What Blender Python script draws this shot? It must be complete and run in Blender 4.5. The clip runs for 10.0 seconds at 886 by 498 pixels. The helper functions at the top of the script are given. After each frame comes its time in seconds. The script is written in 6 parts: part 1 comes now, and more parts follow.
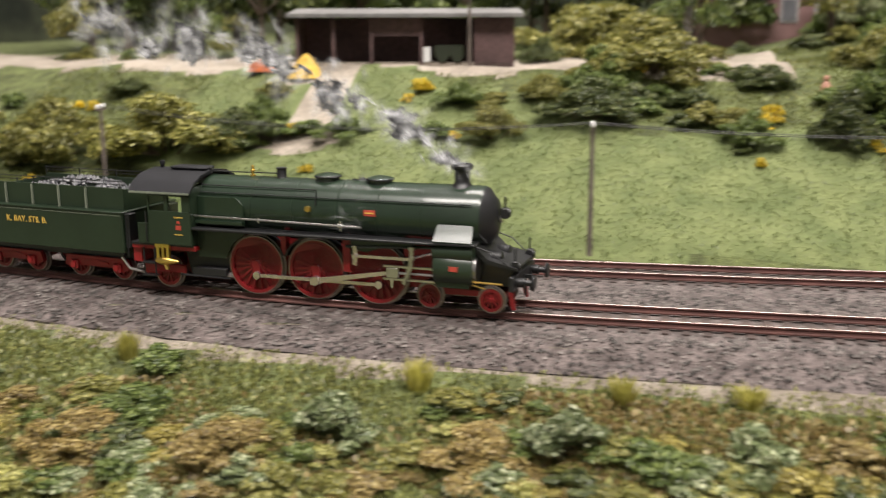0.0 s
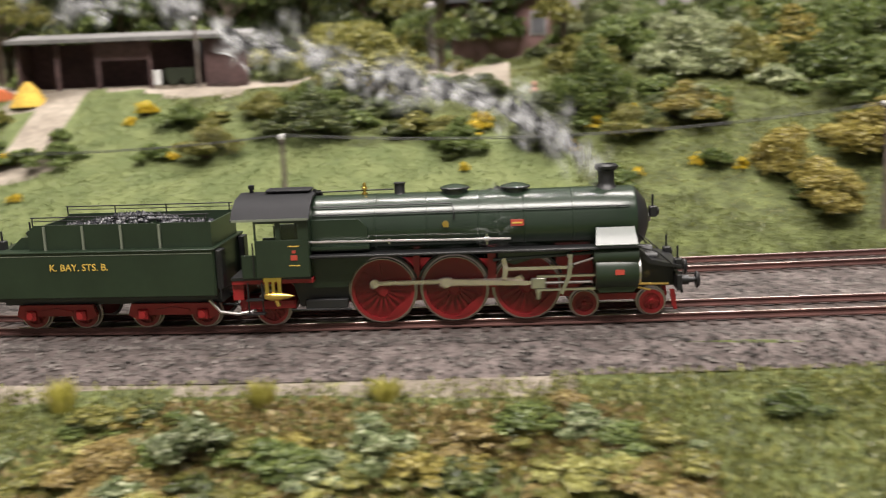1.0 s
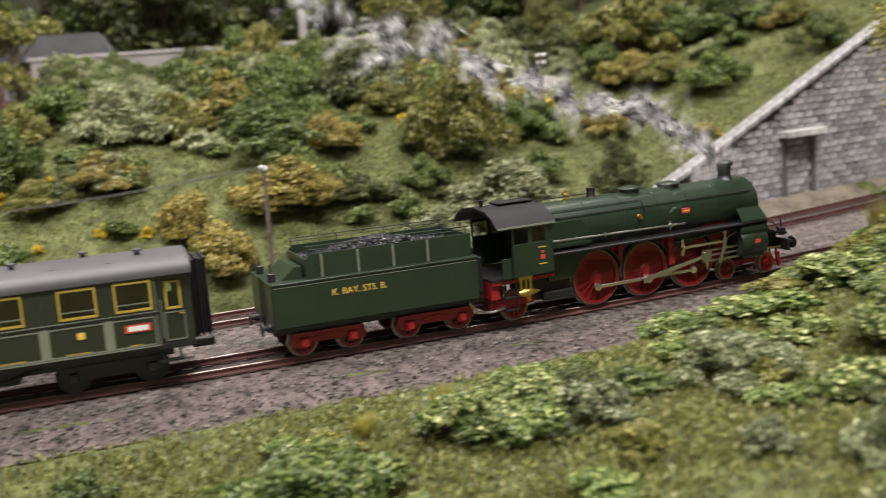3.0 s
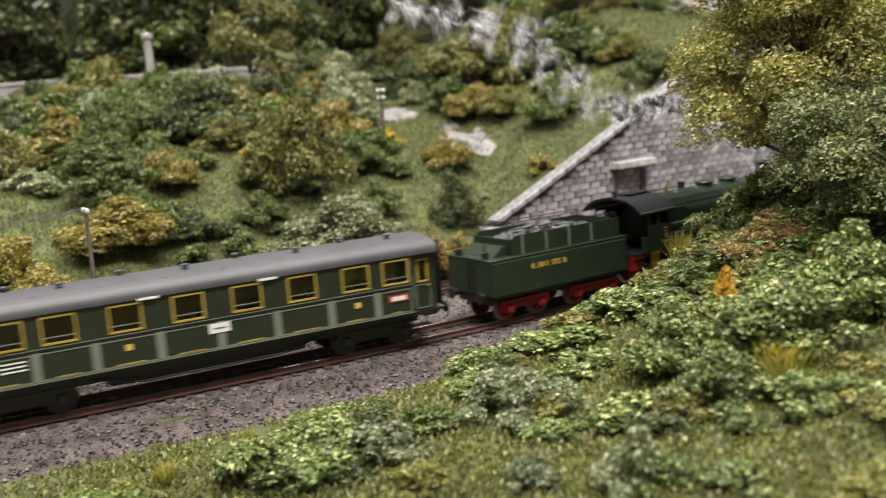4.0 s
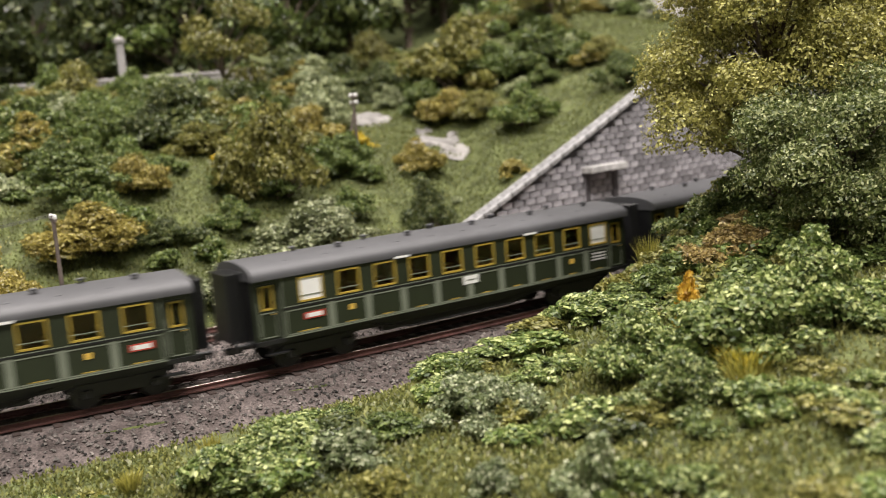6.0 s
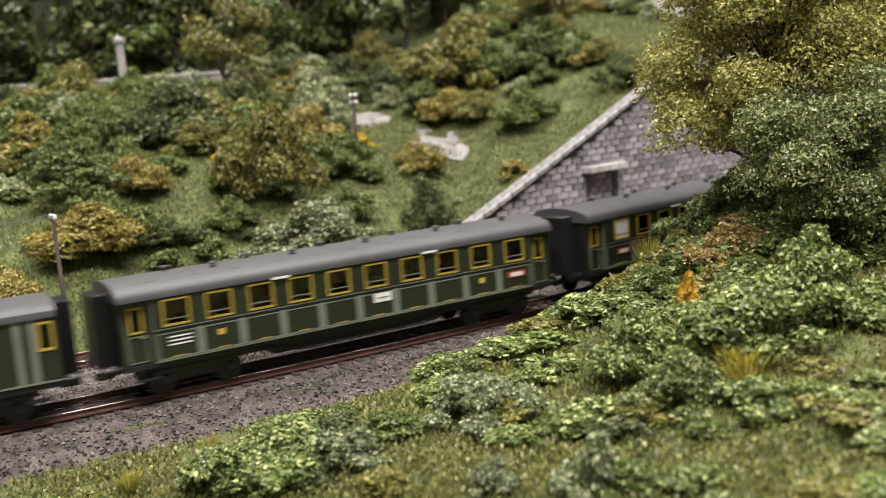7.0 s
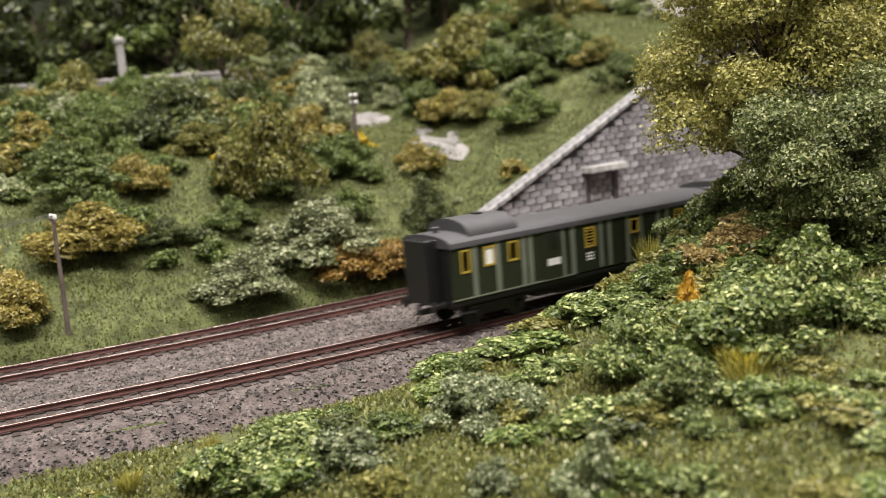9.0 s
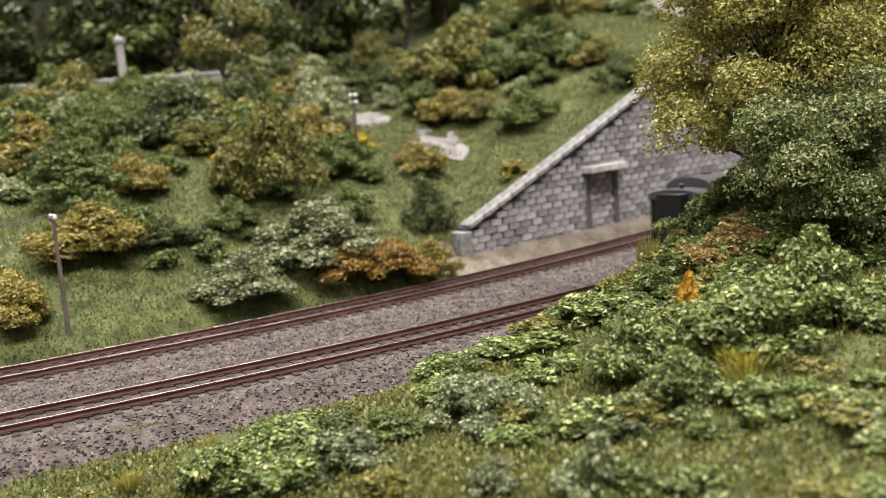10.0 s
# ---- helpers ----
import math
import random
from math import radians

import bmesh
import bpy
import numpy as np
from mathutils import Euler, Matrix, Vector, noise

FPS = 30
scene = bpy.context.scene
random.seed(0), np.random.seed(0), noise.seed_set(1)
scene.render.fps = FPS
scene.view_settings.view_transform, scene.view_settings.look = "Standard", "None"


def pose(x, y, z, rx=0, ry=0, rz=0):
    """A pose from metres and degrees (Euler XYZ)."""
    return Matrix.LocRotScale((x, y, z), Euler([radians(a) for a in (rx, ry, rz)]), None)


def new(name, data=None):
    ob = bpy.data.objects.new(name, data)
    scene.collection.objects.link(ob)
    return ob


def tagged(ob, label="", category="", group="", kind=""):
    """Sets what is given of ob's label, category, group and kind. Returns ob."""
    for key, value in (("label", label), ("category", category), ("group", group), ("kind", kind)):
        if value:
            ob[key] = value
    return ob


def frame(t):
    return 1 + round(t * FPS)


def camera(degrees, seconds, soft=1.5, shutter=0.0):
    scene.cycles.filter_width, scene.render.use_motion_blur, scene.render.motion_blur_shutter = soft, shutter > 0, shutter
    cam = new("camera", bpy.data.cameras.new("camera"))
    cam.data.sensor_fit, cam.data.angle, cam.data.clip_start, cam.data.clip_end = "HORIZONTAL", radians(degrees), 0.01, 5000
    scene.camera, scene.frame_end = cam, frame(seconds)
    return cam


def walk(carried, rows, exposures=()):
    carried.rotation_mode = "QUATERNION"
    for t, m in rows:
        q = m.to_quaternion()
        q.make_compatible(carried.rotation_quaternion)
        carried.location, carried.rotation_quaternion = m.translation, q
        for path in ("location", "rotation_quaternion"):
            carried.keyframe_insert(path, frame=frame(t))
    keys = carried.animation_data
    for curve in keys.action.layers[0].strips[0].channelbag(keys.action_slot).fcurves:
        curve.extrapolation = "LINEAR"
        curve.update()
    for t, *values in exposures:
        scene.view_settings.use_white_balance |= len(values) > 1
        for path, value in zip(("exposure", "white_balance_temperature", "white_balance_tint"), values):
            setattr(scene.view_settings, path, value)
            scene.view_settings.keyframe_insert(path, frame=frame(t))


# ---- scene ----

# ---- units: the place is a model railway; lengths below are millimetres, vehicles in full-size metres at 1:87 ----
MM = 0.001
K = 1.0 / 87.0

cam = camera(47.34, 10.0, soft=1.0, shutter=0.5)
cam.data.dof.use_dof = True
cam.data.dof.focus_distance = 0.36
cam.data.dof.aperture_fstop = 16.0
PATH = [
    (0.0, -42.2, -332.6, 90.4, 78.03, 0.16, 12.86),
    (0.5, -14.9, -335.5, 86.4, 79.27, 0.97, 8.19),
    (1.0, 20.6, -328.7, 84.2, 79.23, 2.28, 3.74),
    (1.5, 47.1, -329.4, 83.6, 79.16, 2.65, -3.63),
    (2.0, 74.8, -334.6, 86.6, 79.33, 3.40, -8.54),
    (2.5, 98.2, -339.1, 88.9, 79.83, 3.69, -13.72),
    (3.0, 116.7, -342.6, 90.1, 80.53, 4.17, -18.15),
    (3.2, 123.4, -347.4, 91.8, 80.73, 4.24, -19.97),
    (4.3, 143.1, -361.2, 97.0, 81.31, 4.46, -25.27),
    (4.5, 143.9, -361.8, 97.2, 81.33, 4.47, -25.49),
    (5.0, 144.4, -362.2, 97.4, 81.32, 4.44, -25.70),
    (5.5, 144.4, -362.2, 97.3, 81.29, 4.43, -25.73),
    (10.0, 144.4, -362.2, 97.3, 81.29, 4.43, -25.73),
]
walk(cam, [(t, pose(x * MM, y * MM, z * MM, rx, ry, rz)) for t, x, y, z, rx, ry, rz in PATH])

# ---- the room's light: two long ceiling panels over the layout ----
world = bpy.data.worlds.new("room_air")
scene.world = world
world.use_nodes = True
world.node_tree.nodes["Background"].inputs[0].default_value = (0.95, 0.96, 1.0, 1)
world.node_tree.nodes["Background"].inputs[1].default_value = 0.5
scene.view_settings.exposure = 0.0


def ceiling_lamp(x, y, z, sx, sy, watts):
    data = bpy.data.lights.new("ceiling_light", "AREA")
    data.shape, data.size, data.size_y, data.energy = "RECTANGLE", sx, sy, watts
    data.color = (1.0, 0.93, 0.88)
    ob = new("ceiling_light", data)
    ob.matrix_basis = pose(x, y, z)
    return ob


LAMP = 76.0
ceiling_lamp(0.2, -0.85, 1.9, 2.2, 0.4, LAMP * 1.35)
ceiling_lamp(0.2, 0.65, 1.9, 2.2, 0.4, LAMP)

# ---- mesh helpers ----
class Shape:
    """Collects vertices and faces of one mesh."""

    def __init__(self):
        self.v, self.f = [], []

    def add(self, verts, faces):
        n = len(self.v)
        self.v += [tuple(p) for p in verts]
        self.f += [tuple(i + n for i in q) for q in faces]
        return self

    def box(self, x0, x1, y0, y1, z0, z1, b=0.0):
        if b <= 0:
            v = [(x, y, z) for z in (z0, z1) for y in (y0, y1) for x in (x0, x1)]
            return self.add(v, [(0, 2, 3, 1), (4, 5, 7, 6), (0, 1, 5, 4), (2, 6, 7, 3), (0, 4, 6, 2), (1, 3, 7, 5)])
        # rounded plan: bevelled upright edges and a bevelled top and bottom
        def ring(i, z):
            return [(x0 + b + i, y0 + i, z), (x1 - b - i, y0 + i, z), (x1 - i, y0 + b + i, z), (x1 - i, y1 - b - i, z),
                    (x1 - b - i, y1 - i, z), (x0 + b + i, y1 - i, z), (x0 + i, y1 - b - i, z), (x0 + i, y0 + b + i, z)]
        k = b * 0.5
        v = ring(k, z0) + ring(0, z0 + k) + ring(0, z1 - k) + ring(k, z1)
        fs = [tuple(range(7, -1, -1)), tuple(range(24, 32))]
        for r in range(3):
            for i in range(8):
                j = (i + 1) % 8
                fs.append((r * 8 + i, r * 8 + j, r * 8 + 8 + j, r * 8 + 8 + i))
        return self.add(v, fs)

    def lathe(self, profile, n=24, at=(0, 0, 0), axis="z", a0=0.0, a1=360.0):
        """profile: (radius, height) rows turned round the axis."""
        full = a1 - a0 >= 360
        m = n if full else n + 1
        v = []
        for r, h in profile:
            for i in range(m):
                a = radians(a0 + (a1 - a0) * i / n)
                c, s = r * math.cos(a), r * math.sin(a)
                p = (c, s, h) if axis == "z" else (h, c, s) if axis == "x" else (c, h, s)
                v.append((p[0] + at[0], p[1] + at[1], p[2] + at[2]))
        fs = []
        for k in range(len(profile) - 1):
            for i in range(n):
                j = (i + 1) % m
                q = (k * m + i, k * m + j, (k + 1) * m + j, (k + 1) * m + i)
                fs.append(q if axis != "y" else q[::-1])
        return self.add(v, fs)

    def rod(self, p, q, r, n=8, r2=None):
        p, q = Vector(p), Vector(q)
        r2 = r if r2 is None else r2
        w = (q - p).normalized()
        u = w.orthogonal().normalized()
        t = w.cross(u)
        v = []
        for c, rr in ((p, r), (q, r2)):
            for i in range(n):
                a = 2 * math.pi * i / n
                v.append(c + (u * math.cos(a) + t * math.sin(a)) * rr)
        fs = [(i, (i + 1) % n, n + (i + 1) % n, n + i) for i in range(n)] + [tuple(range(n - 1, -1, -1)), tuple(range(n, 2 * n))]
        return self.add(v, fs)

    def pipe(self, pts, r, n=8):
        """One bent tube through all the points."""
        pts = [Vector(p) for p in pts]
        v = []
        for k, p in enumerate(pts):
            w = (pts[min(k + 1, len(pts) - 1)] - pts[max(k - 1, 0)]).normalized()
            u = w.cross(Vector((0.31, 0.2, 0.93))).normalized()
            t = w.cross(u)
            v += [p + (u * math.cos(2 * math.pi * i / n) + t * math.sin(2 * math.pi * i / n)) * r for i in range(n)]
        m = len(pts)
        fs = [(k * n + i, k * n + (i + 1) % n, (k + 1) * n + (i + 1) % n, (k + 1) * n + i) for k in range(m - 1) for i in range(n)]
        return self.add(v, fs + [tuple(range(n - 1, -1, -1)), tuple(range((m - 1) * n, m * n))])

    def prism(self, outline, y0, y1):
        """outline: (x, z) points, pushed from y0 to y1."""
        n = len(outline)
        v = [(x, y0, z) for x, z in outline] + [(x, y1, z) for x, z in outline]
        fs = [tuple(range(n)), tuple(range(2 * n - 1, n - 1, -1))]
        fs += [(i, n + i, n + (i + 1) % n, (i + 1) % n) for i in range(n)]
        return self.add(v, fs)

    def sweep(self, outline, x0, x1, n=1):
        """outline: (y, z) points, pushed along x."""
        m = len(outline)
        v = [(x0 + (x1 - x0) * k / n, y, z) for k in range(n + 1) for y, z in outline]
        fs = [tuple(range(m)), tuple(range((n + 1) * m - 1, n * m - 1, -1))]
        for k in range(n):
            for i in range(m):
                fs.append((k * m + i, (k + 1) * m + i, (k + 1) * m + (i + 1) % m, k * m + (i + 1) % m))
        return self.add(v, fs)

    def mesh(self, name, material, scale=1.0, smooth=35):
        me = bpy.data.meshes.new(name)
        me.from_pydata([(x * scale, y * scale, z * scale) for x, y, z in self.v], [], self.f)
        bm = bmesh.new()
        bm.from_mesh(me)
        bmesh.ops.recalc_face_normals(bm, faces=bm.faces)
        bm.to_mesh(me)
        bm.free()
        if smooth:
            me.polygons.foreach_set("use_smooth", [True] * len(me.polygons))
            me.set_sharp_from_angle(angle=radians(smooth))
        me.materials.append(material)
        return me


def part(name, shape, material, parent, label="", scale=K, at=None, smooth=35):
    """One mesh object under a thing or a part."""
    ob = new(name, shape if isinstance(shape, bpy.types.Mesh) else shape.mesh(name, material, scale, smooth))
    ob.parent = parent
    if at is not None:
        ob.matrix_basis = at
    if label:
        tagged(ob, label)
    return ob


def thing(name, shape, material, label, category, scale=MM, at=None, group="", kind="", smooth=35):
    ob = new(name, shape.mesh(name, material, scale, smooth) if shape else None)
    if at is not None:
        ob.matrix_basis = at
    return tagged(ob, label, category, group, kind)


def mmpose(x, y, z, rx=0, ry=0, rz=0):
    return pose(x * MM, y * MM, z * MM, rx, ry, rz)


# ---- materials ----
def material(name, color, rough=0.6, metal=0.0, var=0.15, grain=0.0, scale=400.0, bump=0.0, color2=None, island=0.0, spec=0.5, coat=0.0, rand=0.0):
    """Principled paint with two scales of mottling; color2 is mixed in by the coarse noise."""
    m = bpy.data.materials.new(name)
    m.use_nodes = True
    nt = m.node_tree
    bsdf = nt.nodes["Principled BSDF"]
    bsdf.inputs["Roughness"].default_value = rough
    bsdf.inputs["Metallic"].default_value = metal
    bsdf.inputs["Specular IOR Level"].default_value = spec
    bsdf.inputs["Coat Weight"].default_value = coat
    tc = nt.nodes.new("ShaderNodeTexCoord")
    c1 = nt.nodes.new("ShaderNodeTexNoise")
    c1.inputs["Scale"].default_value = scale * 0.12
    c1.inputs["Detail"].default_value = 4
    c2 = nt.nodes.new("ShaderNodeTexNoise")
    c2.inputs["Scale"].default_value = scale
    c2.inputs["Detail"].default_value = 3
    for c in (c1, c2):
        nt.links.new(tc.outputs["Object"], c.inputs["Vector"])
    ramp = nt.nodes.new("ShaderNodeValToRGB")
    dark = tuple(v * (1 - var) for v in color)
    lite = color2 if color2 else tuple(min(1, v * (1 + var)) for v in color)
    ramp.color_ramp.elements[0].position, ramp.color_ramp.elements[1].position = 0.35, 0.65
    ramp.color_ramp.elements[0].color = (*dark, 1)
    ramp.color_ramp.elements[1].color = (*lite, 1)
    nt.links.new(c1.outputs["Fac"], ramp.inputs["Fac"])
    mul = nt.nodes.new("ShaderNodeMix")
    mul.data_type, mul.blend_type = "RGBA", "MULTIPLY"
    mul.inputs["Factor"].default_value = 1.0
    g = nt.nodes.new("ShaderNodeMapRange")
    g.inputs["From Min"].default_value, g.inputs["From Max"].default_value = 0.3, 0.7
    g.inputs["To Min"].default_value, g.inputs["To Max"].default_value = 1 - grain, 1 + grain
    nt.links.new(c2.outputs["Fac"], g.inputs["Value"])
    nt.links.new(ramp.outputs["Color"], mul.inputs["A"])
    nt.links.new(g.outputs["Result"], mul.inputs["B"])
    out = mul.outputs["Result"]
    for amount, node, sock in ((island, "ShaderNodeNewGeometry", "Random Per Island"), (rand, "ShaderNodeObjectInfo", "Random")):
        if amount:
            geo = nt.nodes.new(node)
            hs = nt.nodes.new("ShaderNodeHueSaturation")
            mr = nt.nodes.new("ShaderNodeMapRange")
            mr.inputs["To Min"].default_value, mr.inputs["To Max"].default_value = 1 - amount, 1 + amount
            nt.links.new(geo.outputs[sock], mr.inputs["Value"])
            nt.links.new(mr.outputs["Result"], hs.inputs["Value"])
            nt.links.new(out, hs.inputs["Color"])
            out = hs.outputs["Color"]
    nt.links.new(out, bsdf.inputs["Base Color"])
    if bump:
        b = nt.nodes.new("ShaderNodeBump")
        b.inputs["Strength"].default_value = 0.6
        b.inputs["Distance"].default_value = bump
        nt.links.new(c2.outputs["Fac"], b.inputs["Height"])
        nt.links.new(b.outputs["Normal"], bsdf.inputs["Normal"])
    return m


def leafy(name, a, b, c):
    """Leaf flakes: three colours by island, half of the light passes through."""
    m = bpy.data.materials.new(name)
    m.use_nodes = True
    nt = m.node_tree
    bsdf = nt.nodes["Principled BSDF"]
    bsdf.inputs["Roughness"].default_value = 0.40
    bsdf.inputs["Specular IOR Level"].default_value = 0.5
    geo = nt.nodes.new("ShaderNodeNewGeometry")
    ramp = nt.nodes.new("ShaderNodeValToRGB")
    e = ramp.color_ramp.elements
    e[0].position, e[0].color = 0.0, (*a, 1)
    e[1].position, e[1].color = 1.0, (*c, 1)
    mid = e.new(0.62)
    mid.color = (*b, 1)
    nt.links.new(geo.outputs["Random Per Island"], ramp.inputs["Fac"])
    info = nt.nodes.new("ShaderNodeObjectInfo")
    mr = nt.nodes.new("ShaderNodeMapRange")
    mr.inputs["To Min"].default_value, mr.inputs["To Max"].default_value = 0.8, 1.2
    nt.links.new(info.outputs["Random"], mr.inputs["Value"])
    hs = nt.nodes.new("ShaderNodeHueSaturation")
    nt.links.new(mr.outputs["Result"], hs.inputs["Value"])
    nt.links.new(ramp.outputs["Color"], hs.inputs["Color"])
    nt.links.new(hs.outputs["Color"], bsdf.inputs["Base Color"])
    tr = nt.nodes.new("ShaderNodeBsdfTranslucent")
    nt.links.new(hs.outputs["Color"], tr.inputs["Color"])
    mix = nt.nodes.new("ShaderNodeMixShader")
    mix.inputs[0].default_value = 0.36
    nt.links.new(bsdf.outputs[0], mix.inputs[1])
    nt.links.new(tr.outputs[0], mix.inputs[2])
    nt.links.new(mix.outputs[0], nt.nodes["Material Output"].inputs["Surface"])
    return m


loco_green = material("loco_green", (0.013, 0.025, 0.014), 0.28, 0, 0.12, 0.05, 500, coat=0.2)
cab_green = material("cab_green", (0.017, 0.029, 0.016), 0.34, 0, 0.12, 0.05, 500)
black_paint = material("black_paint", (0.012, 0.012, 0.013), 0.42, 0, 0.2, 0.1, 500)
roof_black = material("roof_black", (0.012, 0.012, 0.014), 0.6, 0, 0.15, 0.06, 300, spec=0.2)
wheel_red = material("wheel_red", (0.17, 0.008, 0.011), 0.35, 0, 0.15, 0.06, 500)
frame_red = material("frame_red", (0.23, 0.011, 0.013), 0.45, 0, 0.15, 0.06, 500)
bright_steel = material("bright_steel", (0.62, 0.60, 0.58), 0.28, 1.0, 0.1, 0.05, 600)
tyre_steel = material("tyre_steel", (0.34, 0.29, 0.28), 0.3, 0.9, 0.1, 0.05, 600)
rod_steel = material("rod_steel", (0.74, 0.65, 0.62), 0.27, 0.95, 0.1, 0.05, 600)
brass = material("brass", (0.75, 0.52, 0.14), 0.3, 1.0, 0.1, 0.05, 600)
gold_paint = material("gold_paint", (0.75, 0.50, 0.10), 0.45, 0.2, 0.1, 0.05, 600)
plate_red = material("plate_red", (0.45, 0.06, 0.04), 0.5, 0, 0.1, 0.05, 600)
coal_black = material("coal_black", (0.02, 0.02, 0.026), 0.3, 0, 0.3, 0.2, 600, bump=0.0006, island=0.5)
coach_green = material("coach_green", (0.018, 0.024, 0.012), 0.45, 0, 0.12, 0.05, 400)
lining_and_highlight = material("lining_and_highlight", (0.17, 0.19, 0.145), 0.5, 0, 0.1, 0.05, 400)
coach_roof = material("coach_roof", (0.062, 0.062, 0.067), 0.55, 0, 0.12, 0.08, 200)
window_yellow = material("window_yellow", (0.40, 0.285, 0.045), 0.45, 0, 0.12, 0.05, 500)
interior_red = material("interior_red", (0.34, 0.13, 0.06), 0.6, 0, 0.25, 0.1, 300)
white_paint = material("white_paint", (0.78, 0.78, 0.76), 0.5, 0, 0.05, 0.03, 400)
rail_top = material("rail_top", (0.30, 0.24, 0.22), 0.35, 1.0, 0.15, 0.1, 800)
rail_rust = material("rail_rust", (0.085, 0.034, 0.028), 0.7, 0.0, 0.25, 0.2, 800)
sleeper_brown = material("sleeper_brown", (0.06, 0.04, 0.034), 0.85, 0, 0.3, 0.25, 900, bump=0.0002, rand=0.25)
stone_grey = material("ballast_stone", (0.086, 0.076, 0.069), 0.85, 0, 0.3, 0.2, 900, color2=(0.136, 0.120, 0.110), island=0.95)

# ---- plan of the track ----
CURVE = (2.486, 13.296, 7.839, 5.281, 9.885, -4.529)


def track_y(x):
    """y of the near track's middle, and its slope, at x (mm); straight past both ends."""
    xc = min(max(x, -200.0), 600.0)
    u = (xc - 100.0) / 300.0
    y = sum(c * u ** i for i, c in enumerate(CURVE))
    s = sum(i * c * u ** (i - 1) for i, c in enumerate(CURVE) if i) / 300.0
    return y + s * (x - xc), s


def off_track(x, y):
    ty, s = track_y(x)
    return (y - ty) / math.hypot(1, s)


def spacing(x):
    return 71.4 + 9.1 * (min(max(x, -200), 600) - 100) / 300.0


STEP = 1.0
ARC_X = np.arange(-1400.0, 1500.0 + STEP, STEP)
ARC_S = np.concatenate([[0], np.cumsum([math.hypot(STEP, track_y(x + STEP)[0] - track_y(x)[0]) for x in ARC_X[:-1]])])
ARC_S -= np.interp(0.0, ARC_X, ARC_S)


def on_track(s, side=0.0):
    """Point (mm) at arc length s on the near track, side mm to its left."""
    x = float(np.interp(s, ARC_S, ARC_X))
    y, k = track_y(x)
    n = math.hypot(1, k)
    return x - side * k / n, y + side / n, math.degrees(math.atan(k))


def far_track(s, side=0.0):
    x = float(np.interp(s, ARC_S, ARC_X))
    return on_track(s, spacing(x) + side)


def step01(a, b, v):
    t = min(max((v - a) / (b - a), 0.0), 1.0)
    return t * t * (3 - 2 * t)


def coping_z(x):
    return 19.0 + (x - 400.0) * 0.422


def land(x, y):
    """Height of the ground (mm)."""
    d = off_track(x, y)
    n1 = noise.noise(Vector((x / 55.0, y / 55.0, 0.3)))
    n2 = noise.noise(Vector((x / 17.0, y / 17.0, 4.1)))
    far = spacing(x) + 17.0
    if -27 <= d <= far:
        return -4.6
    if d < -27:
        q = -d - 27
        right = step01(60, 260, x)
        shoulder = -4.6 - 7.4 * step01(0, 4, q) + 3.0 * step01(8, 15, q)
        base = -0.32 * max(0, q - 12) * (1 - right)
        base = max(base, -48)
        hill = 46 * step01(190, 540, x) * step01(20, 70, q) * (1 - 0.55 * step01(150, 300, q)) + 9 * step01(150, 240, x) * step01(18, 60, q)
        hill = max(hill, 43 * step01(318, 455, x) * step01(6, 30, q))
        rough = (n1 * 4 + n2 * 1.3) * step01(10, 40, q)
        return shoulder + base + hill + rough
    v = d - far
    w = step01(-10, 150, x)
    zl = 0.43 * min(v, 164) + 0.02 * max(0, v - 164)
    zr = 0.50 * min(v, 120) + 0.22 * max(0, min(v, 330) - 120) + 0.02 * max(0, v - 330)
    z = zl * (1 - w) + zr * w - 3.0 * step01(0, 6, v) * 0
    z += (n1 * 5 + n2 * 1.2) * step01(10, 60, v) - 4.6 * (1 - step01(0, 14, v))
    if x > 380:
        if d < 124:
            z = min(z, -4.6 + 9.0 * step01(99, 117, d))
        else:
            z = max(z, min(coping_z(x), 130.0) - 2 + 0.18 * (d - 124))
    return z


def ground_sheet():
    """One sheet, finer near the track."""
    xs = np.unique(np.concatenate([np.arange(-900, -250, 25), np.arange(-250, 660, 6), np.arange(660, 1500, 25)]))
    ys = np.unique(np.concatenate([np.arange(-600, -200, 20), np.arange(-200, 340, 5), np.arange(340, 700, 15), np.arange(700, 1700, 50)]))
    v = [(float(x), float(y), land(float(x), float(y))) for y in ys for x in xs]
    n = len(xs)
    fs = [(j * n + i, j * n + i + 1, (j + 1) * n + i + 1, (j + 1) * n + i) for j in range(len(ys) - 1) for i in range(n - 1)]
    s = Shape()
    s.v, s.f = v, fs
    return s


turf = material("turf", (0.066, 0.078, 0.022), 0.95, 0, 0.35, 0.35, 900, bump=0.0012, color2=(0.11, 0.13, 0.042))
meadow_turf = material("meadow_turf", (0.095, 0.122, 0.040), 0.95, 0, 0.12, 0.15, 500, bump=0.0004, color2=(0.135, 0.158, 0.058))
dirt = material("pale_dirt", (0.17, 0.14, 0.105), 0.95, 0, 0.3, 0.35, 900, bump=0.0006, color2=(0.22, 0.19, 0.15))
yard_dirt = material("yard_dirt", (0.25, 0.21, 0.165), 0.95, 0, 0.2, 0.2, 300, color2=(0.31, 0.27, 0.22))
ground = thing("ground", ground_sheet(), turf, "rough green model turf rising to a wooded slope", "ground", kind="structure")


def sandy(x, y, wob):
    """A worn sandy path from the yard down into the meadow."""
    return ((x + 244) / 42.0) ** 2 + ((y - 177) / 10.0) ** 2 < 1 + wob * 0.08 or 190 < y < 265 and abs(x + 236 + (y - 200) * 0.15) < 20 + wob * 1.6


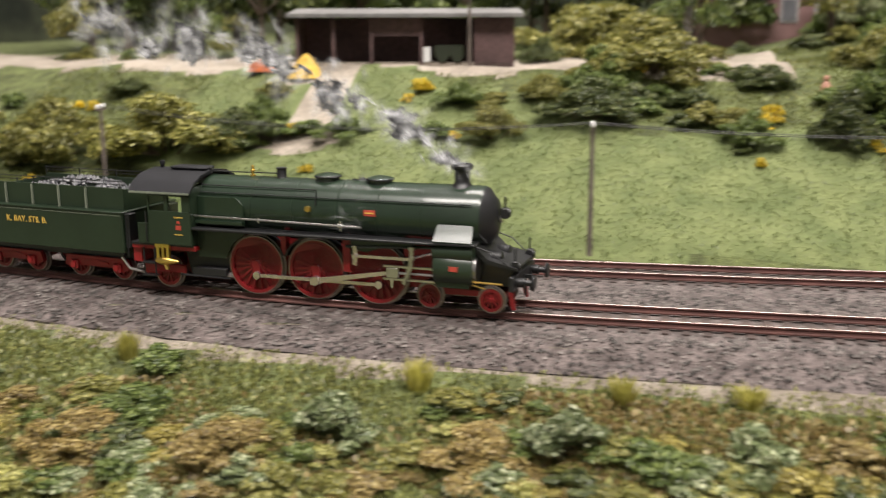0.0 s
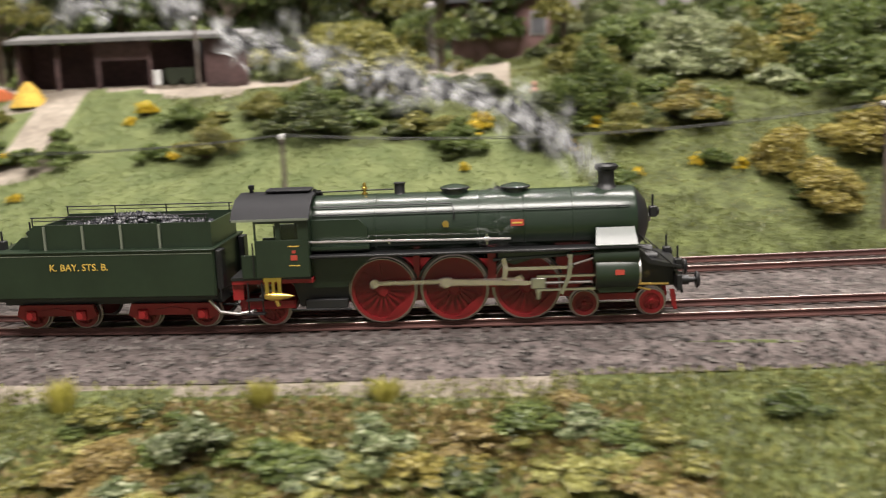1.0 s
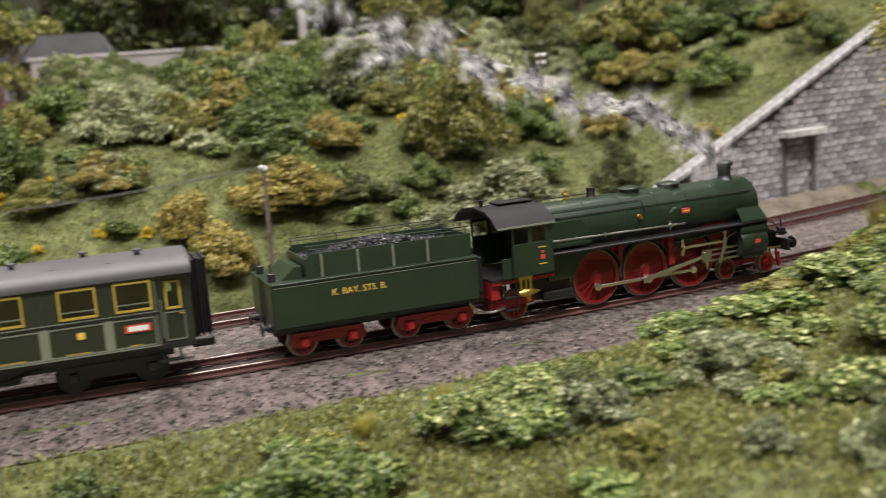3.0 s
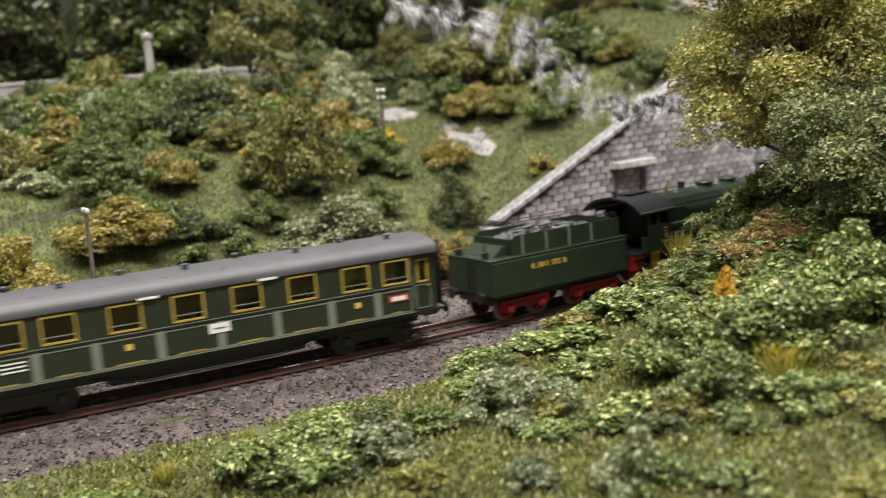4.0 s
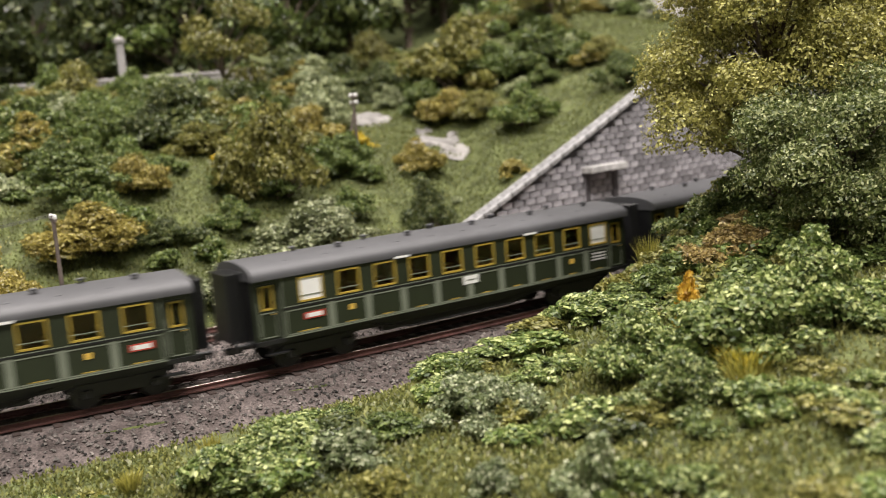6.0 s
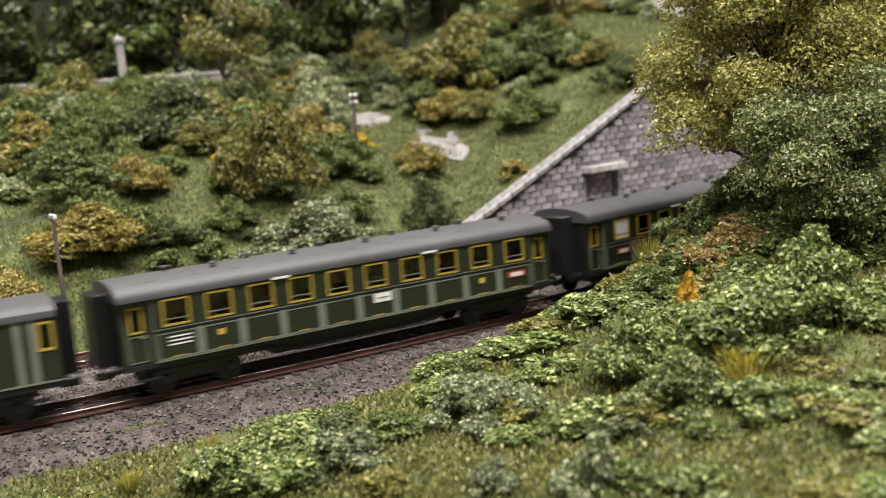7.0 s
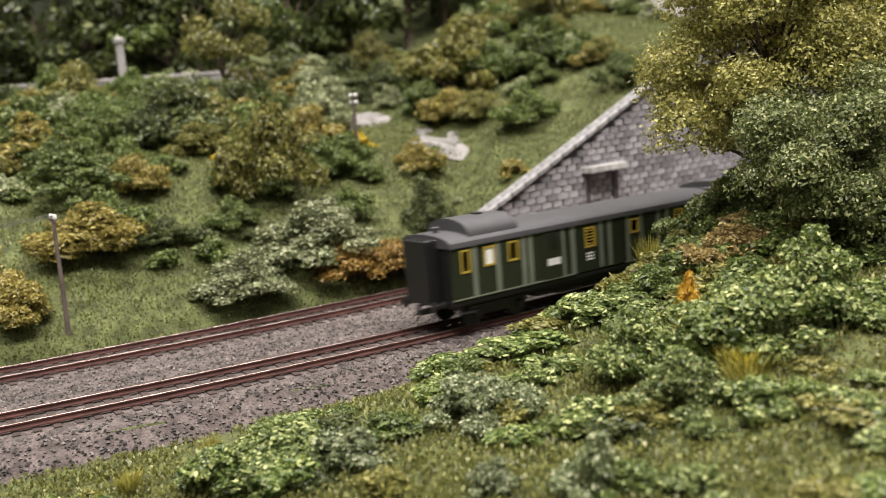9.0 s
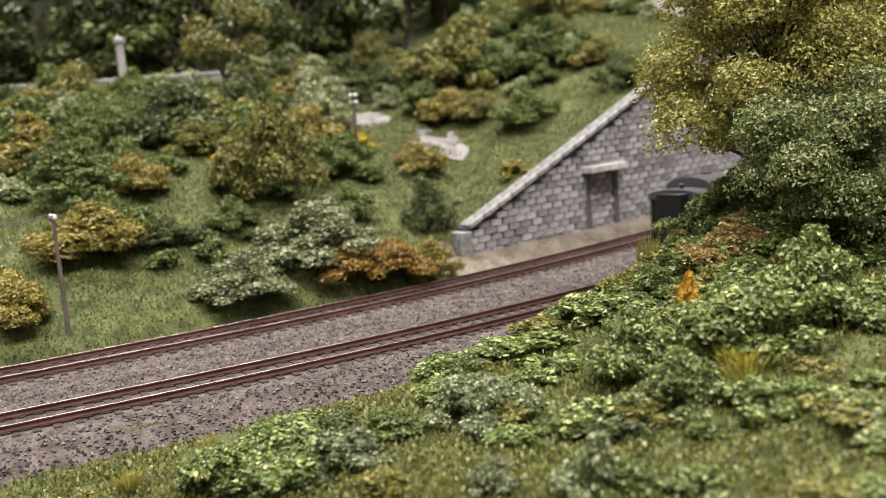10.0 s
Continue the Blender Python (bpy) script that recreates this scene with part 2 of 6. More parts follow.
def ground_zones():
    """Meadow, the bare edge of the ballast and the yard get their own earth."""
    me = ground.data
    for m in (meadow_turf, dirt, yard_dirt):
        me.materials.append(m)
    for p in me.polygons:
        x, y = p.center.x / MM, p.center.y / MM
        d = off_track(x, y)
        v = d - spacing(x) - 17
        wob = 9 * noise.noise(Vector((x / 40.0, y / 40.0, 9.0)))
        if -47 + wob * 0.6 < d < -27 and x + wob * 4 < 30 or x > 385 and v > 0 and d < 124 and wob < 3.0:
            p.material_index = 2
        elif sandy(x, y, wob):
            p.material_index = 3
        elif v > 5 and -330 < x + wob < 48 and v < 105 + wob * 2 + max(0, (-60 - x) * 0.4):
            p.material_index = 1
        elif x < 20 + wob and 158 < v + wob < 330:
            p.material_index = 3


ground_zones()


def strip(name, side_fn, profile, s0, s1, step, mat, parent, label=""):
    """A profile of (side, z) carried along the track."""
    sh = Shape()
    n = int((s1 - s0) / step)
    m = len(profile)
    v = []
    for k in range(n + 1):
        s = s0 + (s1 - s0) * k / n
        for a, z in profile:
            x, y, _ = side_fn(s, a)
            v.append((x, y, z))
    fs = [(k * m + i, (k + 1) * m + i, (k + 1) * m + (i + 1) % m, k * m + (i + 1) % m) for k in range(n) for i in range(m)]
    fs += [tuple(range(m)), tuple(range((n + 1) * m - 1, n * m - 1, -1))]
    sh.add(v, fs)
    return part(name, sh, mat, parent, label, MM)


def rail_profile(c):
    return [(c - 1.1, -2.4), (c + 1.1, -2.4), (c + 1.1, -2.0), (c + 0.35, -1.7), (c + 0.3, -0.9), (c + 0.6, -0.6), (c + 0.6, -0.1), (c - 0.6, -0.1), (c - 0.6, -0.6), (c - 0.3, -0.9), (c - 0.35, -1.7), (c - 1.1, -2.0)]


def build_track(fn, label):
    tr = thing("railway_track", None, None, label, "railway track", group="railway tracks")
    for c in (-8.6, 8.6):
        r = strip("rail", fn, rail_profile(c), -420, 760, 6, rail_rust, tr)
        strip("rail_head", fn, [(c - 0.55, -0.12), (c + 0.55, -0.12), (c + 0.45, 0.0), (c - 0.45, 0.0)], -420, 760, 6, rail_top, r, "worn bright rail head")
    sh = Shape()
    sh.box(-1.3, 1.3, -14.0, 14.0, -4.4, -2.75)
    me = sh.mesh("sleeper", sleeper_brown, MM, 0)
    for k in range(150):
        s = -300 + k * 6.6
        x, y, a = fn(s, 0)
        part("sleeper", me, None, tr, at=mmpose(x, y, random.uniform(-0.15, 0.15), 0, 0, a + random.uniform(-0.8, 0.8)))
    return tr


# bed of both tracks: a low bank of fine stone
bed_mat = material("ballast_bed", (0.070, 0.054, 0.049), 0.95, 0, 0.25, 0.45, 1400, bump=0.0007, color2=(0.13, 0.105, 0.098))


def ballast_bed():
    sh = Shape()
    rows = []
    for k in range(0, 198):
        s0 = -420 + k * 6.0
        x, _, _ = on_track(s0)
        far = spacing(float(np.interp(s0, ARC_S, ARC_X)))
        prof = [(-38, -10.5), (-31, -7.0), (-25, -4.0), (-17, -3.3), (0, -3.1), (17, -3.3), (far / 2, -3.6), (far - 17, -3.3), (far, -3.1), (far + 15, -3.4), (far + 19, -6.0)]
        rows.append([(*on_track(s0, a)[:2], z) for a, z in prof])
    m = len(rows[0])
    sh.v = [p for r in rows for p in r]
    sh.f = [(k * m + i, (k + 1) * m + i, (k + 1) * m + i + 1, k * m + i + 1) for k in range(len(rows) - 1) for i in range(m - 1)]
    return thing("ballast_bed", sh, bed_mat, "fine grey-brown crushed stone track bed", "ballast", kind="structure")


ballast_bed()
build_track(on_track, "weathered brown rails on dark wooden sleepers in grey ballast")
build_track(far_track, "weathered brown rails on dark wooden sleepers in grey ballast")


def scatter_stones():
    """Loose ballast stones over both beds, each an uneven chip."""
    rng = np.random.default_rng(3)
    s = Shape()
    v, fs = [], []
    count = 46000
    for _ in range(count):
        a = rng.uniform(-300, 640)
        far = spacing(a) + 19
        side = rng.uniform(-38, far)
        # fewer between the rails
        if (abs(side) < 12 or abs(side - far + 19) < 12) and rng.random() < 0.6:
            continue
        if abs(abs(side) - 8.6) < 1.6 or abs(abs(side - far + 19) - 8.6) < 1.6:
            continue
        x, y, _ = on_track(a, side)
        r = rng.uniform(0.35, 1.0)
        z = (-3.5 if side > -25 else -3.9 - (-25 - side) * 0.48) + rng.uniform(-0.1, 0.35)
        c = rng.uniform(0, 6.28)
        n = len(v)
        for i in range(4):
            q = c + i * 1.57 + rng.uniform(-0.4, 0.4)
            v.append((x + r * math.cos(q), y + r * math.sin(q), z - 0.2 + rng.uniform(-0.1, 0.3)))
        v.append((x + rng.uniform(-0.3, 0.3), y + rng.uniform(-0.3, 0.3), z + r * rng.uniform(0.5, 0.9)))
        fs += [(n, n + 1, n + 4), (n + 1, n + 2, n + 4), (n + 2, n + 3, n + 4), (n + 3, n, n + 4)]
    s.v, s.f = v, fs
    me = bpy.data.meshes.new("ballast")
    me.from_pydata([(x * MM, y * MM, z * MM) for x, y, z in v], [], fs)
    me.materials.append(stone_grey)
    tagged(new("ballast", me), "grey and brownish crushed stone ballast chips", "ballast", kind="stuff")


scatter_stones()

# ---- the train ----
glass = bpy.data.materials.new("window_glass")
glass.use_nodes = True
_nt = glass.node_tree
_gl = _nt.nodes.new("ShaderNodeBsdfGlossy")
_gl.inputs["Roughness"].default_value = 0.08
_tr = _nt.nodes.new("ShaderNodeBsdfTransparent")
_tr.inputs["Color"].default_value = (0.85, 0.88, 0.86, 1)
_fr = _nt.nodes.new("ShaderNodeFresnel")
_mx = _nt.nodes.new("ShaderNodeMixShader")
_nt.links.new(_fr.outputs[0], _mx.inputs[0])
_nt.links.new(_tr.outputs[0], _mx.inputs[1])
_nt.links.new(_gl.outputs[0], _mx.inputs[2])
_nt.links.new(_mx.outputs[0], _nt.nodes["Material Output"].inputs["Surface"])

WHEEL_R = 0.925          # driving wheel
CRANK = 0.31


def text_mesh(name, body, size, mat, depth=0.012):
    """Built-in font as a mesh, x along the words, upright in z, facing -y; sizes in full-size metres."""
    cu = bpy.data.curves.new(name, "FONT")
    cu.body, cu.size, cu.extrude = body, size, depth
    cu.align_x, cu.align_y = "CENTER", "CENTER"
    cu.resolution_u = 3
    tmp = bpy.data.objects.new(name, cu)
    me = bpy.data.meshes.new_from_object(tmp)
    bpy.data.objects.remove(tmp)
    me.transform(Matrix.Scale(K, 4) @ pose(0, 0, 0, 90, 0, 0))
    me.materials.clear()
    me.materials.append(mat)
    return me


def wheel_meshes(r, spokes, hub, tyre=0.035):
    """Disc of spokes facing -y, its rim and its tyre, all round the y axis."""
    sp = Shape()
    for i in range(spokes):
        a = 2 * math.pi * i / spokes
        c, s = math.cos(a), math.sin(a)
        q, w = r - tyre - 0.02, 0.035
        u = (-s * w, c * w)
        e = (-s * w * 0.6, c * w * 0.6)
        v = [(c * hub * 0.7 + u[0], -0.045, s * hub * 0.7 + u[1]), (c * hub * 0.7 - u[0], -0.045, s * hub * 0.7 - u[1]), (c * q - e[0], -0.04, s * q - e[1]), (c * q + e[0], -0.04, s * q + e[1])]
        v += [(x, 0.03, z) for x, _, z in v]
        sp.add(v, [(0, 1, 2, 3), (7, 6, 5, 4), (0, 3, 7, 4), (1, 5, 6, 2), (0, 4, 5, 1), (2, 6, 7, 3)])
    sp.lathe([(0.0, -0.09), (hub * 0.75, -0.09), (hub, -0.05), (hub, 0.03)], 16, axis="y")
    sp.lathe([(r - tyre - 0.10, 0.04), (r - tyre - 0.10, -0.05), (r - tyre, -0.055), (r - tyre, 0.04)], 40, axis="y")
    sp.lathe([(0.0, 0.045), (r - tyre, 0.045), (r - tyre, 0.065), (0.0, 0.065)], 24, axis="y")
    ty = Shape().lathe([(r - tyre, -0.06), (r - 0.01, -0.06), (r, -0.045), (r, 0.06), (r + 0.05, 0.065), (r + 0.05, 0.10), (r - tyre, 0.10), (r - tyre, -0.06)], 48, axis="y")
    return sp, ty


def wheelset(parent, x, r, spokes, y, name="wheel", crank=False):
    """A wheel of its own on each side; the crank of the far one stands a quarter ahead."""
    made = []
    for side in (-1, 1):
        sp, ty = wheel_meshes(r, spokes, r * 0.2)
        if crank:
            sp.prism([(0.14, -0.12), (CRANK, -0.11), (CRANK + 0.08, 0), (CRANK, 0.11), (0.14, 0.12), (-0.14, 0.1), (-0.14, -0.1)], -0.10, -0.03)
            # balance weight opposite the crank
            arc = [(math.cos(radians(a)) * q, math.sin(radians(a)) * q) for q, rng in (((r - 0.12), range(140, 221, 10)),) for a in rng]
            sp.prism(arc, -0.065, -0.03)
        ob = part(name, sp, wheel_red, parent, "red spoked wheel with a bright steel tyre")
        part("tyre", ty, tyre_steel, ob)
        base = pose(x * K, side * y * K, r * K) @ (pose(0, 0, 0) if side < 0 else pose(0, 0, 0, 0, 0, 180))
        ob.matrix_basis = base
        made.append((ob, x, r, side, y))
    return made


SPIN = []


def build_locomotive():
    lo = thing("steam_locomotive", None, None, "dark green express steam locomotive with red driving wheels", "steam locomotive")
    # boiler and smokebox
    cz, r = 2.63, 0.93
    part("boiler", Shape().lathe([(0.0, -3.95), (r, -3.95), (r, 3.35)], 48, (0, 0, cz), "x"), loco_green, lo, "dark green cylindrical boiler with a satin sheen")
    sb = part("smokebox", Shape().lathe([(r + 0.005, 3.35), (r + 0.005, 5.06), (r - 0.03, 5.12)], 48, (0, 0, cz), "x"), loco_green, lo)
    part("smokebox_door", Shape().lathe([(r - 0.03, 5.12), (r - 0.06, 5.16), (0.55, 5.42), (0.3, 5.50), (0.0, 5.52)], 40, (0, 0, cz), "x"), black_paint, lo, "black conical smokebox door")
    part("door_wheel", Shape().lathe([(0.10, 5.5), (0.13, 5.55), (0.10, 5.6), (0.0, 5.62)], 14, (0, 0, cz), "x"), bright_steel, sb)
    for x in (-2.15, -0.72, 0.72, 2.0, 3.35):
        part("boiler_band", Shape().lathe([(r + 0.002, x - 0.03), (r + 0.014, x - 0.02), (r + 0.014, x + 0.02), (r + 0.002, x + 0.03)], 48, (0, 0, cz), "x"), loco_green, lo)
    # firebox flanks, wider than the boiler
    for s in (-1, 1):
        part("firebox_side", Shape().prism([(-3.93, 2.12), (-2.35, 2.12), (-2.35, 2.75), (-2.6, 3.0), (-3.93, 3.0)], s * 0.90, s * 0.985), loco_green, lo)
        part("ashpan", Shape().prism([(-3.95, 1.98), (-2.2, 1.98), (-2.75, 1.55), (-3.0, 1.1), (-3.95, 1.1)], s * 0.9, s * 1.02), cab_green, lo)
        part("footplate_ledge", Shape().box(-3.95, -2.3, min(s * 0.98, s * 1.16), max(s * 0.98, s * 1.16), 2.18, 2.28, 0.02), loco_green, lo)
        part("running_board", Shape().box(-3.95, 4.0, min(s * 0.85, s * 1.42), max(s * 0.85, s * 1.42), 2.0, 2.07, 0.03).box(4.0, 5.15, min(s * 0.85, s * 1.42), max(s * 0.85, s * 1.42), 2.02, 2.09, 0.03), black_paint, lo)
        # long white-metal pipe and its valve
        hand = Shape().rod((-3.95, s * 1.16, 2.42), (1.6, s * 1.12, 2.34), 0.035)
        hand.lathe([(0.0, -0.07), (0.07, -0.07), (0.07, 0.07), (0.0, 0.07)], 10, (0.95, s * 1.13, 2.35), "x")
        hand.rod((0.95, s * 1.13, 2.2), (0.95, s * 1.13, 2.5), 0.03).rod((-1.75, s * 1.14, 2.3), (-1.75, s * 1.14, 2.46), 0.03)
        part("steam_pipe", hand, bright_steel, lo, "bright polished steam pipe along the boiler")
        hr = Shape().rod((-3.9, s * 0.86, 3.12), (4.9, s * 0.86, 3.12), 0.018)
        for x in (-3.4, -2.0, -0.4, 1.3, 2.9, 4.6):
            hr.rod((x, s * 0.80, 3.1), (x, s * 0.88, 3.12), 0.03)
        part("handrail", hr, black_paint, lo)
        part("side_pipe", Shape().pipe([(-3.9, s * 0.72, 3.33), (0.0, s * 0.72, 3.33), (0.06, s * 0.9, 3.1), (0.06, s * 0.93, 2.9)], 0.022), black_paint, lo)
        plate = part("builder_plate", Shape().box(1.62, 1.98, s * 0.945 - 0.012, s * 0.945 + 0.012, 2.66, 2.84, 0.01), plate_red, lo, "small red maker's plate")
        part("plate_bar", Shape().box(1.66, 1.94, s * 0.962 - 0.006, s * 0.962 + 0.006, 2.73, 2.77), gold_paint, plate)
        part("valve_cock", Shape().lathe([(0.0, -0.06), (0.09, -0.05), (0.09, 0.05), (0.0, 0.06)], 12, (-0.18, s * 0.955, 2.78), "y").box(-0.22, -0.1, s * 0.96 - 0.07, s * 0.96 + 0.05, 2.7, 2.77), brass, lo, "brass cock")
        # slanted shield above the cylinder
        a = s * 1.42
        b = s * 1.05
        sh = Shape().add([(3.9, a, 2.1), (5.05, a, 2.1), (5.0, b, 2.53), (3.95, b, 2.53), (3.9, a, 2.13), (5.05, a, 2.13), (5.0, b, 2.56), (3.95, b, 2.56)],
                         [(3, 2, 1, 0), (4, 5, 6, 7), (0, 1, 5, 4), (1, 2, 6, 5), (2, 3, 7, 6), (3, 0, 4, 7)])
        part("cylinder_shield", sh, loco_green, lo, "slanted glossy green cover plate")
        # cylinder block
        cyl = Shape()
        cyl.prism([(3.93, 0.95), (4.0, 0.78), (4.95, 0.78), (5.02, 0.95), (5.02, 1.85), (4.97, 1.98), (3.98, 1.98), (3.93, 1.85)], s * 0.55, s * 1.30)
        cyl.lathe([(0.0, 3.9), (0.5, 3.9), (0.52, 3.94), (0.52, 5.02), (0.48, 5.08), (0.0, 5.08)], 28, (0, s * 0.95, 1.3), "x")
        cyl.lathe([(0.0, 3.86), (0.3, 3.86), (0.32, 5.08), (0.0, 5.12)], 20, (0, s * 1.08, 1.78), "x")
        cb = part("cylinder", cyl, cab_green, lo, "green steam cylinder block")
        part("cylinder_plate", Shape().box(4.42, 4.66, s * 1.475 - 0.012, s * 1.475 + 0.012, 1.3, 1.44), plate_red, cb)
        part("cylinder_cover", Shape().lathe([(0.0, 5.08), (0.4, 5.08), (0.4, 5.14), (0.12, 5.2), (0.0, 5.2)], 20, (0, s * 0.95, 1.3), "x"), bright_steel, cb)
        part("drain_pipe", Shape().rod((5.05, s * 1.3, 1.0), (5.9, s * 1.15, 0.95), 0.035).rod((5.05, s * 1.2, 0.88), (5.4, s * 1.2, 0.8), 0.03), brass, cb)
        # slide bars, guide bracket, motion plate, valve gear that stands
        part("slide_bar", Shape().box(2.3, 3.95, s * 1.12 - 0.05, s * 1.12 + 0.05, 1.22, 1.28).box(2.3, 3.95, s * 1.12 - 0.05, s * 1.12 + 0.05, 0.84, 0.9), bright_steel, lo, "polished slide bars")
        part("gear_bracket", Shape().prism([(1.25, 1.98), (3.3, 1.98), (3.2, 1.82), (2.2, 1.75), (1.7, 1.6), (1.25, 1.75)], s * 1.02, s * 1.1).rod((1.1, s * 1.1, 1.75), (3.9, s * 1.1, 1.88), 0.05), loco_green, lo)
        part("expansion_link", Shape().prism([(1.33, 1.25), (1.45, 1.2), (1.52, 1.5), (1.45, 1.82), (1.33, 1.78), (1.38, 1.5)], s * 1.13, s * 1.2).rod((1.42, s * 1.05, 1.5), (1.42, s * 1.28, 1.5), 0.07), rod_steel, lo)
        part("radius_rod", Shape().box(1.42, 3.2, s * 1.2 - 0.025, s * 1.2 + 0.025, 1.46, 1.55).rod((3.15, s * 1.12, 1.52), (3.95, s * 1.12, 1.75), 0.04), rod_steel, lo)
        part("combination_lever", Shape().prism([(3.18, 1.86), (3.28, 1.86), (3.25, 1.3), (3.0, 0.75), (2.92, 0.79), (3.12, 1.3)], s * 1.24, s * 1.29).box(3.15, 3.31, s * 1.26 - 0.06, s * 1.26 + 0.06, 1.5, 1.62, 0.03).box(3.13, 3.3, s * 1.26 - 0.06, s * 1.26 + 0.06, 1.78, 1.9, 0.03), bright_steel, lo)
        part("spectacle_plate", Shape().prism([(0.95, 0.95), (1.18, 0.95), (1.18, 1.98), (0.95, 1.98)], s * 0.6, s * 1.0), frame_red, lo)
        part("spring_hanger", Shape().box(-1.12, -0.95, min(s * 0.7, s * 0.95), max(s * 0.7, s * 0.95), 1.3, 2.0), frame_red, lo)
        part("frame_stay", Shape().box(2.85, 3.8, min(s * 0.7, s * 0.9), max(s * 0.7, s * 0.9), 1.5, 1.95), frame_red, lo)
        # splashers
        for x in (-2.02, 0.0, 2.02):
            out = [(math.cos(radians(a)) * 1.06, math.sin(radians(a)) * 1.06) for a in range(20, 161, 10)] + [(math.cos(radians(a)) * 1.0, math.sin(radians(a)) * 1.0) for a in range(160, 19, -10)]
            part("splasher", Shape().prism([(x + p, 0.935 + q) for p, q in out], s * 0.6, s * 0.98), black_paint, lo)
        # cab side with its window openings
        y0, y1 = min(s * 1.36, s * 1.42), max(s * 1.36, s * 1.42)
        side = Shape().box(-5.45, -3.95, y0, y1, 1.5, 2.55, 0.02).box(-3.95 - 0.28, -3.95, y0, y1, 2.55, 3.12).box(-4.86, -4.72, y0, y1, 2.55, 3.12).box(-5.45, -3.95, y0, y1, 3.02, 3.14).box(-5.45, -5.40, y0, y1, 2.55, 3.05)
        side.box(-5.85, -5.45, y0, y1, 1.5, 2.15, 0.02)
        cs = part("cab_side", side, cab_green, lo, "green cab side with a number plate")
        part("cab_window", Shape().box(-4.72, -4.23, s * 1.385 - 0.01, s * 1.385 + 0.01, 2.55, 3.02), glass, cs)
        part("number_bar", Shape().box(-4.46, -4.28, s * 1.425 - 0.01, s * 1.425 + 0.01, 1.98, 2.12).box(-4.42, -4.32, s * 1.425 - 0.01, s * 1.425 + 0.01, 2.18, 2.26), plate_red, cs, "red plate with a plain bar")
        part("gold_line", Shape().box(-4.52, -4.22, s * 1.425 - 0.006, s * 1.425 + 0.006, 2.36, 2.385).box(-4.52, -4.22, s * 1.425 - 0.006, s * 1.425 + 0.006, 1.82, 1.845), gold_paint, cs)
        part("cab_handrail", Shape().rod((-5.5, s * 1.46, 1.55), (-5.5, s * 1.46, 2.5), 0.022), black_paint, cs)
        # step and injector under the cab
        part("cab_step", Shape().rod((-5.75, s * 1.3, 1.35), (-5.75, s * 1.3, 0.45), 0.025).rod((-5.35, s * 1.3, 1.35), (-5.35, s * 1.3, 0.45), 0.025).box(-5.8, -5.3, s * 1.3 - 0.12, s * 1.3 + 0.12, 0.45, 0.49).box(-5.8, -5.3, s * 1.3 - 0.12, s * 1.3 + 0.12, 0.85, 0.89), black_paint, lo)
        inj = Shape().box(-5.25, -5.15, s * 1.32 - 0.05, s * 1.32 + 0.05, 0.95, 1.5).box(-5.06, -4.98, s * 1.32 - 0.05, s * 1.32 + 0.05, 0.95, 1.5).box(-4.9, -4.8, s * 1.32 - 0.05, s * 1.32 + 0.05, 0.95, 1.5).box(-5.28, -4.78, s * 1.32 - 0.06, s * 1.32 + 0.06, 1.38, 1.5)
        inj.lathe([(0.0, -5.3), (0.08, -5.28), (0.13, -5.1), (0.13, -4.9), (0.06, -4.6), (0.0, -4.45)], 12, (0, s * 1.32, 0.95), "x").rod((-5.0, s * 1.32, 0.95), (-4.9, s * 1.32, 0.68), 0.07)
        part("injector", inj, brass, lo, "polished brass injector with pipes")
        # buffers
        bu = part("buffer", Shape().lathe([(0.14, 6.25), (0.14, 6.5), (0.08, 6.5), (0.08, 6.7), (0.22, 6.7), (0.24, 6.74), (0.2, 6.79), (0.0, 6.8)], 18, (0, s * 0.88, 0.98), "x"), black_paint, lo)
        part("front_lamp", Shape().box(6.1, 6.32, s * 0.88 - 0.13, s * 0.88 + 0.13, 1.3, 1.6, 0.04).rod((6.2, s * 0.88, 1.6), (6.2, s * 0.88, 1.95), 0.03).lathe([(0.0, 6.32), (0.11, 6.32), (0.09, 6.36), (0.0, 6.37)], 12, (0, s * 0.88, 1.45), "x"), black_paint, lo, "black front lamp with a white lens")
    # cab front, back, floor and roof
    part("cab_front", Shape().prism([(-4.0, 1.5), (-3.94, 1.5), (-3.94, 3.3), (-4.0, 3.3)], -1.36, 1.36), cab_green, lo)
    part("cab_floor", Shape().box(-6.2, -3.95, -1.3, 1.3, 1.42, 1.5), black_paint, lo)
    part("backhead", Shape().lathe([(0.0, -4.45), (0.85, -4.45), (0.85, -4.0)], 28, (0, 0, 2.4), "x"), black_paint, lo)
    roof = [(-1.52, 3.10), (-1.46, 3.13), (-1.2, 3.35), (-0.75, 3.55), (0, 3.64), (0.75, 3.55), (1.2, 3.35), (1.46, 3.13), (1.52, 3.10), (1.52, 3.15), (1.24, 3.42), (0.78, 3.63), (0, 3.72), (-0.78, 3.63), (-1.24, 3.42), (-1.52, 3.15)]
    rf = part("cab_roof", Shape().sweep(roof, -6.05, -3.88), roof_black, lo, "dark arched cab roof")
    part("roof_vent", Shape().box(-5.3, -4.0, -0.32, 0.32, 3.72, 3.8, 0.06).box(-5.2, -4.1, -0.25, 0.25, 3.66, 3.74), roof_black, rf)
    part("whistle", Shape().lathe([(0.06, 3.68), (0.06, 3.8), (0.09, 3.82), (0.09, 3.92), (0.0, 3.95)], 10, (-5.75, 0, 0)), roof_black, rf)
    for s in (-1, 1):
        part("eave_rail", Shape().box(-6.02, -3.9, s * 1.515 - 0.015, s * 1.515 + 0.015, 3.10, 3.16), lining_and_highlight, rf)
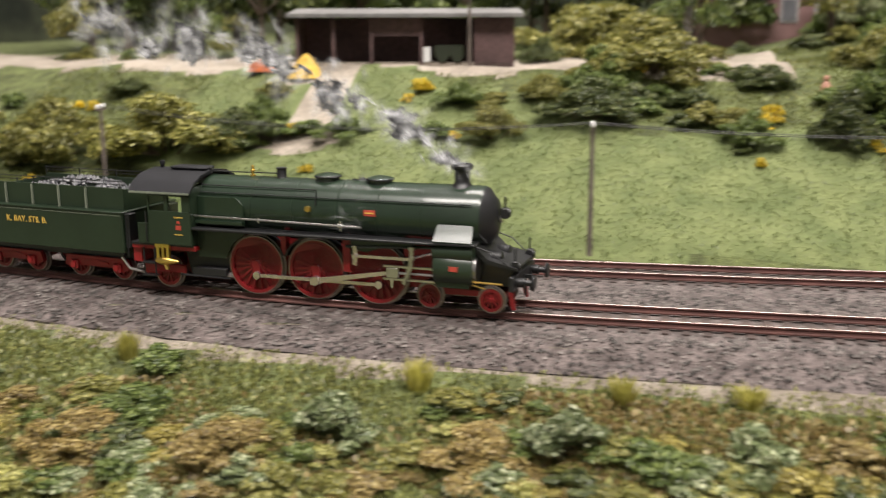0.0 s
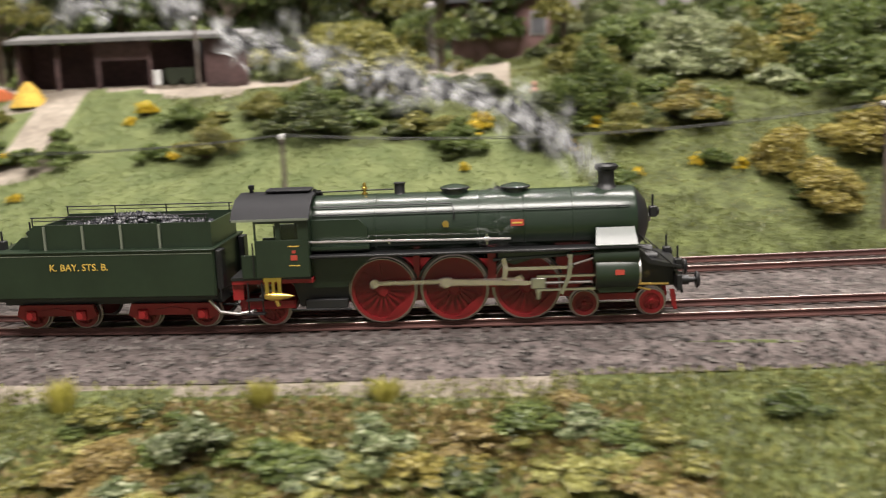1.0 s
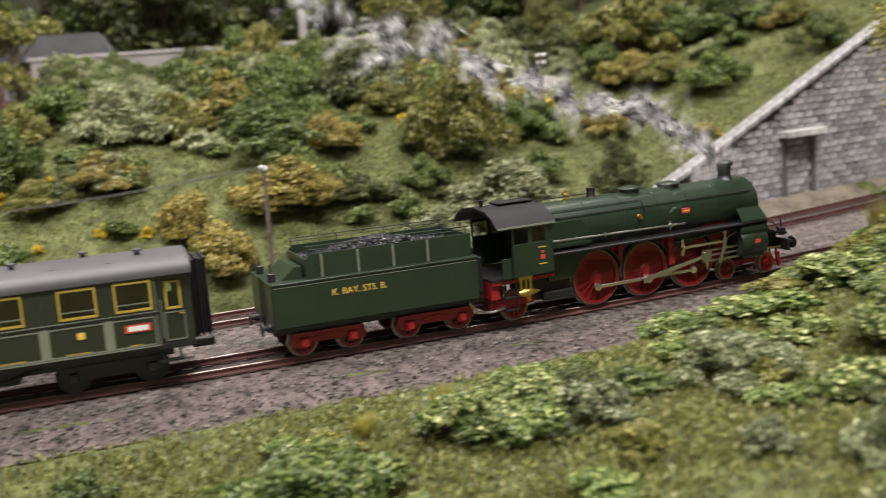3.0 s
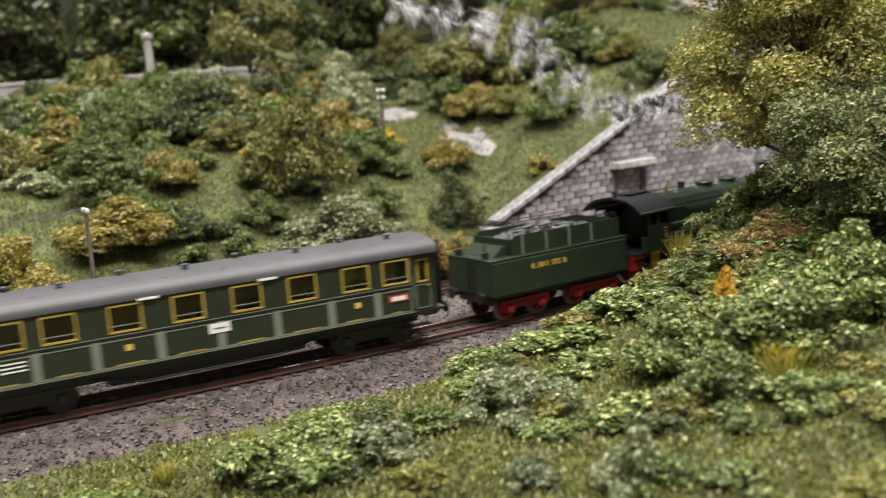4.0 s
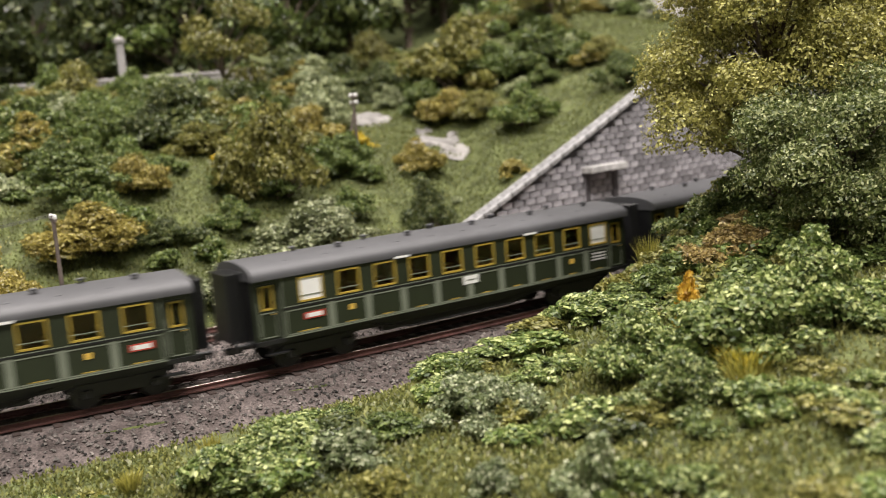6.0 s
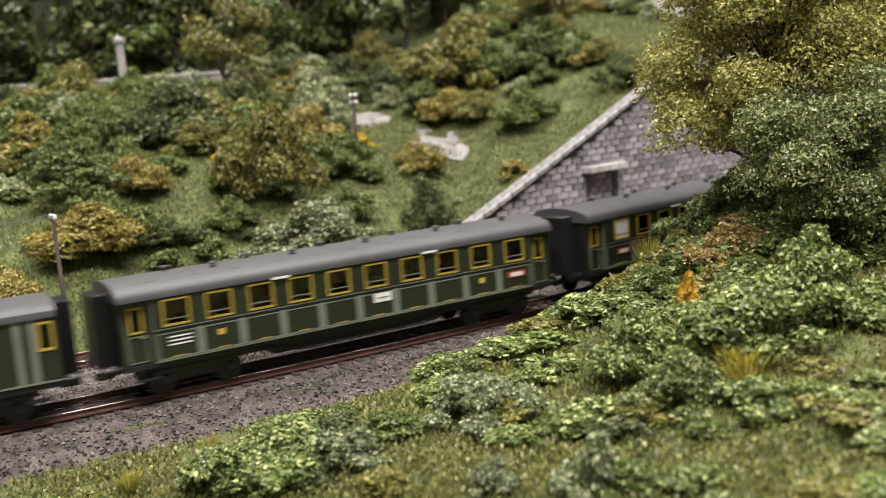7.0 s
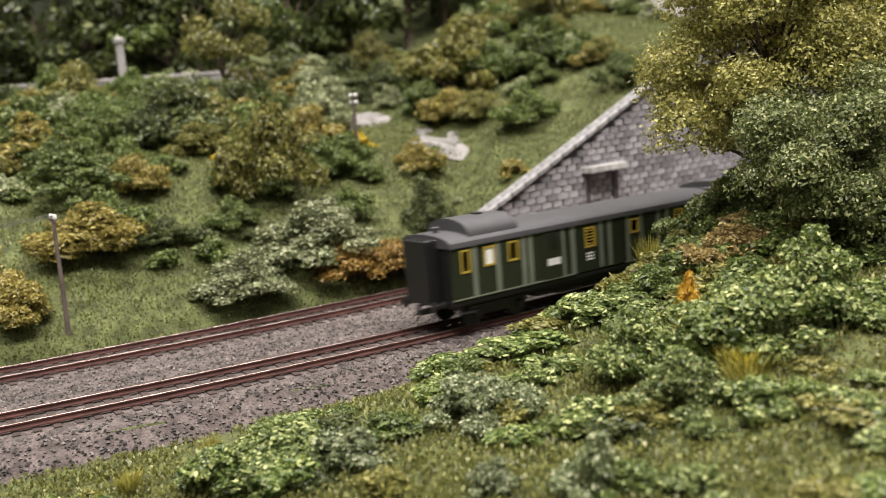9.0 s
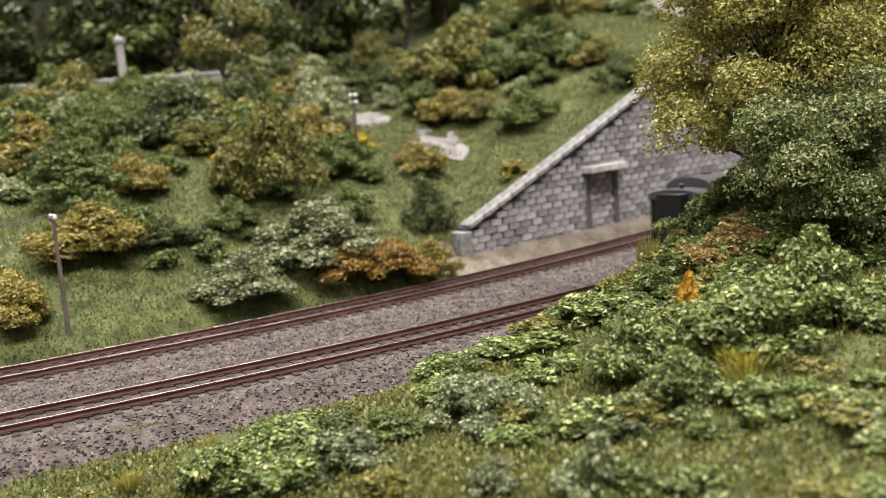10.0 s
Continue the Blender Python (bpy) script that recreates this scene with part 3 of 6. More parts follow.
    # chimney, domes, valves
    part("chimney", Shape().lathe([(0.42, 3.42), (0.34, 3.52), (0.25, 3.60), (0.225, 3.70), (0.235, 4.0), (0.30, 4.03), (0.33, 4.08), (0.33, 4.14), (0.29, 4.19), (0.20, 4.19), (0.18, 3.7)], 32, (4.36, 0, 0)), black_paint, lo, "black chimney with a rounded rim")
    for x, z in ((0.08, 3.77), (1.79, 3.75)):
        dm = part("dome", Shape().lathe([(0.40, 3.42), (0.36, 3.5), (0.37, z - 0.14), (0.40, z - 0.12), (0.41, z - 0.09), (0.36, z - 0.06), (0.1, z), (0.0, z)], 32, (x, 0, 0)), loco_green, lo)
        part("dome_lid", Shape().lathe([(0.37, z - 0.145), (0.425, z - 0.13), (0.425, z - 0.095), (0.40, z - 0.08)], 32, (x, 0, 0)), black_paint, dm)
    part("safety_valve", Shape().lathe([(0.20, 3.5), (0.17, 3.55), (0.15, 3.58), (0.15, 3.82), (0.17, 3.83), (0.17, 3.86), (0.12, 3.87), (0.0, 3.87)], 18, (-1.49, 0, 0)), black_paint, lo)
    part("bell", Shape().lathe([(0.09, 3.52), (0.09, 3.60), (0.045, 3.62), (0.045, 3.70), (0.09, 3.72), (0.08, 3.76), (0.045, 3.78), (0.05, 3.86), (0.03, 3.9), (0.0, 3.9)], 14, (-2.49, 0, 0)), brass, lo, "small polished brass whistle")
    part("top_rail", Shape().rod((-3.9, 0, 3.66), (-1.65, 0, 3.68), 0.02).rod((-3.9, -0.14, 3.6), (-3.9, -0.14, 3.78), 0.05), black_paint, lo)
    # headlamp and front ladder
    part("head_lamp", Shape().box(5.55, 5.78, -0.14, 0.14, 2.65, 2.95, 0.04).rod((5.66, 0, 2.95), (5.66, 0, 3.28), 0.03).lathe([(0.0, 5.78), (0.12, 5.78), (0.1, 5.83), (0.0, 5.84)], 14, (0, 0, 2.8), "x"), black_paint, lo, "black lamp on the smokebox door")
    part("front_platform", Shape().prism([(5.0, 1.95), (5.12, 1.95), (5.45, 1.62), (6.3, 1.42), (6.3, 1.36), (5.4, 1.5), (5.0, 1.85)], -1.1, 1.1), black_paint, lo)
    part("front_valve_gear", Shape().lathe([(0.0, 5.05), (0.22, 5.05), (0.22, 5.7), (0.12, 5.75), (0.0, 5.75)], 16, (0, -0.45, 1.55), "x").lathe([(0.0, 5.05), (0.22, 5.05), (0.22, 5.7), (0.12, 5.75), (0.0, 5.75)], 16, (0, 0.45, 1.55), "x").lathe([(0.0, 5.05), (0.3, 5.05), (0.3, 5.6), (0.0, 5.65)], 16, (0, 0, 1.2), "x"), black_paint, lo)
    part("buffer_beam", Shape().box(6.12, 6.26, -1.3, 1.3, 0.78, 1.2, 0.02), black_paint, lo)
    part("coupling_hook", Shape().box(6.26, 6.5, -0.05, 0.05, 0.92, 1.02).rod((6.45, 0, 0.95), (6.45, 0, 0.55), 0.04).rod((6.35, -0.4, 1.0), (6.42, -0.4, 0.5), 0.04).rod((6.35, 0.4, 1.0), (6.42, 0.4, 0.5), 0.04), black_paint, lo)
    part("front_handrail", Shape().pipe([(5.1, -1.2, 2.0), (5.6, -1.15, 1.85), (6.0, -1.1, 1.5)], 0.02).pipe([(5.1, 1.2, 2.0), (5.6, 1.15, 1.85), (6.0, 1.1, 1.5)], 0.02).rod((5.15, -0.9, 2.3), (5.35, -0.85, 2.05), 0.03), black_paint, lo)
    part("rail_guard", Shape().prism([(6.0, 0.7), (6.14, 0.7), (6.2, 0.15), (6.12, 0.13), (6.05, 0.3)], -0.85, -0.75).prism([(6.0, 0.7), (6.14, 0.7), (6.2, 0.15), (6.12, 0.13), (6.05, 0.3)], 0.75, 0.85), frame_red, lo)
    # frames
    fr = Shape()
    for y in (-0.62, 0.55):
        fr.prism([(-3.2, 0.55), (3.2, 0.55), (3.6, 0.9), (4.9, 0.95), (4.9, 1.5), (-3.2, 1.9)], y, y + 0.07)
    part("main_frame", fr, frame_red, lo)
    part("front_frame", Shape().prism([(4.9, 0.75), (6.15, 0.8), (6.15, 1.45), (4.9, 1.8)], -0.7, 0.7), black_paint, lo)
    part("rear_frame", Shape().box(-6.2, -3.9, -1.28, 1.28, 1.30, 1.44, 0.02).box(-6.2, -5.9, -1.2, 1.2, 0.85, 1.3), frame_red, lo)
    part("firebox_bottom", Shape().prism([(-4.6, 1.3), (-2.95, 1.98), (-2.9, 0.7), (-3.3, 0.45), (-4.4, 0.5)], -0.75, 0.75).box(-4.2, -3.0, -1.05, -0.85, 0.5, 0.75, 0.03).rod((-4.6, -1.1, 0.5), (-2.9, -1.0, 0.45), 0.03), black_paint, lo)
    part("front_truck", Shape().prism([(3.2, 0.42), (5.9, 0.42), (5.9, 0.6), (3.2, 0.6)], -0.68, 0.68), frame_red, lo)
    part("rear_truck", Shape().box(-5.9, -4.5, -0.95, -0.85, 0.5, 0.75, 0.03).box(-5.9, -4.5, 0.85, 0.95, 0.5, 0.75, 0.03).box(-6.1, -5.5, -0.9, 0.9, 0.35, 0.8, 0.05), frame_red, lo)
    for x in (-2.02, 0.0, 2.02):
        SPIN.extend(wheelset(lo, x, WHEEL_R, 17, 0.84, "driving_wheel", True))
    for x in (3.62, 5.49):
        SPIN.extend(wheelset(lo, x, 0.38, 9, 0.80, "leading_wheel"))
    SPIN.extend(wheelset(lo, -5.18, 0.48, 10, 0.80, "trailing_wheel"))
    return lo


def build_rods(lo):
    """Coupling rod, connecting rod and crosshead on each side; returned with their side."""
    rods = []
    for s in (-1, 1):
        sh = Shape().box(-2.02, 2.02, -0.025, 0.025, -0.06, 0.06, 0.02)
        for x in (-2.02, 0.0, 2.02):
            sh.lathe([(0.0, -0.07), (0.12, -0.07), (0.13, -0.05), (0.13, 0.05), (0.0, 0.05)], 14, (x, 0, 0), "y")
        coup = part("coupling_rod", sh, rod_steel, lo, "polished steel coupling rod")
        sh = Shape().prism([(0, -0.085), (2.55, -0.055), (2.55, 0.055), (0, 0.085)], -0.03, 0.03)
        sh.lathe([(0.0, -0.09), (0.14, -0.09), (0.15, 0.05), (0.0, 0.05)], 14, (0, 0, 0), "y").box(-0.2, 0.16, -0.05, 0.05, -0.12, 0.12, 0.03)
        sh.lathe([(0.0, -0.08), (0.11, -0.08), (0.11, 0.05), (0.0, 0.05)], 12, (2.55, 0, 0), "y")
        main = part("connecting_rod", sh, rod_steel, lo, "polished steel connecting rod")
        sh = Shape().box(-0.2, 0.2, -0.07, 0.07, -0.15, 0.15, 0.03).rod((0.2, 0, 0), (1.45, 0, 0), 0.04).prism([(-0.08, -0.15), (0.06, -0.15), (0.02, -0.45), (-0.04, -0.45)], -0.07, -0.03)
        cross = part("crosshead", sh, bright_steel, lo, "bright crosshead with its piston rod")
        rods.append((s, coup, main, cross))
    return rods


def lined_text(parent, words, x, y, z, size, side):
    ob = part("lettering", text_mesh("lettering", words, size, gold_paint), None, parent, "gold painted lettering", at=pose(x * K, y * K, z * K, 0, 0, 0 if side < 0 else 180))
    return ob


def build_tender():
    te = thing("tender", None, None, "dark green riveted tender with gold lettering, loaded with coal", "tender")
    part("tank", Shape().box(-3.38, 3.2, -1.42, 1.42, 1.02, 2.34, 0.05), cab_green, te, "dark green water tank")
    part("tank_edge", Shape().box(-3.40, 3.22, -1.45, 1.45, 2.32, 2.37, 0.03), cab_green, te)
    bunker = Shape()
    for s in (-1, 1):
        bunker.prism([(-2.25, 2.24), (3.1, 2.24), (3.1, 3.08), (-2.05, 3.08), (-2.25, 2.9)], s * 1.12 - 0.03, s * 1.12 + 0.03)
    bunker.box(-2.25, -2.18, -1.12, 1.12, 2.24, 2.95).box(3.04, 3.1, -1.12, 1.12, 2.24, 3.05)
    bk = part("coal_bunker", bunker, cab_green, te)
    part("bunker_floor", Shape().box(-2.2, 3.05, -1.1, 1.1, 2.24, 2.72), black_paint, te)
    for s in (-1, 1):
        # ribs in the pale lining tone, which paints their highlights
        for x in (-1.75, -0.62, 0.5, 1.62):
            part("rib", Shape().prism([(x - 0.03, 2.26), (x + 0.03, 2.26), (x + 0.03, 3.05), (x - 0.03, 3.05)], s * 1.14, s * 1.21), lining_and_highlight, bk)
        rl = Shape().rod((-2.15, s * 1.1, 3.3), (3.05, s * 1.1, 3.3), 0.018).rod((-2.15, s * 1.1, 3.2), (3.05, s * 1.1, 3.2), 0.012)
        for x in (-2.1, -0.6, 1.0, 2.95):
            rl.rod((x, s * 1.1, 3.05), (x, s * 1.1, 3.31), 0.02)
        part("top_rail", rl, black_paint, te)
        lined_text(te, "K. BAY. STS. B.", -0.72, s * 1.425, 1.90, 0.275, s)
        part("rivet_line", Shape().prism([(-3.33, 2.24), (3.15, 2.24), (3.15, 2.255), (-3.33, 2.255)], s * 1.415, s * 1.43), lining_and_highlight, te)
    coal = Shape()
    rng = np.random.default_rng(5)
    for _ in range(520):
        x, y = rng.uniform(-2.1, 2.9), rng.uniform(-1.02, 1.02)
        z = 2.74 + 0.42 * math.exp(-((x - 0.4) / 1.5) ** 2) * (1 - (y / 1.3) ** 2)
        r = rng.uniform(0.06, 0.14)
        pts = [(x + r * rng.uniform(0.6, 1.1) * a, y + r * rng.uniform(0.6, 1.1) * b, z + r * rng.uniform(0.6, 1.1) * c) for a, b, c in ((1, 0, 0), (-1, 0, 0), (0, 1, 0), (0, -1, 0), (0, 0, 1), (0, 0, -1))]
        coal.add(pts, [(0, 2, 4), (2, 1, 4), (1, 3, 4), (3, 0, 4), (2, 0, 5), (1, 2, 5), (3, 1, 5), (0, 3, 5)])
    part("coal", coal, coal_black, te, "heap of glossy black coal lumps", smooth=0)
    # rear deck and its fittings
    part("rear_deck_box", Shape().prism([(-3.1, 2.25), (-2.3, 2.25), (-2.3, 2.72), (-2.55, 2.72)], -0.95, 0.95), cab_green, te)
    part("rear_lamp", Shape().box(-3.32, -3.1, -0.95, -0.7, 2.35, 2.62, 0.04).rod((-3.22, -0.82, 2.6), (-3.22, -0.82, 2.9), 0.03), black_paint, te)
    part("rear_lamp", Shape().box(-3.32, -3.1, 0.7, 0.95, 2.35, 2.62, 0.04).rod((-3.22, 0.82, 2.6), (-3.22, 0.82, 2.9), 0.03), black_paint, te)
    part("rear_ladder", Shape().rod((-3.42, -0.3, 1.0), (-3.42, -0.3, 2.4), 0.02).rod((-3.42, 0.0, 1.0), (-3.42, 0.0, 2.4), 0.02), black_paint, te)
    for s in (-1, 1):
        part("buffer", Shape().lathe([(0.13, -3.35), (0.13, -3.5), (0.07, -3.51), (0.07, -3.62), (0.22, -3.62), (0.22, -3.67), (0.0, -3.69)], 16, (0, s * 0.88, 1.0), "x"), black_paint, te)
        part("front_gate", Shape().box(3.2, 3.38, min(s * 0.9, s * 1.3), max(s * 0.9, s * 1.3), 1.2, 2.3, 0.03).rod((3.3, s * 1.3, 0.9), (3.3, s * 1.3, 2.2), 0.025), black_paint, te)
    part("chassis", Shape().box(-3.3, 3.2, -0.9, 0.9, 0.72, 1.03), black_paint, te)
    for s in (-1, 1):
        part("sole_bar", Shape().box(-3.3, 3.15, min(s * 1.2, s * 1.36), max(s * 1.2, s * 1.36), 0.92, 1.03), black_paint, te)
        part("feed_pipe", Shape().pipe([(2.9, s * 1.15, 0.85), (3.2, s * 1.15, 0.5), (3.7, s * 1.1, 0.42), (4.2, s * 1.05, 0.5)], 0.05), bright_steel, te, "bright water feed pipe")
    part("drawbar", Shape().box(3.1, 4.3, -0.2, 0.2, 0.75, 0.85).rod((3.1, -0.6, 0.6), (4.2, -0.6, 0.55), 0.04), black_paint, te)
    for x0, x1 in ((-2.45, -0.95), (0.9, 2.65)):
        bg = part("bogie", Shape().box(x0 - 0.1, x1 + 0.1, -0.7, 0.7, 0.42, 0.7, 0.03), frame_red, te, "red tender bogie")
        for s in (-1, 1):
            out = [(x0 - 0.45, 0.42), (x0 - 0.35, 0.75), (x1 + 0.35, 0.75), (x1 + 0.45, 0.42), (x1 + 0.2, 0.30), (x1 - 0.15, 0.42), (x0 + 0.15, 0.42), (x0 - 0.2, 0.30)]
            part("bogie_side", Shape().prism(out, s * 1.02 - 0.05, s * 1.02 + 0.05), frame_red, bg)
            for x in (x0, x1):
                part("axle_box", Shape().box(x - 0.15, x + 0.15, s * 1.1 - 0.08, s * 1.1 + 0.08, 0.30, 0.60, 0.05).lathe([(0.0, -0.1), (0.1, -0.1), (0.1, 0.1), (0.0, 0.1)], 12, (x, s * 1.12, 0.45), "y"), frame_red, bg)
            xm = (x0 + x1) / 2
            part("leaf_spring", Shape().prism([(xm - 0.5, 0.52), (xm, 0.44), (xm + 0.5, 0.52), (xm + 0.5, 0.58), (xm, 0.66), (xm - 0.5, 0.58)], s * 1.07 - 0.04, s * 1.07 + 0.04), frame_red, bg)
        for x in (x0, x1):
            SPIN.extend(wheelset(te, x, 0.44, 8, 0.80, "tender_wheel"))
    return te


def side_wall(x0, x1, z0, z1, holes, y, t):
    """One skin with openings (xa, xb, za, zb) right through it."""
    ya, yb = min(y, y - math.copysign(t, y)), max(y, y - math.copysign(t, y))
    xs = sorted({x0, x1, *(h[0] for h in holes), *(h[1] for h in holes)})
    zs = sorted({z0, z1, *(h[2] for h in holes), *(h[3] for h in holes)})
    nx, nz = len(xs), len(zs)

    def solid(i, j):
        if not (0 <= i < nx - 1 and 0 <= j < nz - 1):
            return False
        cx, cz = (xs[i] + xs[i + 1]) / 2, (zs[j] + zs[j + 1]) / 2
        return not any(h[0] < cx < h[1] and h[2] < cz < h[3] for h in holes)

    def at(i, j, back):
        return (j * nx + i) * 2 + back

    fs = []
    for i in range(nx - 1):
        for j in range(nz - 1):
            if not solid(i, j):
                continue
            q = ((i, j), (i + 1, j), (i + 1, j + 1), (i, j + 1))
            fs += [tuple(at(*p, 0) for p in q), tuple(at(*p, 1) for p in q[::-1])]
            for (di, dj), p, r in (((0, -1), q[0], q[1]), ((1, 0), q[1], q[2]), ((0, 1), q[2], q[3]), ((-1, 0), q[3], q[0])):
                if not solid(i + di, j + dj):
                    fs.append((at(*p, 0), at(*p, 1), at(*r, 1), at(*r, 0)))
    used = sorted({k for f in fs for k in f})
    index = {k: n for n, k in enumerate(used)}
    pts = [(x, yy, z) for z in zs for x in xs for yy in (ya, yb)]
    return Shape().add([pts[k] for k in used], [tuple(index[k] for k in f) for f in fs])


def frame_shape(xa, xb, za, zb, y, w, t):
    ya, yb = y - t, y + t
    return Shape().box(xa - w, xa, ya, yb, za - w, zb + w).box(xb, xb + w, ya, yb, za - w, zb + w).box(xa, xb, ya, yb, za - w, za).box(xa, xb, ya, yb, zb, zb + w)


ROOF_LOW, ROOF_TOP = 3.16, 3.62


def roof_outline(w, low, top, t=0.06):
    up = [(w * math.sin(radians(a)), low + (top - low) * (math.cos(radians(a)) ** 0.75 if a not in (-90, 90) else 0)) for a in range(-90, 91, 12)]
    up = [(-w, low - 0.07)] + up + [(w, low - 0.07)]
    return up


def coach_ends(co, half):
    """Bellows, buffers, couplings, bogies and underframe that all coaches share."""
    for e in (-1, 1):
        bel = Shape()
        for k in range(5):
            x = e * (half + 0.04 + k * 0.11)
            g = 0.0 if k % 2 else 0.05
            bel.box(min(x, x + e * 0.09), max(x, x + e * 0.09), -0.62 - g, 0.62 + g, 1.1 - g, 3.3 + g, 0.03)
        part("bellows", bel, black_paint, co, "black folded gangway bellows")
        part("end_wall", Shape().box(min(e * (half - 0.06), e * half), max(e * (half - 0.06), e * half), -1.26, 1.26, 1.12, 3.2, 0.02), black_paint, co)
        for s in (-1, 1):
            part("buffer", Shape().lathe([(0.12, e * half), (0.12, e * (half + 0.25)), (0.06, e * (half + 0.26)), (0.06, e * (half + 0.5)), (0.2, e * (half + 0.5)), (0.2, e * (half + 0.56)), (0.0, e * (half + 0.58))], 14, (0, s * 0.88, 1.0), "x"), black_paint, co)
            part("step", Shape().box(e * (half - 0.7) - 0.35, e * (half - 0.7) + 0.35, s * 1.3 - 0.12, s * 1.3 + 0.12, 0.62, 0.67).rod((e * (half - 0.95), s * 1.3, 0.65), (e * (half - 0.95), s * 1.25, 1.12), 0.03).rod((e * (half - 0.45), s * 1.3, 0.65), (e * (half - 0.45), s * 1.25, 1.12), 0.03), black_paint, co)
        part("coupler", Shape().box(min(e * half, e * (half + 0.6)), max(e * half, e * (half + 0.6)), -0.15, 0.15, 0.62, 0.78).rod((e * (half + 0.1), 0.35, 1.0), (e * (half + 0.5), 0.35, 0.55), 0.05), black_paint, co)
        xb = e * (half - 2.3)
        bg = part("bogie", Shape().box(xb - 1.3, xb + 1.3, -0.7, 0.7, 0.5, 0.85, 0.03), black_paint, co, "black coach bogie")
        for s in (-1, 1):
            part("bogie_side", Shape().prism([(xb - 1.5, 0.55), (xb - 1.3, 0.78), (xb + 1.3, 0.78), (xb + 1.5, 0.55), (xb + 1.2, 0.38), (xb - 1.2, 0.38)], s * 0.98 - 0.05, s * 0.98 + 0.05), black_paint, bg)
            for dx in (-1.05, 1.05):
                part("axle_box", Shape().box(xb + dx - 0.13, xb + dx + 0.13, s * 1.08 - 0.07, s * 1.08 + 0.07, 0.36, 0.62, 0.04), black_paint, bg)
                part("wheel", Shape().lathe([(0.0, -0.06), (0.38, -0.06), (0.46, -0.05), (0.46, 0.05), (0.5, 0.06), (0.5, 0.1), (0.0, 0.1)], 24, (xb + dx, s * 0.8, 0.46), "y"), black_paint, bg)
    part("underframe", Shape().box(-half, half, -1.25, 1.25, 0.95, 1.12).box(-half * 0.4, half * 0.4, -0.9, 0.9, 0.5, 0.95, 0.05), black_paint, co)
    for s in (-1, 1):
        part("truss_rod", Shape().pipe([(-half * 0.5, s * 1.15, 0.95), (-half * 0.28, s * 1.15, 0.55), (half * 0.28, s * 1.15, 0.55), (half * 0.5, s * 1.15, 0.95)], 0.035), black_paint, co)
        part("sole_bar", Shape().box(-half, half, min(s * 1.28, s * 1.38), max(s * 1.28, s * 1.38), 0.98, 1.12), black_paint, co)


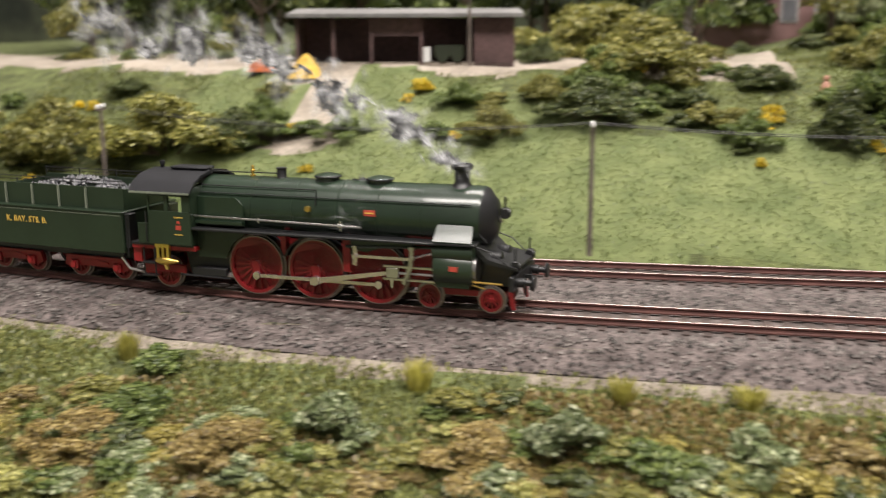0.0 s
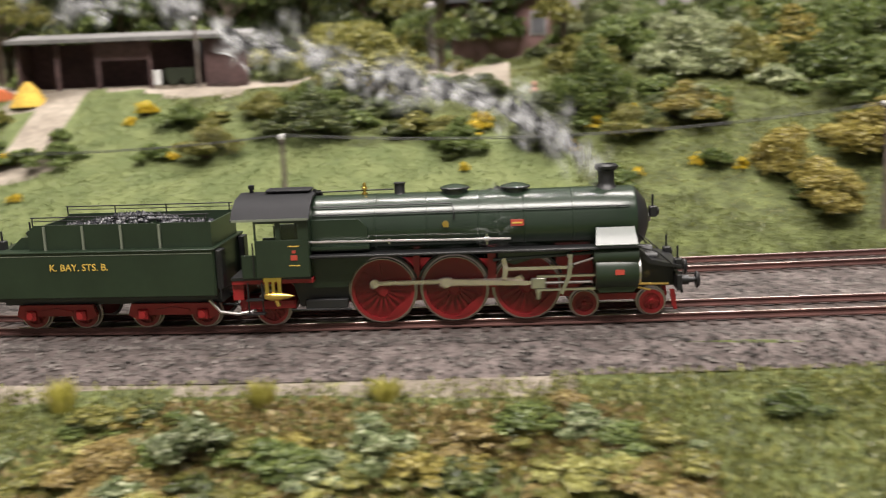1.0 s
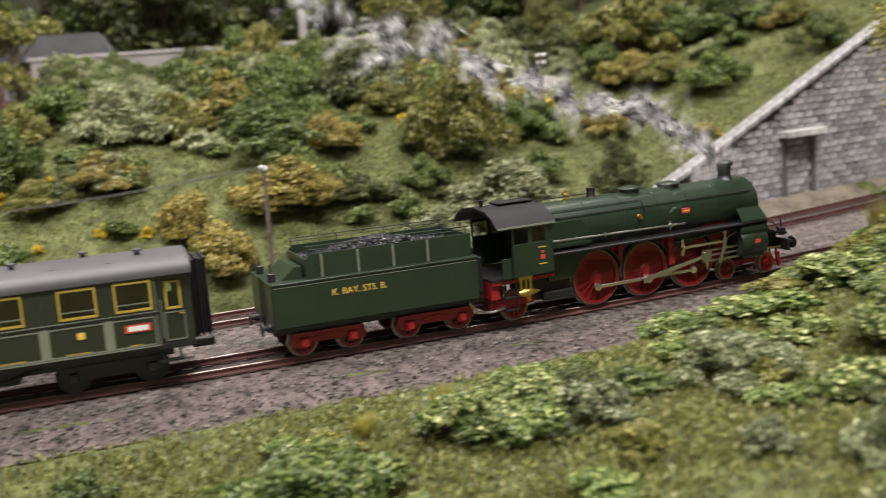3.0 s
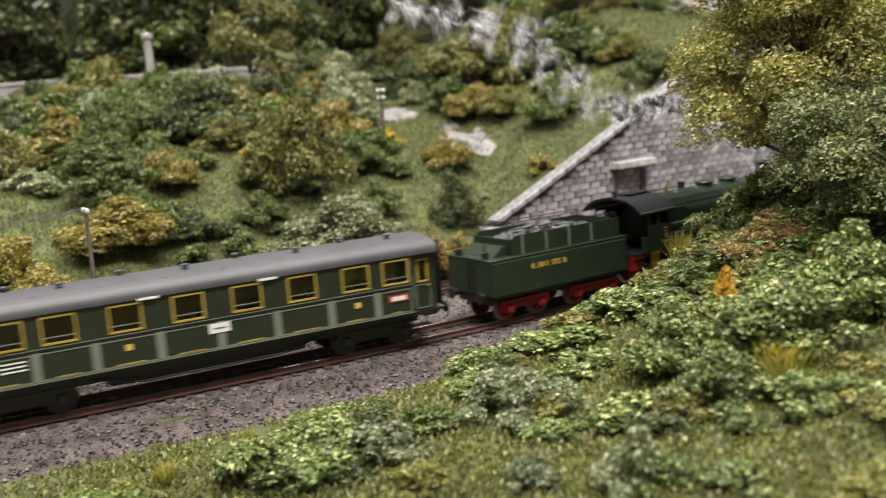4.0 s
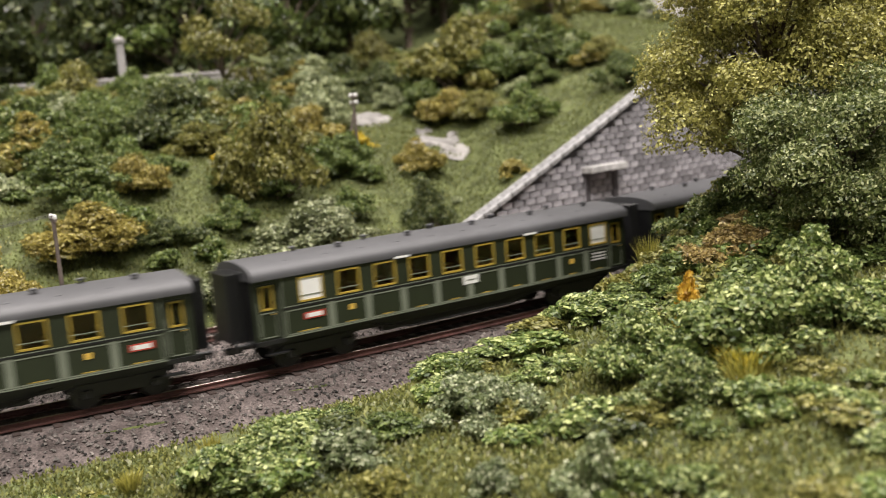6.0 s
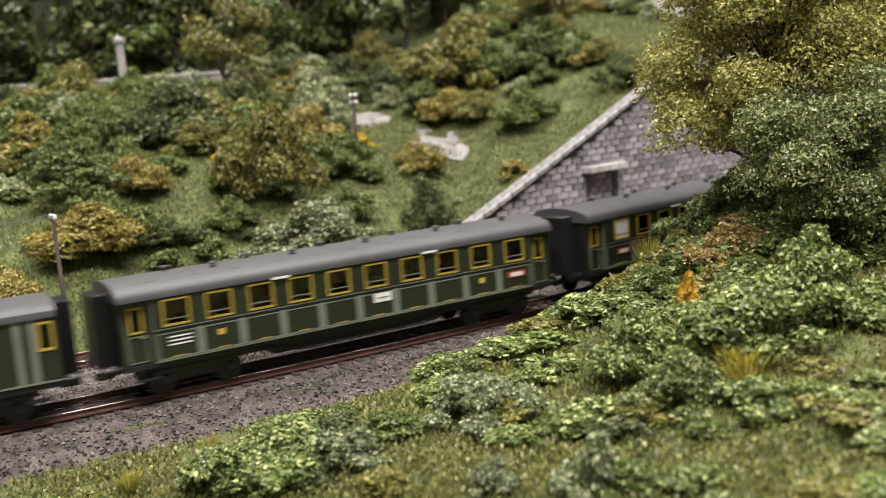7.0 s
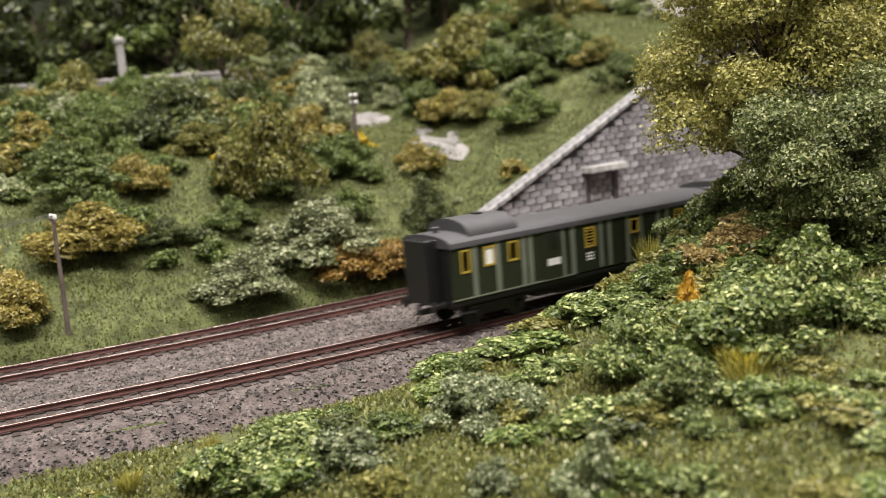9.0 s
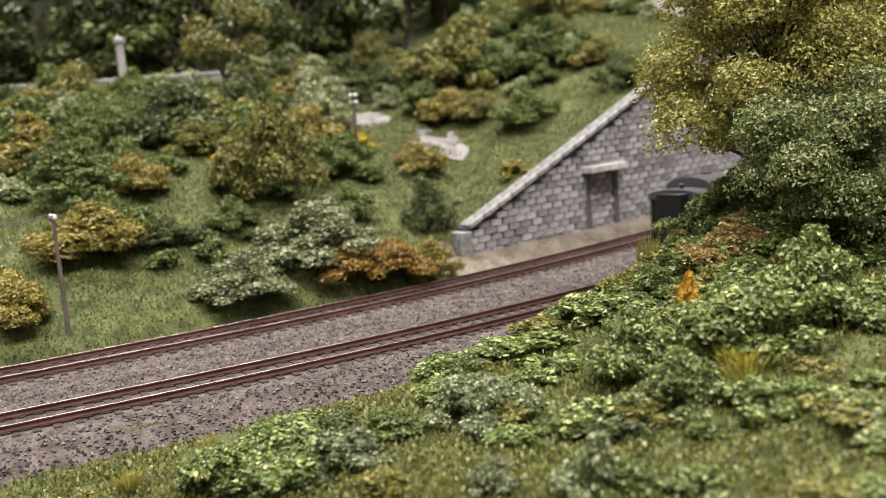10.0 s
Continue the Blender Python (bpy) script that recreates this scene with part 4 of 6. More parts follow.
def build_coach(half, windows, ww, pale=(), boards=()):
    co = thing("passenger_coach", None, None, "dark olive green express coach with yellow window frames and grey roof", "railway coach", group="coaches of the train")
    vest = 0.95                     # length of the recessed entrance at each end
    z0, z1, zm = 1.12, 3.17, 2.05
    wz = (2.22, 2.98)
    for s in (-1, 1):
        y = s * 1.43
        holes = [(x - ww / 2, x + ww / 2, *wz) for x in windows]
        wall = part("side_wall", side_wall(-half + vest, half - vest, z0, z1, holes, y, 0.06), coach_green, co, "olive green side wall with window openings")
        part("moulding", Shape().box(-half + vest, half - vest, y - 0.02, y + 0.02, zm - 0.02, zm + 0.035).box(-half + vest, half - vest, y - 0.02, y + 0.02, z1 - 0.05, z1), black_paint, wall)
        part("moulding", Shape().box(-half + vest, half - vest, y - 0.025, y + 0.025, zm + 0.05, zm + 0.07), lining_and_highlight, wall)
        for x in windows:
            win = part("window", frame_shape(x - ww / 2 + 0.02, x + ww / 2 - 0.02, wz[0] + 0.02, wz[1] - 0.02, y, 0.058, 0.03), window_yellow, co, "yellow window frame")
            xa, xb = x - ww / 2, x + ww / 2
            if x not in pale:
                part("pane", Shape().box(xa, xb, y - s * 0.03 - 0.008, y - s * 0.03 + 0.008, *wz), glass, win)
            part("sash_bar", Shape().box(xa, xb, y - 0.015, y + 0.015, wz[0] + 0.16, wz[0] + 0.185), lining_and_highlight, win)
            if x in pale:
                part("blind", Shape().box(xa, xb, y - s * 0.01 - 0.008, y - s * 0.01 + 0.008, *wz), white_paint, win, "drawn white window blind")
        part("sole_line", Shape().box(-half + vest, half - vest, y - 0.026, y + 0.026, z0, z0 + 0.035), lining_and_highlight, wall)
        # lower panels: light lining round each, broad pale pillars between
        edges = [-half + vest] + [(a + b) / 2 for a, b in zip(windows[:-1], windows[1:])] + [half - vest]
        for a, b in zip(edges[:-1], edges[1:]):
            part("panel_lining", frame_shape(a + 0.13, b - 0.13, z0 + 0.09, zm - 0.1, y, 0.035, 0.018), lining_and_highlight, wall)
            part("sill_line", Shape().box(a + 0.5, b - 0.5, y - 0.021, y + 0.021, z0 + 0.10, z0 + 0.125), window_yellow, wall)
        for x in edges[1:-1]:
            part("pillar_strip", Shape().box(x - 0.1, x + 0.1, y - 0.012, y + 0.012, z0 + 0.05, zm - 0.03), lining_and_highlight, wall)
        for x in edges[1:-1]:
            part("upper_strip", Shape().box(x - 0.045, x + 0.045, y - 0.012, y + 0.012, zm + 0.1, z1 - 0.1), coach_green, wall)
        for x, kind in boards:
            z = 1.70
            if kind == "route":
                brd = part("route_board", Shape().box(x - 0.36, x + 0.36, y - 0.03, y + 0.03, z - 0.1, z + 0.12), plate_red, co, "red and white destination board")
                part("board_face", Shape().box(x - 0.27, x + 0.27, y - 0.036, y + 0.036, z - 0.06, z + 0.08), white_paint, brd)
            elif kind == "white":
                brd = part("route_board", Shape().box(x - 0.33, x + 0.33, y - 0.03, y + 0.03, z - 0.04, z + 0.26), white_paint, co, "white destination board with a plain bar")
                part("board_bar", Shape().box(x - 0.2, x + 0.2, y - 0.036, y + 0.036, z + 0.08, z + 0.13), lining_and_highlight, brd)
            elif kind == "lines":
                brd = part("data_panel", Shape().box(x - 0.36, x + 0.36, y - 0.024, y + 0.024, z - 0.12, z - 0.08).box(x - 0.36, x + 0.36, y - 0.024, y + 0.024, z, z + 0.04).box(x - 0.36, x + 0.36, y - 0.024, y + 0.024, z + 0.12, z + 0.16), white_paint, co, "rows of white data lines")
            else:
                part("class_mark", Shape().box(x - 0.1, x + 0.1, y - 0.024, y + 0.024, z - 0.08, z + 0.1), gold_paint, co, "small gold class mark")
        # entrance: recessed wall, door with its own window
        for e in (-1, 1):
            xa, xb = sorted((e * (half - vest), e * half))
            yv = s * 1.29
            dx = e * (half - vest / 2 - 0.02)
            part("entrance_wall", side_wall(xa, xb, z0, z1, [(dx - 0.3, dx + 0.3, z0 + 0.02, 2.95)], yv, 0.05), coach_green, co)
            dr = part("door", side_wall(dx - 0.29, dx + 0.29, z0 + 0.03, 2.94, [(dx - 0.17, dx + 0.17, 2.14, 2.84)], yv - s * 0.01, 0.04), coach_green, co, "narrow entrance door")
            part("door_window", frame_shape(dx - 0.16, dx + 0.16, 2.15, 2.83, yv, 0.06, 0.025), window_yellow, dr)
            part("door_pane", Shape().box(dx - 0.17, dx + 0.17, yv - s * 0.03 - 0.006, yv - s * 0.03 + 0.006, 2.14, 2.84), glass, dr)
            part("door_lining", frame_shape(dx - 0.25, dx + 0.25, z0 + 0.1, 1.98, yv, 0.03, 0.018), lining_and_highlight, dr)
            part("door_handle", Shape().rod((dx + 0.24, yv + s * 0.05, 1.95), (dx + 0.12, yv + s * 0.05, 1.95), 0.02), brass, dr)
            part("hand_rail", Shape().rod((dx - 0.36, yv + s * 0.06, 1.3), (dx - 0.36, yv + s * 0.06, 2.4), 0.02), lining_and_highlight, dr)
            part("return_wall", Shape().box(min(e * (half - vest), e * (half - vest - 0.05)), max(e * (half - vest), e * (half - vest - 0.05)), min(s * 1.26, s * 1.43), max(s * 1.26, s * 1.43), z0, z1), lining_and_highlight, co)
    rf = part("roof", Shape().sweep(roof_outline(1.5, ROOF_LOW, ROOF_TOP), -half - 0.05, half + 0.05), coach_roof, co, "smooth grey arched roof")
    part("roof_ridge", Shape().box(-half, half, -0.72, -0.66, 3.5, 3.56).box(-half, half, 0.66, 0.72, 3.5, 3.56), coach_roof, rf)
    for k, x in enumerate(windows):
        part("roof_vent", Shape().lathe([(0.07, 3.5), (0.07, 3.68), (0.13, 3.7), (0.13, 3.76), (0.0, 3.8)], 10, (x + 0.3, -0.35 if k % 2 else 0.35, 0)), coach_roof, rf)
        part("roof_vent", Shape().box(x - 0.6, x - 0.42, -0.98, -0.82, 3.34, 3.56, 0.03), coach_roof, rf)
    for x in (windows[2], windows[-4]):
        part("roof_board", Shape().box(x + 0.4, x + 1.0, -1.53, -1.49, 3.05, 3.12).box(x + 0.4, x + 1.0, 1.49, 1.53, 3.05, 3.12), white_paint, rf)
    # added black box standing in for the shadow under the coach
    part("underside_shade_box", Shape().box(-half + 0.6, half - 0.6, -0.98, 0.98, 0.72, 1.1, 0.02), black_paint, co)
    # compartments seen through the windows
    part("floor", Shape().box(-half + 0.1, half - 0.1, -1.22, 1.22, 1.12, 1.3), interior_red, co)
    part("corridor_wall", Shape().box(-half + vest, half - vest, -0.1, -0.05, 1.3, 3.1).box(-half + vest, half - vest, 0.05, 0.1, 1.3, 3.1), interior_red, co, "brown inner corridor wall")
    for a, b in zip(windows[:-1], windows[1:]):
        m = (a + b) / 2
        part("partition", Shape().box(m - 0.04, m + 0.04, -1.3, 0.35, 1.3, 3.1).box(m - 0.35, m - 0.05, -1.2, -0.1, 1.3, 2.35, 0.08).box(m + 0.05, m + 0.35, -1.2, -0.1, 1.3, 2.35, 0.08), interior_red, co)
    coach_ends(co, half)
    return co


def build_baggage_car(half):
    co = thing("baggage_car", None, None, "dark green plank-sided baggage car with a raised lookout roof", "railway baggage car")
    z0, z1 = 1.18, 3.12
    # added black box in place of the shade beneath the car
    part("underside_shade_box", Shape().box(-half + 0.6, half - 0.6, -0.98, 0.98, 0.72, 1.1, 0.02), black_paint, co)
    wins = [(-6.62, 0.36, 2.15, 2.9, "door"), (-5.5, 0.42, 2.25, 2.88, "pale"), (-4.35, 0.42, 2.25, 2.9, "plain"), (-0.35, 0.5, 2.15, 2.85, "bars"), (2.2, 0.42, 2.35, 2.85, "plain"), (4.95, 0.48, 2.3, 2.9, "bars"), (6.95, 0.36, 2.15, 2.9, "door")]
    for s in (-1, 1):
        y = s * 1.41
        holes = [(x - w / 2, x + w / 2, a, b) for x, w, a, b, _ in wins]
        wall = part("side_wall", side_wall(-half, half, z0, z1, holes, y, 0.06), coach_green, co, "dark green plank side wall")
        for x, w, a, b, kind in wins:
            win = part("window", frame_shape(x - w / 2 + 0.02, x + w / 2 - 0.02, a + 0.02, b - 0.02, y, 0.07, 0.03), window_yellow, co, "yellow window frame")
            part("pane", Shape().box(x - w / 2, x + w / 2, y - s * 0.03 - 0.008, y - s * 0.03 + 0.008, a, b), glass, win)
            if kind == "pale":
                part("blind", Shape().box(x - w / 2, x + w / 2, y - s * 0.008 - 0.008, y - s * 0.008 + 0.008, a, b), white_paint, win, "drawn white window blind")
            if kind == "bars":
                g = Shape()
                for k in range(5):
                    z = a + 0.1 + k * (b - a - 0.2) / 4
                    g.box(x - w / 2, x + w / 2, y - 0.02, y + 0.02, z - 0.018, z + 0.018)
                part("window_grille", g, window_yellow, win)
        for k, x in enumerate((-6.95, -6.2, -5.1, -4.75, -3.85, -3.5, -2.85, -1.85, -1.3, -0.85, 0.25, 0.75, 1.3, 1.8, 2.6, 3.1, 3.65, 4.2, 5.6, 6.2, 6.6, 7.2)):
            part("batten", Shape().box(x - 0.1, x + 0.1, y - 0.02, y + 0.02, z0 + 0.03, z1 - 0.05), lining_and_highlight if k % 3 else coach_green, wall)
        part("sole_line", Shape().box(-half, -1.2, y - 0.03, y + 0.03, z0 - 0.02, z0 + 0.03).box(1.6, 4.0, y - 0.03, y + 0.03, z0 - 0.02, z0 + 0.03).box(4.2, half, y - 0.03, y + 0.03, z0 - 0.02, z0 + 0.03), lining_and_highlight, wall)
        part("eave_line", Shape().box(-half, half, y - 0.05, y + 0.05, z1 - 0.03, z1 + 0.03), lining_and_highlight, wall)
        dr = part("sliding_door", Shape().box(-2.9, -1.9, y - 0.035, y + 0.035, z0 + 0.02, z1 - 0.1), coach_green, co, "sliding freight door with black louvres")
        lv = Shape()
        for k in range(6):
            lv.box(-2.6, -2.2, y - 0.045, y + 0.045, 2.35 + k * 0.11, 2.4 + k * 0.11)
        part("louvre", lv, black_paint, dr)
        part("route_board", Shape().box(-2.68, -2.02, y - 0.05, y + 0.05, 1.72, 1.98), white_paint, co, "white destination board")
        part("data_panel", Shape().box(-0.6, -0.2, y - 0.024, y + 0.024, 1.6, 1.66).box(-0.6, -0.2, y - 0.024, y + 0.024, 1.72, 1.78).box(-0.6, -0.2, y - 0.024, y + 0.024, 1.84, 1.9), white_paint, co)
    rf = part("roof", Shape().sweep(roof_outline(1.48, 3.12, 3.5), -half - 0.05, half + 0.05), coach_roof, co, "plain grey arched roof")
    up = part("lookout_roof", Shape().sweep(roof_outline(1.25, 3.3, 3.95), -6.25, -3.9), coach_roof, co, "raised grey lookout roof")
    part("lookout_hatch", Shape().box(-5.0, -4.7, -0.2, 0.2, 3.92, 4.02, 0.03), black_paint, up)
    part("roof_vent", Shape().lathe([(0.08, 3.4), (0.08, 3.62), (0.14, 3.64), (0.14, 3.7), (0.0, 3.74)], 10, (-6.8, 0, 0)), coach_roof, rf)
    part("floor", Shape().box(-half + 0.1, half - 0.1, -1.22, 1.22, 1.12, 1.3), interior_red, co)
    part("inner_wall", Shape().box(-half + 0.2, half - 0.2, 0.2, 0.25, 1.3, 3.0), interior_red, co)
    coach_ends(co, half)
    return co


loco = build_locomotive()
RODS = build_rods(loco)
tender = build_tender()
coach_a = build_coach(7.87, (-5.85, -4.42, -2.55, -0.68, 1.15, 2.98, 4.85, 6.3), 0.92, boards=((6.35, "route"), (4.85, "mark"), (0.2, "white"), (-5.75, "lines"), (-2.55, "mark")))
coach_b = build_coach(8.05, (-6.05, -4.66, -3.25, -1.85, -0.45, 0.98, 2.38, 3.75, 5.15, 6.5), 0.8, pale=(-6.05, 6.5), boards=((6.5, "lines"), (5.1, "mark"), (0.3, "white"), (-6.0, "route"), (-4.6, "mark")))
coach_c = build_coach(8.05, (-6.35, -4.98, -3.6, -2.22, -0.85, 0.55, 1.98, 3.42, 4.86, 6.35), 0.8, boards=((-6.3, "lines"), (-5.0, "mark"), (0.75, "white"), (4.85, "mark"), (6.4, "route")))
baggage = build_baggage_car(7.25)

# speed (mm/s) and, for each vehicle, where its middle lies behind the locomotive's middle driving axle
RUN_T = (0.0, 0.5, 1.0, 1.5, 2.0, 2.5, 3.0, 3.2, 4.7, 5.5, 7.5, 10.0)
RUN_S = (-161.0, -77.8, 0.4, 82.3, 156.8, 235.6, 310.0, 342.0, 585.0, 712.0, 1029.0, 1425.0)


def run(t):
    """Arc length (mm) of the locomotive at t."""
    return float(np.interp(t, RUN_T, RUN_S))


VEHICLES = ((loco, 0.0, 24.0), (tender, -112.0, 20.0), (coach_a, -266.5, 64.0), (coach_b, -467.5, 66.0), (coach_c, -673.0, 66.0), (baggage, -868.0, 57.0))


def on_wheels(s, half):
    xa, ya, _ = on_track(s - half)
    xb, yb, _ = on_track(s + half)
    return mmpose((xa + xb) / 2, (ya + yb) / 2, 0, 0, 0, math.degrees(math.atan2(yb - ya, xb - xa)))


def motions():
    for ob, o, half in VEHICLES:
        walk(ob, [(k * 0.1, on_wheels(run(k * 0.1) + o, half)) for k in range(101)])
    times = [k / 30.0 for k in range(301)]
    for ob, x, r, side, y in SPIN:
        if r < 0.6:
            rows = []
            for t in times:
                a = math.degrees((run(t) - run(0)) / (r * 1000 * K))
                rows.append((t, pose(x * K, side * y * K, r * K, 0, a if side < 0 else -a, 0 if side < 0 else 180)))
            walk(ob, rows)
    def crank(t, side):
        """Angle of the crank pin, degrees anticlockwise seen from the right-hand side."""
        return 10.0 - math.degrees((run(t) - run(2.0)) / (WHEEL_R * 1000 * K)) + (90 if side > 0 else 0)
    step = [k / 15.0 for k in range(151)]
    for ob, x, r, side, y in SPIN:
        if r > 0.6:
            walk(ob, [(t, pose(x * K, side * y * K, r * K, 0, -crank(t, side), 0) if side < 0 else pose(x * K, y * K, r * K, 0, -crank(t, side), 0) @ Matrix.Diagonal((1, 1, 1, 1)) @ pose(0, 0, 0, 0, 0, 180) @ pose(0, 0, 0, 0, 180, 0)) for t in step])
    for side, coup, main, cross in RODS:
        rc, rm, rx = [], [], []
        for t in times:
            a = radians(crank(t, side))
            px, pz = CRANK * math.cos(a), CRANK * math.sin(a)
            rc.append((t, pose(px * K, side * 0.98 * K, (WHEEL_R + pz) * K)))
            zc = 1.06
            dz = zc - (WHEEL_R + pz)
            dx = math.sqrt(2.55 ** 2 - dz ** 2)
            rm.append((t, pose(px * K, side * 1.08 * K, (WHEEL_R + pz) * K, 0, -math.degrees(math.atan2(dz, dx)), 0)))
            rx.append((t, pose((px + dx) * K, side * 1.12 * K, zc * K)))
        walk(coup, rc)
        walk(main, rm)
        walk(cross, rx)
    smoke_motions()

# ---- plants ----
TINT = {
    "olive": ((0.09, 0.095, 0.022), (0.21, 0.205, 0.05), (0.42, 0.39, 0.12)),
    "yellow": ((0.12, 0.10, 0.022), (0.28, 0.235, 0.055), (0.48, 0.41, 0.12)),
    "green": ((0.045, 0.072, 0.018), (0.12, 0.165, 0.042), (0.28, 0.33, 0.10)),
    "dark": ((0.035, 0.05, 0.017), (0.085, 0.11, 0.035), (0.22, 0.24, 0.08)),
    "pale": ((0.09, 0.11, 0.05), (0.24, 0.27, 0.13), (0.55, 0.57, 0.36)),
    "sage": ((0.075, 0.10, 0.04), (0.19, 0.235, 0.10), (0.62, 0.64, 0.42)),
    "vivid": ((0.05, 0.09, 0.02), (0.155, 0.215, 0.052), (0.40, 0.44, 0.15)),
    "orange": ((0.14, 0.085, 0.02), (0.33, 0.21, 0.045), (0.55, 0.37, 0.10)),
    "brown": ((0.12, 0.085, 0.03), (0.28, 0.205, 0.07), (0.55, 0.45, 0.18)),
    "flower": ((0.12, 0.15, 0.03), (0.78, 0.55, 0.03), (0.85, 0.68, 0.05)),
    # sunlit and crown: leaf colours lifted in place of light on self-shaded trees
    "sunlit": ((0.15, 0.15, 0.04), (0.38, 0.37, 0.105), (0.72, 0.70, 0.28)),
    # leafy and glint: the last colour paints leaf glints
    "leafy": ((0.045, 0.078, 0.02), (0.155, 0.21, 0.05), (0.64, 0.68, 0.30)),
    "glint": ((0.06, 0.09, 0.025), (0.18, 0.22, 0.06), (0.68, 0.70, 0.36)),
    "crown": ((0.11, 0.11, 0.028), (0.31, 0.295, 0.075), (0.68, 0.64, 0.24)),
    "amber": ((0.42, 0.24, 0.03), (0.72, 0.44, 0.04), (0.85, 0.62, 0.12)),
}
LEAF = {k: leafy(k + "_leaves", *v) for k, v in TINT.items()}
bark = material("bark", (0.10, 0.075, 0.055), 0.9, 0, 0.3, 0.3, 900, bump=0.0003)
WORDS = {
    "olive": "olive green leafy bush on the slope", "yellow": "yellowish autumn bush with dense small leaves", "green": "green leafy bush in the grass",
    "dark": "dark green dense bush on the slope", "pale": "pale grey-green low bush", "sage": "low sage-green plant with whitish leaf tips",
    "vivid": "bright green low leafy bush", "orange": "orange-brown autumn bush beside the track", "brown": "brownish withered herb clump in the grass",
    "sunlit": "olive-yellow leafy bush", "flower": "small plant with bright yellow blossoms", "amber": "bright orange-yellow autumn herb", "leafy": "green bush with glints painted as pale leaves",
}


def leaf_mesh(name, mat, blobs, count, size, seed, up=0.25):
    """Leaf flakes on and inside a cluster of blobs (x, y, z, rx, ry, rz), uneven, with gaps."""
    rng = np.random.default_rng(seed)
    v, f = [], []
    wts = np.array([b[3] * b[5] for b in blobs])
    wts = wts / wts.sum()
    pick = rng.choice(len(blobs), count, p=wts)
    for k in pick:
        bx, by, bz, rx, ry, rz = blobs[k]
        d = rng.normal(size=3)
        d /= np.linalg.norm(d)
        if d[2] < -0.35:
            d[2] = -d[2]
        q = noise.noise(Vector((d[0] * 2.1 + bx, d[1] * 2.1 + by, d[2] * 2.1 + bz + seed)))
        r = (1.0 + 0.35 * q) * rng.uniform(0.62, 1.04)
        c = np.array((bx + d[0] * rx * r, by + d[1] * ry * r, bz + d[2] * rz * r))
        n = d + rng.normal(size=3) * 0.75 + np.array((0, 0, up))
        n /= np.linalg.norm(n)
        a = np.cross(n, rng.normal(size=3))
        a /= np.linalg.norm(a)
        b = np.cross(n, a)
        s = size * rng.uniform(0.55, 1.25)
        i = len(v)
        v += [tuple(c - a * s), tuple(c + b * s * 0.55 + n * s * 0.12), tuple(c + a * s), tuple(c - b * s * 0.55 + n * s * 0.12)]
        f.append((i, i + 1, i + 2, i + 3))
    me = bpy.data.meshes.new(name)
    me.from_pydata([(x * MM, y * MM, z * MM) for x, y, z in v], [], f)
    me.materials.append(mat)
    return me


def blob_set(rng, w, h, n):
    """Uneven cluster that creeps along the ground."""
    out = [(0, 0, h * 0.34, w * 0.27, w * 0.24, h * 0.36)]
    for _ in range(n):
        a, q = rng.uniform(0, 6.28), math.sqrt(rng.random())
        r = w * 0.44 * q
        b = w * rng.uniform(0.07, 0.17)
        z = h * rng.uniform(0.05, 0.78) * (1.05 - 0.75 * q)
        out.append((r * math.cos(a), r * math.sin(a), z, b * rng.uniform(0.8, 1.3), b, b * rng.uniform(0.6, 1.0) * h / w * 1.3))
    return out


BUSHES = {}


def bush_template(kind, big, variant):
    """A bush 20 mm (or 48 mm) wide: leaves and a few stems under one empty; kept below the layout until copied."""
    key = (kind, big, variant)
    if key in BUSHES:
        return BUSHES[key]
    seed = sum(ord(c) for c in kind) + variant * 17 + (7 if big else 0)
    rng = np.random.default_rng(seed)
    w, h = (48.0, 40.0) if big else (20.0, 15.0)
    blobs = blob_set(rng, w, h, 24 if big else 14)
    size = 1.15 if big else 0.95
    if kind in ("leafy", "vivid"):
        size *= 1.05
    count = 9000 if big else 2100
    leaves = leaf_mesh(kind + "_leaves", LEAF[kind], blobs, count, size, seed)
    st = Shape()
    for b in blobs[1:]:
        st.rod((b[0] * 0.3, b[1] * 0.3, -1.5), (b[0] * 0.8, b[1] * 0.8, b[2]), 0.45 if big else 0.25, 5, 0.12)
    stems = st.mesh("stem_work", bark, MM)
    BUSHES[key] = (leaves, stems, w, h)
    return BUSHES[key]


_planted = [0]


def plant(kind, x, y, w, h, group=""):
    big = max(w, h) > 30
    leaves, stems, tw, th = bush_template(kind, big, _planted[0] % 3)
    _planted[0] += 1
    ob = new("bush" if kind != "flower" else "flower_plant", None)
    ob.matrix_basis = mmpose(x, y, land(x, y) - 0.5, 0, 0, (_planted[0] * 77) % 360) @ Matrix.Diagonal((w / tw, w / tw, h / th, 1))
    tagged(ob, WORDS[kind], "bush" if kind != "flower" else "flowers", group or "bushes on the slopes")
    part("foliage", leaves, None, ob)
    part("stem_work", stems, None, ob)
    return ob



